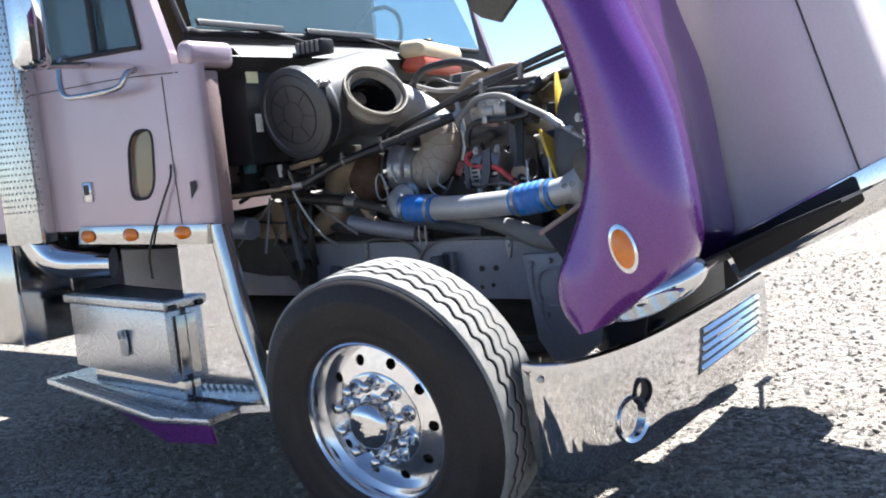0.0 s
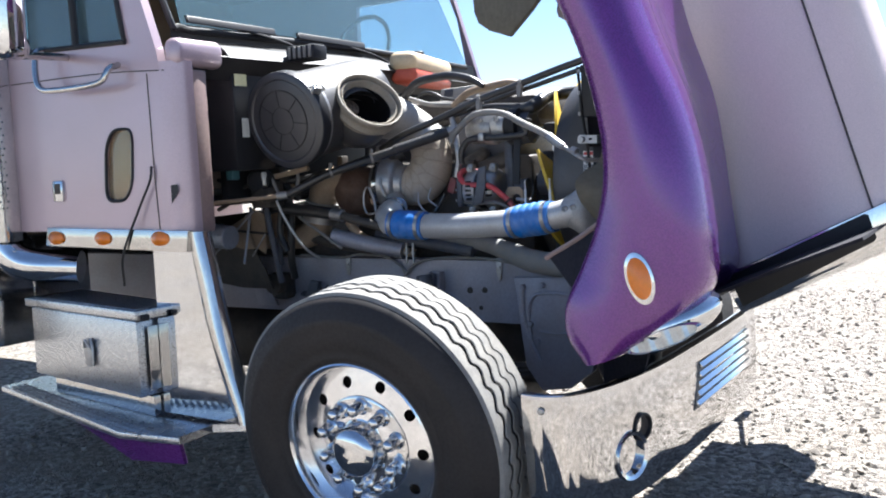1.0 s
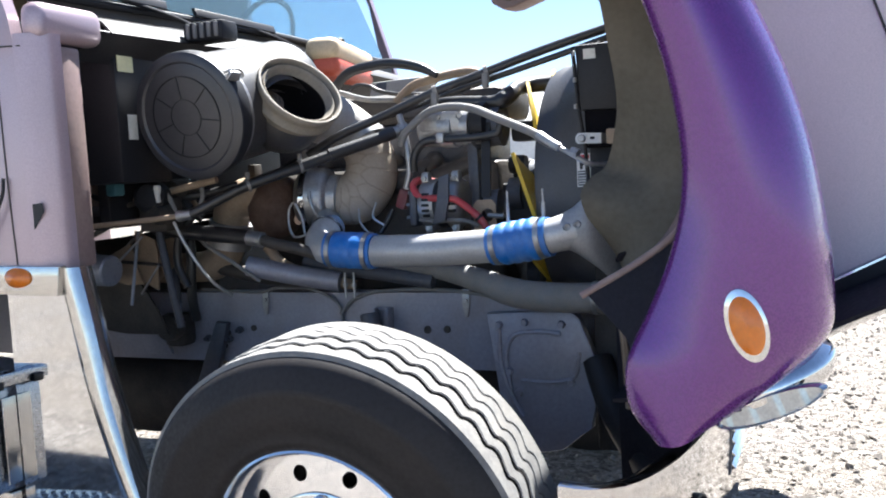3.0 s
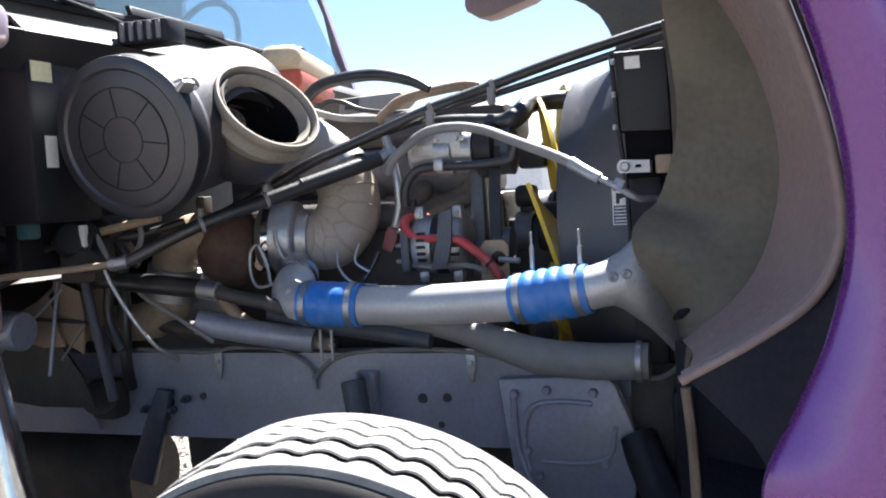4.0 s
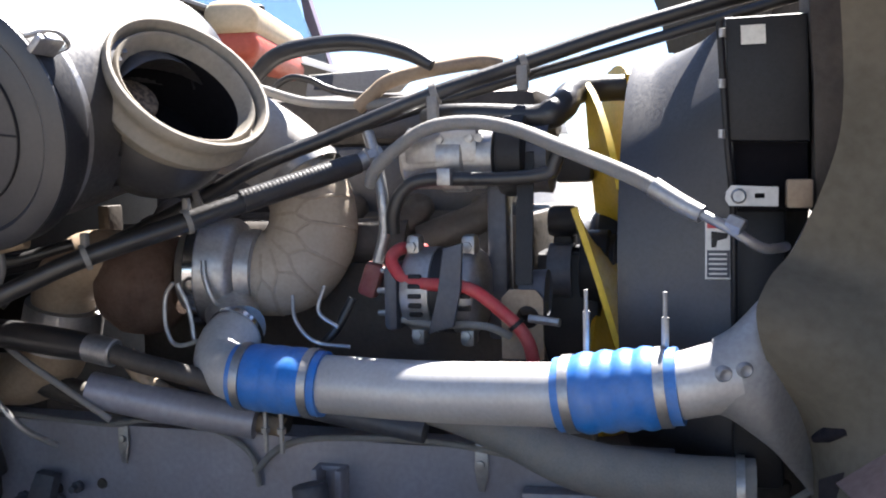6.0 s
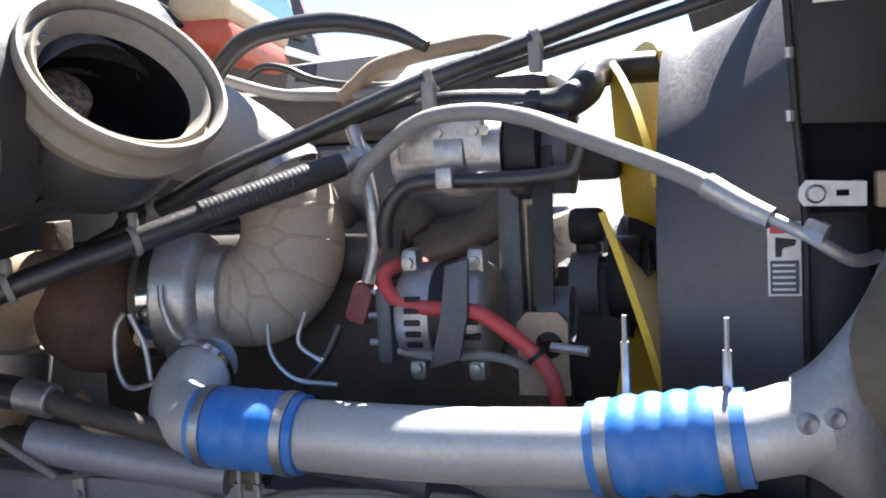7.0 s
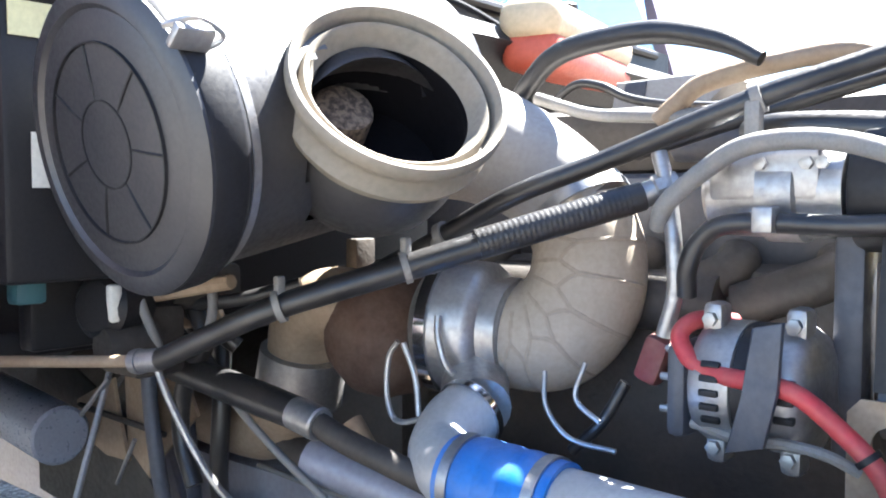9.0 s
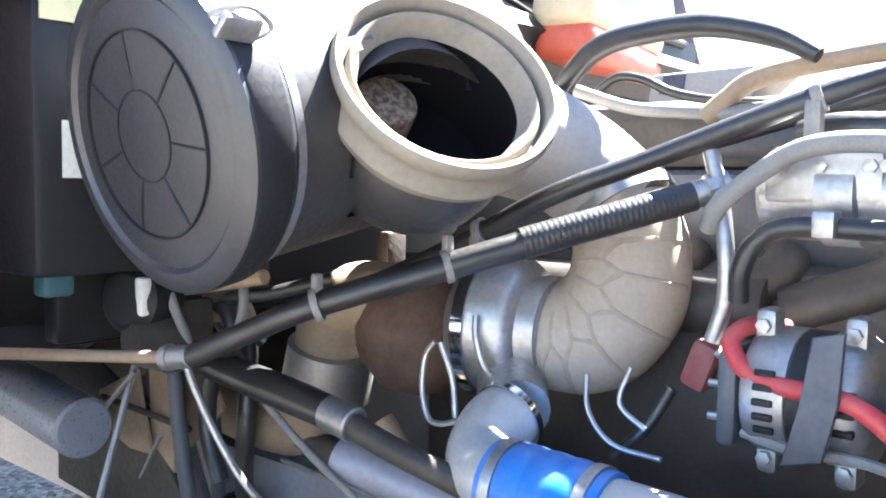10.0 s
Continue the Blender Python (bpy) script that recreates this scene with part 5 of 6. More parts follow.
    cable = part("battery_cable", bm, RED, truck, "thick red battery cable")
    bm = B()
    band(bm, (0.085, 0.89, 1.294), (0.6, 0, -0.7), 0.0145, 0.008, 0.002, 16)
    part("cable_tie", bm, BLACK, cable)


alternator()


def compressor():
    c = Vector((-0.07, 1.04, 1.605))
    bm = B()
    lathe(bm, [(0, -0.10), (0.05, -0.10), (0.062, -0.09), (0.064, -0.02), (0.07, -0.018), (0.07, 0.03), (0.064, 0.035), (0.062, 0.09), (0, 0.09)], c, (1, 0, 0), 28)
    box(bm, c + Vector((-0.01, -0.03, 0.02)), (0.15, 0.07, 0.07), 0.01)
    a = part("air_conditioning_compressor", bm, DULL_ALU, truck, "cast aluminium air conditioning compressor")
    for x in (-0.13, -0.08, -0.02, 0.0):
        bm = B()
        lathe(bm, [(0, 0), (0.009, 0), (0.009, 0.008), (0, 0.01)], (x, 0.974, 1.64), (0, -1, 0), 6)
        part("bolt", bm, DULL_ALU, a)
    bm = B()
    lathe(bm, [(0, 0), (0.075, 0), (0.08, 0.01), (0.08, 0.05), (0.06, 0.055), (0, 0.055)], (0.03, 1.04, 1.605), (1, 0, 0), 32)
    part("clutch", bm, BLACK, a)


compressor()


# ---- hoses
def hose(name, pts, r, material, label="", seg=14, steps=8):
    bm = B()
    tube(bm, pts, r, seg, steps)
    return part(name, bm, material, truck, label, sharp=60)


def rail_clutter():
    bm = B()
    plate(bm, [(-0.968, 0.9, 0.925), (-1.02, 0.9, 0.93), (-1.05, 0.9, 0.86), (-1.15, 0.9, 0.64), (-1.06, 0.9, 0.62)], (0, 0.03, 0), 0.006)
    part("pitman_arm", bm, BLUEGREY, truck, "blue-grey steel steering arm")
    bm = B()
    box(bm, (-1.19, 0.90, 0.9), (0.1, 0.09, 0.13), 0.025)
    lathe(bm, [(0, 0), (0.05, 0), (0.055, 0.02), (0.05, 0.05), (0, 0.055)], (-1.18, 0.86, 0.92), (0, -1, 0), 20)
    part("steering_box", bm, CAST, truck, "dark greasy steering box")
    bm = B()
    plate(bm, [(-0.99, 1.0, 0.76), (-0.84, 1.0, 0.76), (-0.82, 1.0, 0.5), (-0.9, 1.0, 0.44), (-0.97, 1.0, 0.5)], (0, 0.06, 0), 0.01)
    part("spring_shackle", bm, CAST, truck, "dark rear shackle of the front spring")
    for k in range(4):
        bm = B()
        x, z = -1.08 + 0.05 * k, 0.86 + 0.035 * (k % 2)
        lathe(bm, [(0, 0), (0.013, 0), (0.014, 0.012), (0.008, 0.014), (0.008, 0.03), (0, 0.032)], (x, 0.935, z), (0, -1, 0), 8)
        part("stud", bm, BLUEGREY, truck)
    bm = B()
    plate(bm, [(-1.60, 0.72, 1.30), (-1.268, 0.74, 1.16), (-1.165, 0.75, 1.0), (-1.12, 0.75, 0.905), (-1.32, 0.75, 0.905), (-1.6, 0.72, 0.95)], (0, 0.01, 0), 0.003)
    part("splash_panel", bm, CAST, truck, "dark splash panel")
    for pts, r, m in (
            ([(-1.05, 0.82, 1.33), (-1.03, 0.80, 1.2), (-1.04, 0.80, 1.05), (-1.06, 0.84, 0.95)], 0.018, HOSE),
            ([(-1.12, 0.78, 1.30), (-1.08, 0.76, 1.18), (-1.09, 0.78, 1.02)], 0.014, BLUEGREY),
            ([(-1.3, 0.70, 1.42), (-1.15, 0.70, 1.43), (-1.02, 0.72, 1.40), (-0.95, 0.78, 1.33)], 0.016, HOSE),
            ([(-1.25, 0.66, 1.5), (-1.12, 0.66, 1.47), (-1.0, 0.68, 1.42), (-0.9, 0.72, 1.42), (-0.8, 0.8, 1.45)], 0.012, HOSE),
            ([(-0.98, 0.60, 1.46), (-0.93, 0.58, 1.42), (-0.92, 0.60, 1.36), (-0.97, 0.64, 1.33)], 0.008, GREYHOSE),
            ([(-0.86, 0.66, 1.47), (-0.84, 0.65, 1.42), (-0.87, 0.66, 1.37), (-0.93, 0.7, 1.34)], 0.008, GREYHOSE),
            ([(-0.72, 0.84, 1.22), (-0.66, 0.85, 1.15), (-0.55, 0.88, 1.10), (-0.4, 0.9, 1.07)], 0.02, WRAP),
            ([(-1.0, 0.86, 1.16), (-0.86, 0.88, 1.12), (-0.66, 0.9, 1.09), (-0.4, 0.92, 1.08)], 0.028, CAST),
            ([(-0.6, 0.9, 1.16), (-0.45, 0.9, 1.13), (-0.30, 0.9, 1.11), (-0.1, 0.9, 1.08)], 0.024, BLUEGREY)):
        bm = B()
        tube(bm, pts, r, 10)
        part("air_hose", bm, m, truck, sharp=60)
    for x in (-0.42, -0.385):
        bm = B()
        rod(bm, (x, 0.86, 1.03), (x, 0.86, 1.12), 0.005, 8)
        lathe(bm, [(0, 0), (0.01, 0), (0.01, 0.01), (0, 0.01)], (x, 0.86, 1.07), (0, 0, 1), 6)
        part("mount_stud", bm, DULL_ALU, truck)
    bm = B()
    lathe(bm, [(0, 0), (0.14, 0.0), (0.165, 0.03), (0.17, 0.06), (0.17, 0.9), (0.14, 0.96), (0, 0.96)], (-1.22, 1.14, 0.58), (-1, 0, 0), 32)
    part("air_tank", bm, CAST, truck, "dark air tank below the rail")
    bm = B()
    lathe(bm, [(0, -0.04), (0.05, -0.04), (0.055, -0.03), (0.055, 0.03), (0.04, 0.045), (0, 0.05)], (-0.98, 0.56, 1.42), (0.3, -1, 0.1), 24)
    part("relay_valve", bm, BLACK, truck, "round black relay valve")
    bm = B()
    box(bm, (-1.03, 0.44, 1.46), (0.04, 0.05, 0.06), 0.008)
    part("connector", bm, mat("faded teal plastic", (0.06, 0.16, 0.19), rough=0.5, bump=0.05), truck, "faded teal connector")
    bm = B()
    plate(bm, [(-0.66, 0.88, 1.12), (-0.60, 0.88, 1.14), (-0.45, 0.9, 1.10), (-0.44, 0.9, 1.06), (-0.62, 0.88, 1.06)], (0, 0.02, 0), 0.004)
    part("engine_mount", bm, BLUEGREY, truck, "dusty blue-grey engine mount")


rail_clutter()


def linkage():
    """Thin rods, wires and a dusty plate between the cab and the exhaust."""
    for a, b, r, m in (
            ((-1.074, 0.600, 1.284), (-1.377, 0.630, 1.073), 0.0045, DULL_ALU),
            ((-1.029, 0.620, 1.179), (-1.143, 0.650, 1.072), 0.004, DULL_ALU),
            ((-1.295, 0.660, 1.194), (-1.047, 0.690, 1.171), 0.006, CAST),
            ((-1.187, 0.550, 1.368), (-1.033, 0.580, 1.414), 0.009, CAST),
            ((-1.125, 0.600, 1.406), (-0.762, 0.630, 1.468), 0.012, WRAP),
    ):
        bm = B()
        rod(bm, a, b, r, 8)
        part("linkage_rod", bm, m, truck)
    bm = B()
    plate(bm, [(-1.344, 0.680, 1.195), (-1.204, 0.680, 1.256), (-1.189, 0.680, 1.183), (-1.155, 0.680, 1.104), (-1.234, 0.680, 1.101), (-1.338, 0.680, 1.129)], (0, 0.008, 0), 0.002)
    part("shift_plate", bm, WRAP, truck, "dusty tan steel plate")
    for pts, r in (([(-0.964, 0.700, 1.406), (-0.935, 0.700, 1.350), (-0.997, 0.700, 1.266), (-1.010, 0.700, 1.174), (-0.972, 0.700, 1.091)], 0.016), ([(-1.325, 0.640, 1.433), (-1.221, 0.640, 1.396), (-1.247, 0.640, 1.332), (-1.335, 0.640, 1.291)], 0.01)):
        bm = B()
        tube(bm, pts, r, 10)
        part("wire_loom", bm, HOSE, truck, sharp=60)


linkage()


def hoses():
    up = hose("wiring_harness", [(-1.30, 0.80, 1.33), (-0.981, 0.86, 1.37), (-0.828, 0.88, 1.422), (-0.605, 0.89, 1.514), (-0.434, 0.90, 1.597), (-0.30, 0.97, 1.655), (-0.096, 1.0, 1.73), (0.05, 1.06, 1.78), (0.249, 1.1, 1.841), (0.45, 1.12, 1.89), (0.60, 1.12, 1.92)], 0.0155, HOSE, "dusty black wrapped wiring harness")
    hose("wiring_harness", [(-0.32, 1.08, 1.665), (-0.128, 1.09, 1.717), (0.042, 1.1, 1.759), (0.248, 1.1, 1.806), (0.445, 1.1, 1.853), (0.6, 1.1, 1.89)], 0.011, HOSE, "thin black harness")
    low = hose("heater_hose", [(-0.797, 0.524, 1.357), (-0.71, 0.562, 1.4), (-0.618, 0.605, 1.443), (-0.5, 0.722, 1.493), (-0.4, 0.825, 1.536), (-0.25, 0.97, 1.598)], [0.0165, 0.017, 0.018, 0.0195, 0.0205, 0.0215], HOSE, "thick dusty black hose")
    bm = B()
    p0, p1 = Vector((-0.42, 0.803, 1.529)), Vector((-0.265, 0.957, 1.592))
    tube(bm, [p0.lerp(p1, k / 10) for k in range(11)], 0.0225, 14, 10, wave=lambda s: 1 + 0.014 * math.sin(s * 180))
    part("spring_guard", bm, HOSE, low, "ribbed section")
    bm = B()
    rod(bm, (-0.252, 0.968, 1.597), (-0.21, 1.0, 1.618), 0.019, 10)
    rod(bm, (-0.236, 0.98, 1.606), (-0.222, 0.99, 1.612), 0.022, 8)
    part("fitting", bm, DULL_ALU, low, "crimped aluminium hose end")
    for q, d in (((-0.618, 0.605, 1.443), (1, 0.85, 0.44)), ((-0.492, 0.73, 1.497), (1, 1, 0.42))):
        bm = B()
        band(bm, q, d, 0.0195, 0.01, 0.004, 18)
        box(bm, Vector(q) + Vector((0.0, 0.0, 0.028)), (0.012, 0.014, 0.03), 0.003)
        part("clamp", bm, GREYHOSE, low)
    ac = hose("refrigerant_hose", [(-0.225, 0.97, 1.555), (-0.205, 0.95, 1.585), (-0.153, 0.945, 1.627), (-0.085, 0.93, 1.661), (-0.0, 0.92, 1.667), (0.088, 0.89, 1.65), (0.186, 0.82, 1.612), (0.31, 0.77, 1.56), (0.365, 0.745, 1.528)], 0.0135, GREYHOSE, "grey braided refrigerant hose")
    bm = B()
    tube(bm, [(0.34, 0.757, 1.545), (0.38, 0.74, 1.52), (0.415, 0.725, 1.502)], [0.017, 0.016, 0.014], 12)
    part("ferrule", bm, DULL_ALU, ac)
    bm = B()
    tube(bm, [(0.40, 0.73, 1.51), (0.452, 0.71, 1.483), (0.50, 0.72, 1.452), (0.525, 0.75, 1.448), (0.54, 0.785, 1.448)], 0.008, 10)
    part("metal_line", bm, DULL_ALU, ac)
    bm = B()
    rod(bm, (0.452, 0.712, 1.492), (0.475, 0.705, 1.482), 0.014, 6)
    part("nut", bm, DULL_ALU, ac)
    # dark moulded line in front of the compressor
    l = hose("coolant_line", [(-0.175, 0.96, 1.46), (-0.17, 0.95, 1.50), (-0.15, 0.95, 1.54), (-0.102, 0.95, 1.562), (0.043, 0.95, 1.561), (0.133, 0.95, 1.569), (0.15, 0.95, 1.59), (0.163, 0.95, 1.63)], 0.0135, HOSE, "black formed line in front of the compressor")
    bm = B()
    box(bm, (-0.06, 0.943, 1.567), (0.028, 0.034, 0.034), 0.004)
    part("clip", bm, DULL_ALU, l)
    # upper coolant arch and hoses over the engine
    hose("coolant_hose", [(-0.57, 1.1, 1.76), (-0.542, 1.1, 1.793), (-0.495, 1.1, 1.833), (-0.43, 1.1, 1.851), (-0.306, 1.1, 1.856), (-0.199, 1.1, 1.832), (-0.131, 1.1, 1.797)], [0.017, 0.018, 0.019, 0.019, 0.019, 0.018, 0.012], HOSE, "black coolant hose arching over the engine")
    hose("coolant_hose", [(-0.56, 1.15, 1.775), (-0.46, 1.15, 1.743), (-0.383, 1.15, 1.733), (-0.27, 1.15, 1.728), (-0.13, 1.15, 1.74)], 0.011, GREYHOSE, "pale grey hose")
    hose("breather_hose", [(-0.32, 1.15, 1.72), (-0.285, 1.15, 1.748), (-0.244, 1.15, 1.775), (-0.159, 1.15, 1.793), (-0.041, 1.15, 1.805), (0.0, 1.17, 1.80)], 0.016, WRAP, "tan dusty breather hose")
    hose("thin_cable", [(-0.56, 1.2, 1.77), (-0.509, 1.2, 1.80), (-0.456, 1.2, 1.793), (-0.404, 1.2, 1.769), (-0.327, 1.2, 1.752), (-0.2, 1.2, 1.74)], 0.008, HOSE)
    hose("upper_radiator_hose", [(-0.14, 1.08, 1.69), (-0.085, 1.05, 1.693), (-0.009, 1.05, 1.689), (0.09, 1.05, 1.68), (0.125, 1.055, 1.685), (0.145, 1.09, 1.705), (0.15, 1.16, 1.73), (0.19, 1.24, 1.745), (0.4, 1.28, 1.745)], [0.018, 0.02, 0.022, 0.024, 0.03, 0.03, 0.028, 0.028, 0.028], HOSE, "black upper radiator hose")
    bm = B()
    rod(bm, (-0.31, 1.2, 1.692), (-0.15, 1.2, 1.686), 0.036, 20)
    part("thermostat_pipe", bm, BLUEGREY, truck, "dark blue-grey pipe over the engine")
    hose("lower_radiator_hose", [(-0.33, 0.95, 1.13), (-0.1, 0.92, 1.12), (0.06, 0.89, 1.09), (0.2, 0.86, 1.05), (0.35, 0.85, 1.035), (0.50, 0.85, 1.035)], [0.025, 0.03, 0.04, 0.047, 0.048, 0.048], GREYHOSE, "grey lower radiator hose", 20)
    bm = B()
    band(bm, (0.475, 0.85, 1.035), (1, 0, 0), 0.049, 0.014, 0.004)
    part("hose_clamp", bm, DULL_ALU, truck)
    # oil tube with faded red connector
    o = hose("oil_tube", [(-0.235, 0.99, 1.66), (-0.215, 0.98, 1.60), (-0.198, 0.965, 1.53), (-0.196, 0.965, 1.46), (-0.212, 0.965, 1.40)], 0.012, DULL_ALU, "bent metal oil tube with a red connector")
    bm = B()
    box(bm, (-0.225, 0.965, 1.365), (0.04, 0.035, 0.07), 0.01, Matrix.Rotation(radians(20), 3, "Y"))
    part("connector", bm, DARKRED, o, "faded red connector")
    hose("tail_wire", [(-0.26, 0.945, 1.33), (-0.29, 0.93, 1.27), (-0.34, 0.93, 1.22)], 0.009, HOSE)
    hose("thin_line", [(-0.37, 0.9, 1.34), (-0.36, 0.89, 1.29), (-0.32, 0.89, 1.25), (-0.25, 0.9, 1.24)], 0.004, DULL_ALU)
    hose("thin_line", [(-0.30, 0.9, 1.36), (-0.31, 0.89, 1.31), (-0.27, 0.89, 1.28)], 0.004, DULL_ALU)
    # clamps on the harness
    for q, d in (((-0.096, 1.0, 1.73), (1, 0.2, 0.35)), ((0.07, 1.064, 1.787), (1, 0.25, 0.3)), ((-0.56, 0.892, 1.536), (1, 0.1, 0.45))):
        bm = B()
        band(bm, q, d, 0.0175, 0.014, 0.005, 16)
        box(bm, Vector(q) + Vector((0.0, -0.012, -0.03)), (0.022, 0.02, 0.05), 0.004)
        part("harness_clamp", bm, GREYHOSE, up)
    hose("cable", [(-1.086, 0.75, 1.38), (-0.982, 0.75, 1.297), (-0.918, 0.75, 1.236), (-0.812, 0.75, 1.174), (-0.72, 0.78, 1.10)], 0.007, GREYHOSE, "thin grey cable")
    hose("cable", [(-1.20, 0.75, 1.30), (-1.287, 0.75, 1.237), (-1.40, 0.75, 1.15), (-1.50, 0.75, 1.06)], 0.006, GREYHOSE, "thin grey cable")
    d = hose("drain_hose", [(-1.1, 0.7, 1.305), (-1.029, 0.7, 1.297), (-0.867, 0.7, 1.281), (-0.76, 0.7, 1.27), (-0.68, 0.7, 1.26)], [0.024, 0.026, 0.028, 0.028, 0.026], HOSE, "dusty black drain hose")
    bm = B()
    rod(bm, (-0.7, 0.7, 1.263), (-0.64, 0.7, 1.253), 0.027, 16)
    part("ferrule", bm, DULL_ALU, d, "dull crimped ferrule")
    bm = B()
    tube(bm, [(-0.65, 0.7, 1.255), (-0.584, 0.7, 1.237), (-0.49, 0.71, 1.215), (-0.4, 0.76, 1.17)], 0.019, 14)
    part("steel_pipe", bm, CAST, d, "dark dusty steel pipe")


hoses()


# ---- firewall side
def firewall():
    bm = B()
    box(bm, (-1.12, 1.40, 1.68), (0.05, 1.85, 0.68), 0.01)
    fw = part("firewall", bm, BLACK, truck, "black firewall behind the engine")
    for z0, z1, m in ((1.825, 1.875, PALE_YELLOW), (1.61, 1.69, WHITE)):
        bm = B()
        w = 0.07 if m is PALE_YELLOW else 0.04
        y = 0.44
        plate(bm, [(-0.918, y - w, z0), (-0.918, y, z0), (-0.918, y, z1), (-0.918, y - w, z1)], (0.003, 0, 0))
        part("label", bm, m, fw, "blank yellow label" if m is PALE_YELLOW else "blank white label")
    bm = B()
    box(bm, (-1.01, 0.48, 1.69), (0.18, 0.24, 0.44), 0.012)
    part("heater_box", bm, BLACK, fw)
    bm = B()
    box(bm, (-0.795, 0.70, 1.972), (0.165, 0.09, 0.066), 0.01)
    v = part("vent_box", bm, BLACK, fw, "black slotted vent box")
    for k in range(5):
        bm = B()
        box(bm, (-0.853 + 0.029 * k, 0.654, 1.974), (0.013, 0.014, 0.05), 0.003)
        part("louvre", bm, GREYHOSE, v)
    # valves and brackets low on the firewall
    for i, (x, y, z, sx, sy, sz) in enumerate(((-1.0, 0.62, 1.36, 0.12, 0.1, 0.12), (-1.02, 0.75, 1.44, 0.1, 0.12, 0.08))):
        bm = B()
        box(bm, (x, y, z), (sx, sy, sz), 0.015)
        lathe(bm, [(0, -0.05), (0.03, -0.05), (0.035, -0.02), (0.035, 0.04), (0, 0.05)], (x + 0.05, y - 0.05, z), (0, 1, 0), 16)
        part("brake_valve", bm, CAST, fw)
    bm = B()
    plate(bm, [(-1.2, 0.74, 1.24), (-1.06, 0.74, 1.27), (-1.02, 0.74, 1.20), (-1.14, 0.74, 1.10)], (0, 0.008, 0), 0.002)
    plate(bm, [(-1.35, 0.72, 1.36), (-0.95, 0.74, 1.40), (-0.93, 0.74, 1.37), (-1.33, 0.72, 1.33)], (0, 0.01, 0), 0.002)
    part("tan_bracket", bm, WRAP, fw, "tan dusty bracket")
    bm = B()
    rod(bm, (-1.85, 0.6, 1.215), (-1.2, 0.575, 1.165), 0.055, 28)
    part("assist_cylinder", bm, SKY_TINTED, truck, "smooth metal cylinder under the cab, coloured with reflected sky")
    bm = B()
    tube(bm, [(-0.78, 0.80, 1.155), (-0.64, 0.84, 1.12), (-0.45, 0.88, 1.085)], 0.036, 14)
    part("lower_pipe", bm, RAIL, truck, "dusty blue-grey pipe above the rail")
    bm = B()
    tube(bm, [(-0.963, 0.612, 1.40), (-0.94, 0.60, 1.35), (-0.90, 0.62, 1.24), (-0.84, 0.66, 1.12), (-0.80, 0.72, 1.06)], 0.0065, 8)
    part("brake_line", bm, DULL_ALU, truck, "bent steel brake line")
    bm = B()
    tube(bm, [(-1.25, 0.36, 1.325), (-0.99, 0.458, 1.342), (-0.9, 0.49, 1.348), (-0.82, 0.516, 1.355)], 0.0095, 10)
    part("pipe_end", bm, WRAP, truck, "tan metal hose pipe")
    bm = B()
    rod(bm, (-0.842, 0.508, 1.352), (-0.795, 0.525, 1.358), 0.0175, 16)
    band(bm, (-0.83, 0.512, 1.3535), (0.93, 0.33, 0.12), 0.0175, 0.008, 0.002, 18)
    part("ferrule", bm, DULL_ALU, truck, "crimped hose ferrule")
    bm = B()
    rod(bm, (-1.117, 0.629, 1.30), (-1.082, 0.529, 1.05), 0.006, 8)
    part("thin_rod", bm, DULL_ALU, truck, "thin bare steel rod")
    bm = B()
    plate(bm, [(-1.20, 0.70, 1.30), (-1.09, 0.68, 1.265), (-1.08, 0.68, 1.20), (-1.10, 0.69, 1.08), (-1.19, 0.70, 1.12)], (0, 0.008, 0), 0.002)
    part("tan_plate", bm, WRAP, truck, "tan dusty bracket plate")
    bm = B()
    tube(bm, [(-1.05, 0.66, 1.30), (-1.03, 0.655, 1.2), (-1.01, 0.66, 1.08), (-1.0, 0.68, 0.95)], 0.014, 12)
    part("air_hose", bm, BLUEGREY, truck, "blue-grey rubber air hose")
    bm = B()
    box(bm, (-0.936, 0.534, 1.43), (0.02, 0.02, 0.06), 0.005)
    part("pale_clip", bm, WHITE, truck, "pale plastic clip")
    bm = B()
    plate(bm, [(-1.42, 0.89, 1.06), (-1.36, 0.89, 1.05), (-1.23, 0.89, 0.80), (-1.36, 0.89, 0.80)], (0, 0.02, 0), 0.004)
    part("rail_bracket", bm, RAIL, truck, "grey bracket on the rail")
    # surge tank on the far side of the firewall
    turn = Matrix.Rotation(0.22, 3, "Z")
    bm = B()
    box(bm, (-0.875, 1.76, 2.0), (0.15, 0.62, 0.1), 0.042, turn, 4)
    t = part("surge_tank", bm, TANK, truck, "yellowed plastic coolant surge tank, red below", sharp=60)
    bm = B()
    box(bm, (-0.875, 1.76, 1.93), (0.144, 0.6, 0.09), 0.036, turn, 4)
    part("coolant", bm, TANK_RED, t, "red coolant showing through the plastic", sharp=60)
    bm = B()
    lathe(bm, [(0, 0.0), (0.032, 0.0), (0.034, 0.006), (0.034, 0.022), (0.03, 0.026), (0, 0.026)], (-0.86, 1.7, 2.046), (0, 0, 1), 20)
    part("filler_cap", bm, BLACK, t, "black filler cap")
    # pale sunlit end of the rocker cover
    bm = B()
    plate(bm, [(-0.61, 1.5, 1.79), (-0.6, 1.5, 1.84), (-0.374, 1.5, 1.846), (-0.345, 1.5, 1.828), (-0.44, 1.5, 1.74), (-0.6, 1.5, 1.74)], (0, 0.12, 0), 0.006)
    rc = part("rocker_cover", bm, PALE_DUCT, truck, "pale grey rocker cover")
    bm = B()
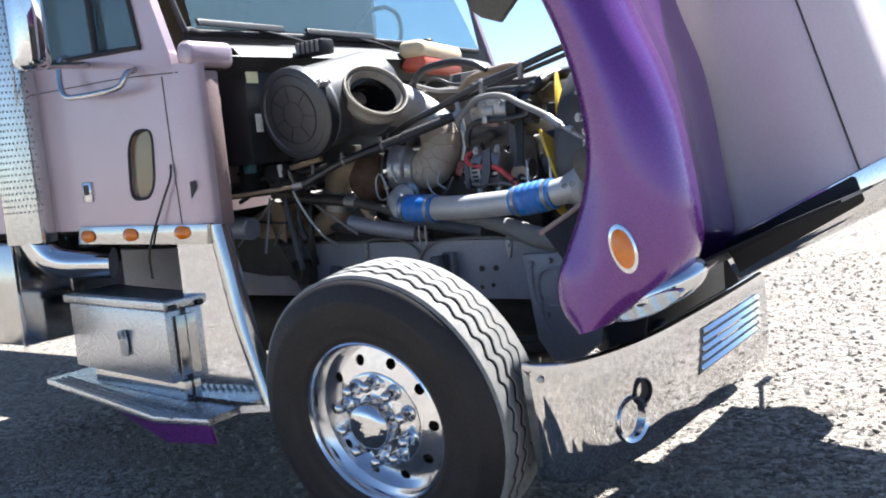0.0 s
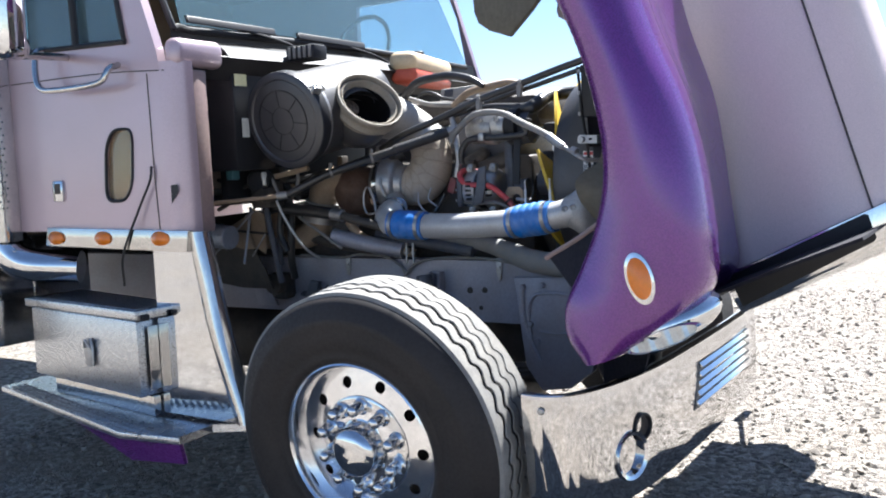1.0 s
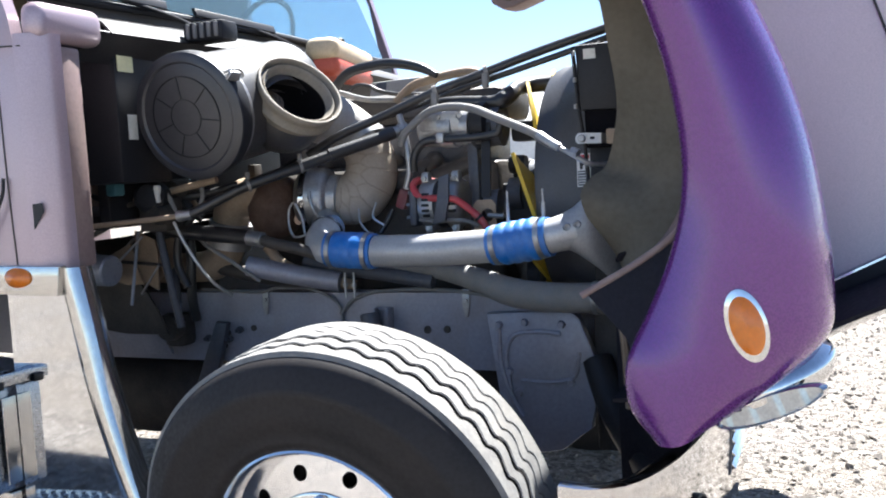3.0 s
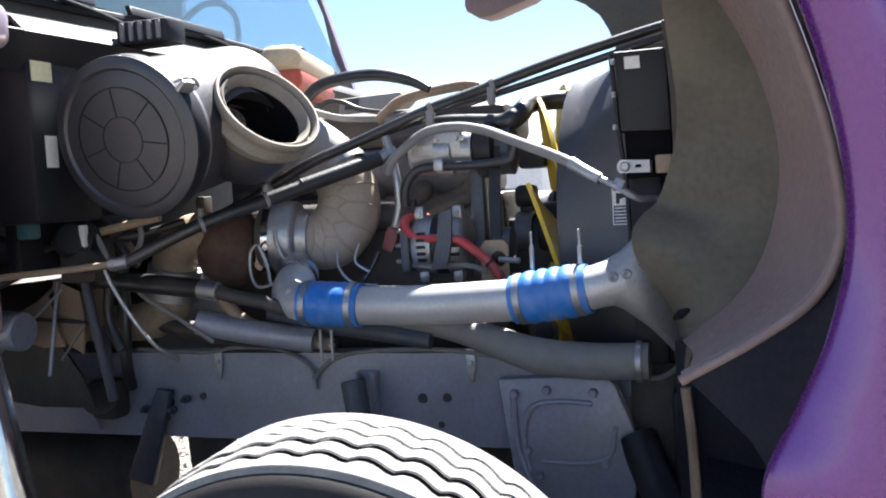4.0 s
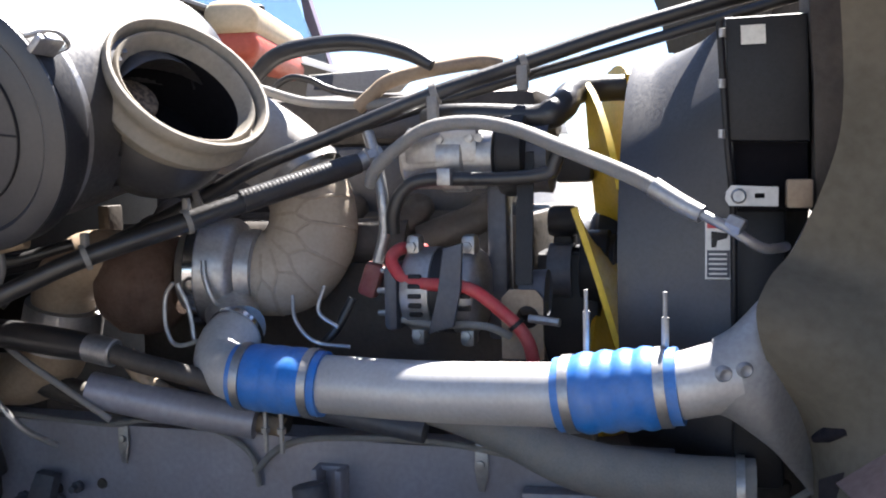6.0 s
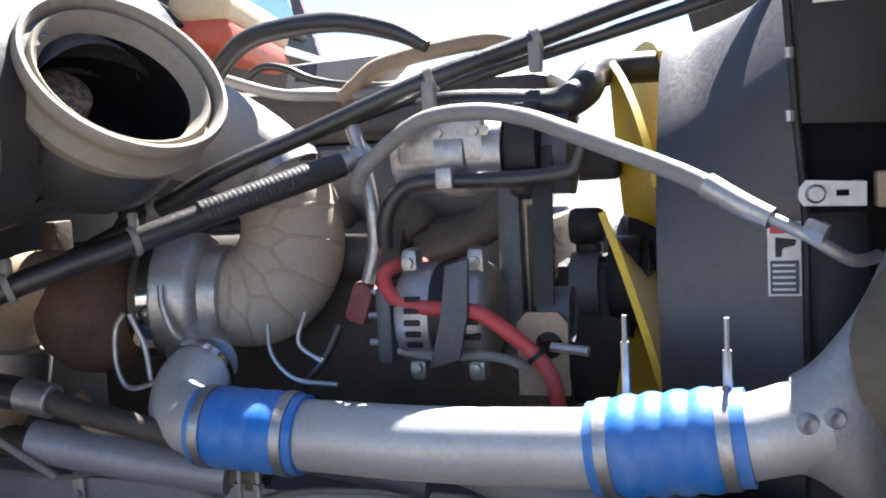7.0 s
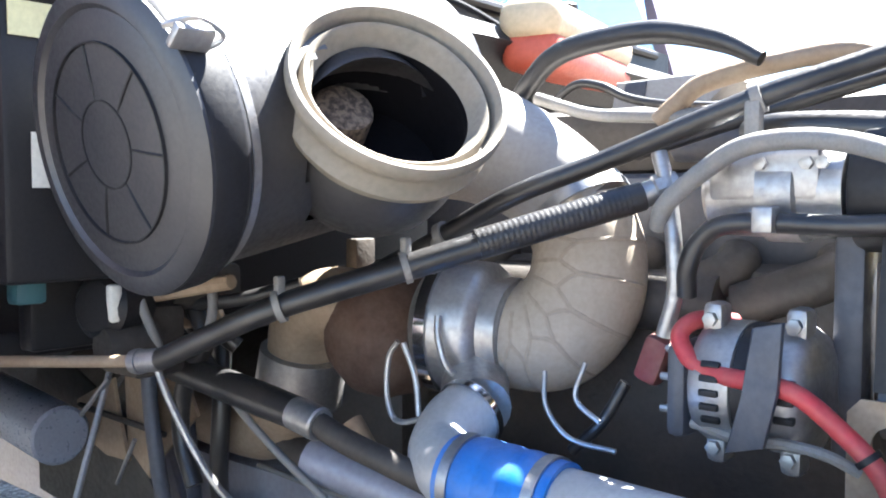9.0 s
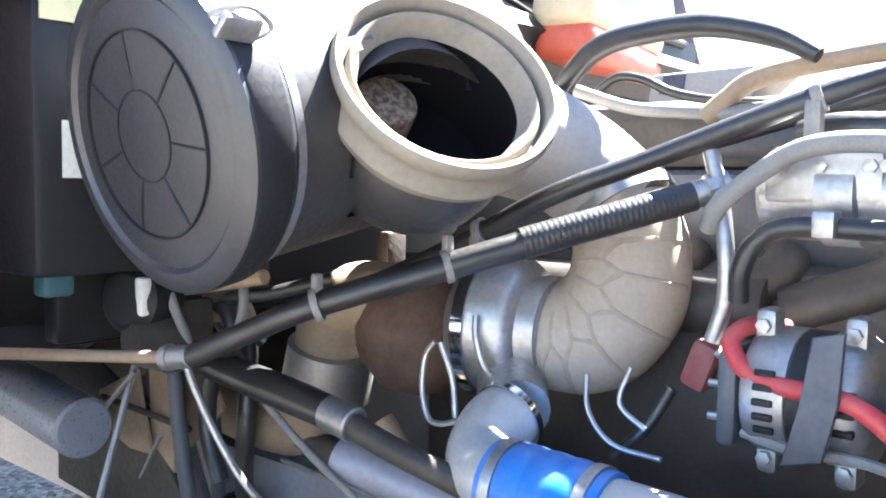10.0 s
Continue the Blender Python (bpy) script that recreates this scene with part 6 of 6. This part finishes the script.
    plate(bm, [(-0.584, 1.496, 1.80), (-0.532, 1.496, 1.797), (-0.526, 1.496, 1.838), (-0.574, 1.496, 1.836)], (0, 0.004, 0), 0.001)
    part("cover_pad", bm, BLUEGREY, rc, "dark blue pad")


firewall()


# ---- cab
def cab():
    y = 0.0
    win = [(-2.02, y, 2.03), (-1.155, y, 2.0), (-1.14, y, 2.02), (-1.21, y, 2.4), (-1.28, y, 2.58), (-2.02, y, 2.58)]
    cx, cz = -1.222, 1.51
    peep = [(cx + 0.082 * math.copysign(abs(math.cos(a)) ** 0.6, math.cos(a)) + 0.03 * math.sin(a), y, cz + 0.145 * math.copysign(abs(math.sin(a)) ** 0.6, math.sin(a))) for a in [k * math.tau / 36 for k in range(36)]]
    bm = B()
    holed(bm, [[(-3.2, y, 1.25), (-0.945, y, 1.235), (-0.945, y, 1.86), (-0.96, y, 1.95), (-1.03, y, 2.15), (-1.24, y, 2.75), (-3.2, y, 2.75)], win, peep], (0, 0.04, 0))
    c = part("cab", bm, LILAC, truck, "lilac cab side with door and narrow window")
    bm = B()
    holed(bm, [[(-3.2, 2.72, 1.25), (-1.04, 2.72, 1.25), (-1.04, 2.72, 1.92), (-1.3, 2.72, 2.75), (-3.2, 2.72, 2.75)], [(x, 2.72, z) for x, _, z in win]], (0, 0.04, 0))
    part("cab_side", bm, LILAC, c)
    bm = B()
    box(bm, (-2.25, 1.38, 2.78), (1.95, 2.76, 0.08), 0.03)
    part("cab_roof", bm, LILAC, c)
    bm = B()
    box(bm, (-3.22, 1.38, 2.0), (0.05, 2.7, 1.5), 0.01)
    part("cab_back", bm, TAN, c)
    bm = B()
    box(bm, (-2.2, 1.38, 1.34), (2.0, 2.66, 0.05), 0.01)
    part("cab_floor", bm, BLACK, c)
    bm = B()
    box(bm, (-1.25, 1.38, 1.9), (0.3, 2.5, 0.2), 0.06)
    part("dashboard", bm, BLUEGREY, c)
    bm = B()
    box(bm, (-1.25, 0.05, 1.5), (0.5, 0.012, 0.4), 0.005)
    part("door_trim", bm, TAN, c)
    bm = B()
    tube(bm, [(-1.45 + 0.1 * math.cos(a), 2.0 + 0.24 * math.sin(a), 2.15 + 0.2 * math.cos(a)) for a in [k * math.tau / 12 for k in range(13)]], 0.014, 8, 4)
    tube(bm, [(-1.45, 1.78, 2.15), (-1.43, 2.0, 2.13), (-1.45, 2.22, 2.15)], 0.012, 6)
    part("steering_wheel", bm, BLACK, c, "black steering wheel behind the glass")
    # rounded corner and cowl
    bm = B()
    rows = []
    for k in range(9):
        a = math.radians(k * 11.25)
        rows.append([(-0.945 + 0.085 * math.sin(a), y + 0.085 - 0.085 * math.cos(a), z) for z in (1.235, 1.4, 1.6, 1.80, 1.86, 1.9)])
    sheet(bm, rows)
    part("cab_corner", bm, LILAC, c, thick=0.004, sharp=60)
    bm = B()
    box(bm, (-0.885, 0.125, 1.55), (0.03, 0.09, 0.64), 0.01)
    part("door_post", bm, MAUVE, c)
    bm = B()
    box(bm, (-0.90, 0.14, 1.935), (0.08, 0.26, 0.11), 0.035, None, 4)
    part("cowl_corner", bm, LILAC, c, "rounded lilac cowl corner", sharp=60)
    bm = B()
    sheet(bm, [[(-0.86, 0.3, 1.93), (-0.84, 1.38, 1.95), (-0.86, 2.4, 1.93)], [(-0.90, 0.3, 1.97), (-0.88, 1.38, 1.99), (-0.90, 2.4, 1.97)], [(-1.05, 0.3, 2.02), (-1.05, 1.38, 2.05), (-1.05, 2.4, 2.02)]])
    part("cowl", bm, BLACK, c, "dark cowl under the windscreen", thick=0.01)
    bm = B()
    sheet(bm, [[(-1.05, 0.16, z), (-1.03, 0.8, z + 0.01), (-1.02, 1.38, z + 0.01), (-1.04, 2.6, z)] for z in (1.86, 1.97, 2.075)])
    sheet(bm, [[(-0.95, 0.2, 1.85), (-0.93, 1.38, 1.86), (-0.95, 2.55, 1.85)], [(-0.87, 0.25, 1.935), (-0.85, 1.38, 1.955), (-0.87, 2.45, 1.935)]])
    part("cowl_panel", bm, BLACK, c, "dark panel below the windscreen", thick=0.006)
    # windscreen and frame
    bm = B()
    sheet(bm, [[(-1.05, 0.22, 2.06), (-1.03, 0.8, 2.08), (-1.02, 1.38, 2.08), (-1.05, 2.55, 2.06)], [(-1.3, 0.3, 2.75), (-1.28, 0.8, 2.77), (-1.27, 1.38, 2.77), (-1.3, 2.45, 2.75)]])
    part("windscreen", bm, GLASS, c, "tinted windscreen", thick=0.004)
    bm = B()
    tube(bm, [(-1.28, 0.17, 2.7), (-1.05, 0.15, 2.12), (-1.03, 0.2, 2.06), (-1.02, 0.4, 2.055), (-1.0, 1.38, 2.07), (-1.03, 2.5, 2.06)], 0.014, 8)
    part("windscreen_seal", bm, BLACK, c)
    for s in (0.62, 1.3):
        bm = B()
        tube(bm, [(-0.93, s + 0.25, 2.0), (-0.97, s + 0.1, 2.05), (-1.02, s - 0.25, 2.10)], 0.008, 8)
        plate(bm, [(-1.0, s - 0.42, 2.075), (-1.0, s + 0.1, 2.075), (-1.01, s + 0.1, 2.105), (-1.01, s - 0.42, 2.105)], (0.02, 0, 0), 0.004)
        part("wiper", bm, BLACK, c, "black wiper arm and blade")
    # door window
    bm = B()
    plate(bm, [(x, y + 0.018, z) for x, _, z in win], (0, 0.004, 0))
    part("door_window", bm, GLASS, c, "dark tinted door window")
    bm = B()
    tube(bm, [(-2.0, y - 0.004, 2.025), (-1.2, y - 0.004, 1.998), (-1.145, y - 0.004, 2.0), (-1.14, y - 0.004, 2.03), (-1.21, y - 0.004, 2.4), (-1.28, y - 0.004, 2.6)], 0.011, 8, 4)
    tube(bm, [(-1.43, y - 0.004, 2.01), (-1.44, y - 0.004, 2.3), (-1.45, y - 0.004, 2.6)], 0.016, 8, 4)
    part("window_seal", bm, BLACK, c)
    # peep window
    bm = B()
    plate(bm, [(x, y + 0.012, z) for x, _, z in peep], (0, 0.004, 0))
    part("peep_window", bm, CLEAR, c, "small tall tinted window low in the door")
    bm = B()
    tube(bm, peep + [peep[0]], 0.007, 6, 2)
    part("peep_seal", bm, BLACK, c)
    # door gaps
    bm = B()
    tube(bm, [(-1.02, y - 0.001, 1.86), (-1.015, y - 0.001, 1.5), (-1.005, y - 0.001, 1.25)], 0.0025, 6)
    tube(bm, [(-0.94, y + 0.001, 1.86), (-0.94, y + 0.001, 1.5), (-0.94, y + 0.001, 1.24)], 0.0025, 6)
    tube(bm, [(-1.9, y - 0.001, 1.89), (-1.3, y - 0.001, 1.885), (-0.92, y - 0.001, 1.865)], 0.0025, 6)
    part("door_gap", bm, CAST, c)
    # latch
    bm = B()
    box(bm, (-1.62, y - 0.006, 1.415), (0.065, 0.014, 0.09), 0.006)
    part("door_latch", bm, CHROME, c, "chrome paddle latch")
    bm = B()
    box(bm, (-1.615, y - 0.014, 1.425), (0.035, 0.008, 0.045), 0.004)
    part("latch_cup", bm, CAST, c)
    # torn black patch
    bm = B()
    plate(bm, [(-0.945, y - 0.002, 1.42), (-0.89, y - 0.002, 1.425), (-0.885, y - 0.002, 1.40), (-0.91, y - 0.002, 1.37), (-0.925, y - 0.002, 1.35), (-0.94, y - 0.002, 1.37)], (0, 0.001, 0))
    part("torn_patch", bm, BLACK, c, "torn black patch")
    # grab handle
    bm = B()
    tube(bm, [(-1.64, y, 2.02), (-1.635, y - 0.05, 2.0), (-1.62, y - 0.07, 1.9), (-1.58, y - 0.08, 1.845), (-1.5, y - 0.08, 1.83), (-1.28, y - 0.08, 1.83), (-1.2, y - 0.07, 1.845), (-1.18, y - 0.05, 1.89), (-1.18, y, 1.91)], 0.013, 12)
    part("grab_handle", bm, STAINLESS, c, "bent stainless grab handle")
    # sill strip and marker lamps
    bm = B()
    plate(bm, [(-1.72, y - 0.02, 1.18), (-0.845, y - 0.02, 1.162), (-0.83, y - 0.02, 1.245), (-1.70, y - 0.02, 1.26)], (0, 0.03, 0), 0.004)
    s = part("sill_strip", bm, STAINLESS, c, "stainless sill strip with amber lamps")
    for x in (-1.64, -1.33, -0.985):
        bm = B()
        rings = [[(x + 0.045 * q * math.cos(a), y - 0.02 - h, 1.215 + 0.026 * q * math.sin(a)) for a in [j * math.tau / 28 for j in range(29)]] for q, h in ((1.1, 0), (1.1, 0.006), (0.95, 0.01), (0.6, 0.018), (0.001, 0.022))]
        sheet(bm, rings)
        part("marker_lamp", bm, AMBER, s, "amber oval marker lamp")
    # hanging black wire
    bm = B()
    tube(bm, [(-1.02, y - 0.01, 1.5), (-1.03, y - 0.015, 1.44), (-1.1, y - 0.02, 1.33), (-1.2, y - 0.03, 1.15), (-1.22, y - 0.02, 1.02)], 0.005, 8)
    part("loose_wire", bm, BLACK, c, "loose black wire hanging down the door")
    # mirror
    bm = B()
    box(bm, (-1.30, -0.39, 2.25), (0.11, 0.14, 0.68), 0.045, None, 4)
    m = part("mirror", bm, CHROME, truck, "tall chrome door mirror")
    bm = B()
    tube(bm, [(-1.30, -0.37, 1.93), (-1.4, -0.2, 1.95), (-1.5, 0.0, 1.97)], 0.016, 10)
    part("mirror_arm", bm, STAINLESS, m)


cab()


def sleeper():
    # out of view: sized to shade the ground behind the cab
    bm = B()
    box(bm, (-3.42, 1.38, 2.05), (0.4, 2.76, 1.9), 0.05)
    part("sleeper", bm, LILAC, truck, "unseen lilac sleeper box, sized for its ground shadow")
    # unseen plate, added to bound the lit strip of gravel
    bm = B()
    box(bm, (-6.6, 2.05, 1.08), (6.2, 1.42, 0.06), 0.01)
    part("shadow_plate", bm, CAST, truck, "unseen plate added over the frame to shade the ground")


sleeper()


def dark_filler():
    # added dark cylinder that stands for the darkness beneath the far flank
    bm = B()
    lathe(bm, [(0, 0), (0.27, 0.0), (0.3, 0.02), (0.3, 1.9), (0.27, 1.92), (0, 1.92)], (-1.3, 2.35, 0.68), (-1, 0, 0), 32)
    part("filler_cylinder", bm, CAST, truck, "dark cylinder added to fill the far flank with darkness")


dark_filler()


def stack():
    """Perforated exhaust shield behind the door."""
    x, y = -2.02, -0.05
    bm = B()
    lathe(bm, [(0.12, 1.2), (0.12, 3.2)], (x, y, 0), (0, 0, 1), 40)
    s = part("exhaust_shield", bm, STAINLESS, truck, "chrome exhaust stack with a perforated shield", thick=0.003)
    bm = B()
    for i in range(42):
        for k in range(20):
            a = math.radians(190 + k * 8.5 + (i % 2) * 4.25)
            c = Vector((x + 0.1225 * math.cos(a), y + 0.1225 * math.sin(a), 1.35 + i * 0.029))
            n = Vector((math.cos(a), math.sin(a), 0))
            u = Vector((-n.y, n.x, 0))
            vs = [bm.verts.new(c + u * dx + Vector((0, 0, dz))) for dx, dz in ((-0.0045, 0), (0, -0.006), (0.0045, 0), (0, 0.006))]
            bm.faces.new(vs)
    o = part("perforation", bm, BLUEGREY, s)
    o["kind"] = "stuff"
    bm = B()
    tube(bm, [(x, y, 1.3), (x + 0.02, y, 1.2), (x + 0.1, y + 0.05, 1.1), (x + 0.3, y + 0.2, 1.07)], 0.075, 20)
    part("elbow", bm, CHROME, s)


stack()


def steps():
    # tool box
    bm = B()
    z0, z1 = 0.575, 0.888
    plan = [(-1.10, -0.075), (-1.98, 0.06), (-1.98, 0.34), (-1.10, 0.14)]
    plate(bm, [(x, y, z0) for x, y in plan], (0, 0, z1 - z0), 0.008)
    b = part("tool_box", bm, BOX_ALU, truck, "polished aluminium tool box with a tread plate lid")
    bm = B()
    plate(bm, [(x + (0.02 if x > -1.5 else -0.02), y + (-0.018 if k < 2 else 0.01), z1 + 0.004) for k, (x, y) in enumerate(plan)], (0, 0, 0.04), 0.006)
    lid = part("lid", bm, BOX_ALU, b, "flanged box lid")
    bm = B()
    plate(bm, [(x + (-0.005 if x > -1.5 else 0.005), y + (0.004 if k < 2 else -0.008), z1 + 0.0442) for k, (x, y) in enumerate(plan)], (0, 0, 0.002))
    part("tread_plate", bm, TREADPLATE, lid, "blue-grey tread plate inlay")
    bm = B()
    plate(bm, [(-1.09, -0.03, 0.60), (-1.09, 0.11, 0.60), (-1.09, 0.11, 0.86), (-1.09, -0.03, 0.86)], (0.006, 0, 0), 0.002)
    part("side_panel", bm, STAINLESS, b)
    for zz, yy in ((0.9, -0.05), (0.9, 0.1)):
        bm = B()
        box(bm, (-1.075, yy, zz), (0.02, 0.035, 0.025), 0.004)
        part("lid_catch", bm, BLACK, b, "black lid catch")
    bm = B()
    plate(bm, [(-1.09, -0.02, 0.486), (-1.9, 0.1, 0.486), (-1.9, 0.3, 0.486), (-1.09, 0.13, 0.486)], (0, 0, 0.086), 0.004)
    part("plinth", bm, STAINLESS, b)
    bm = B()
    plate(bm, [(-1.435, -0.029, 0.67), (-1.49, -0.021, 0.67), (-1.495, -0.02, 0.74), (-1.47, -0.023, 0.79), (-1.445, -0.027, 0.79), (-1.43, -0.03, 0.74)], (-0.004, -0.012, 0), 0.004)
    tube(bm, [(-1.48, -0.04, 0.75), (-1.463, -0.052, 0.785), (-1.447, -0.045, 0.75)], 0.006, 6)
    part("lock", bm, DULL_ALU, b, "paddle lock with a ring")
    # step
    bm = B()
    plate(bm, [(-2.29, 0.07, 0.455), (-1.4, -0.145, 0.455), (-1.06, -0.225, 0.455), (-0.77, -0.185, 0.455), (-0.79, 0.0, 0.455), (-0.66, 0.06, 0.455), (-0.66, 0.4, 0.455), (-2.29, 0.4, 0.455)], (0, 0, 0.03), 0.006)
    s = part("step", bm, BOX_ALU, truck, "polished step board with punched grip holes")
    bm = B()
    for row in range(3):
        for k in range(36):
            x = -2.2 + k * 0.036
            yy = 0.075 - 0.24 * (x + 2.2) + 0.03 * row
            lathe(bm, [(0.008, 0), (0.0085, 0.003), (0.005, 0.004), (0, 0.001)], (x, yy, 0.485), (0, 0, 1), 8)
    for row in range(7):
        for k in range(6):
            lathe(bm, [(0.008, 0), (0.0085, 0.003), (0.005, 0.004), (0, 0.001)], (-1.05 + k * 0.07 + (row % 2) * 0.035, 0.05 + row * 0.045, 0.485), (0, 0, 1), 8)
    o = part("grip_hole", bm, DULL_ALU, s)
    o["kind"] = "stuff"
    bm = B()
    plate(bm, [(-1.55, -0.09, 0.455), (-1.06, -0.205, 0.455), (-0.79, -0.17, 0.455), (-0.79, -0.15, 0.37), (-1.05, -0.18, 0.36), (-1.5, -0.085, 0.43)], (0, 0.02, 0), 0.003)
    part("skirt", bm, PURPLE, s, "purple painted skirt")
    # curved stainless splash guard edge and mirror panel
    bm = B()
    line = smooth_row([(-0.84, 0.0, 1.24), (-0.81, 0.0, 1.1), (-0.77, 0.0, 0.9), (-0.71, 0.0, 0.7), (-0.64, 0.0, 0.5)], 6)
    sheet(bm, [[p + Vector((dx, dy, 0)) for p in line] for dx, dy in ((-0.02, 0.004), (0.0, -0.006), (0.03, -0.006), (0.05, 0.02), (0.052, 0.06))])
    part("splash_edge", bm, STAINLESS, truck, "curved stainless wheel arch edge", thick=0.004, sharp=60)
    bm = B()
    sheet(bm, [[Vector((-1.08, 0.02, p.z)) for p in line], [p + Vector((-0.02, 0.01, 0)) for p in line]])
    part("skirt_panel", bm, CHROME, truck, "mirror-bright stainless lower cab panel", thick=0.003)
    # tank behind the step
    bm = B()
    box(bm, (-2.75, 0.2, 0.95), (1.24, 0.6, 0.5), 0.012)
    t = part("battery_box", bm, STAINLESS, truck, "polished stainless box behind the step")
    for yy in (-0.105, 0.19):
        bm = B()
        box(bm, (-2.128, yy, 0.95), (0.008, 0.02, 0.5), 0.002)
        part("edge_strip", bm, ALU, t)


steps()


# ---------------------------------------------------------------- far things
def far_things():
    b = thing("far_building", (-9, 26, 0), "low white building with a grey roof across the yard", "building")
    bm = B()
    box(bm, (-9, 26, 1.4), (9, 5, 2.8), 0.02)
    part("wall", bm, TRAILER, b)
    bm = B()
    plate(bm, [(-13.8, 23.2, 2.7), (-13.8, 26, 4.0), (-13.8, 28.8, 2.7)], (9.6, 0, 0), 0.02)
    part("roof", bm, ROOFGREY, b, "grey pitched roof")
    t = thing("tree", (2.5, 34, 0), "bare leafless tree far across the yard", "tree")
    rng = random.Random(3)
    bm = B()
    tube(bm, [(2.5, 34, 0), (2.55, 34, 1.6), (2.45, 34, 3.2)], [0.2, 0.15, 0.1], 10)
    trunk = part("trunk", bm, BARK, t)
    bm = B()
    for k in range(46):
        a, h = rng.uniform(0, 6.3), rng.uniform(1.5, 3.2)
        r, up = rng.uniform(0.6, 1.6), rng.uniform(0.6, 2.2)
        p = Vector((2.5, 34, h))
        q = p + Vector((math.cos(a) * r, math.sin(a) * r, up))
        tube(bm, [p, p.lerp(q, 0.5) + Vector((0, 0, 0.1)), q], [0.05, 0.03, 0.01], 5, 3)
        for j in range(4):
            s = p.lerp(q, rng.uniform(0.4, 1))
            e = s + Vector((rng.uniform(-0.5, 0.5), rng.uniform(-0.5, 0.5), rng.uniform(0.2, 0.7)))
            tube(bm, [s, s.lerp(e, 0.5), e], [0.02, 0.012, 0.005], 4, 2)
    part("branches", bm, BARK, t)


far_things()
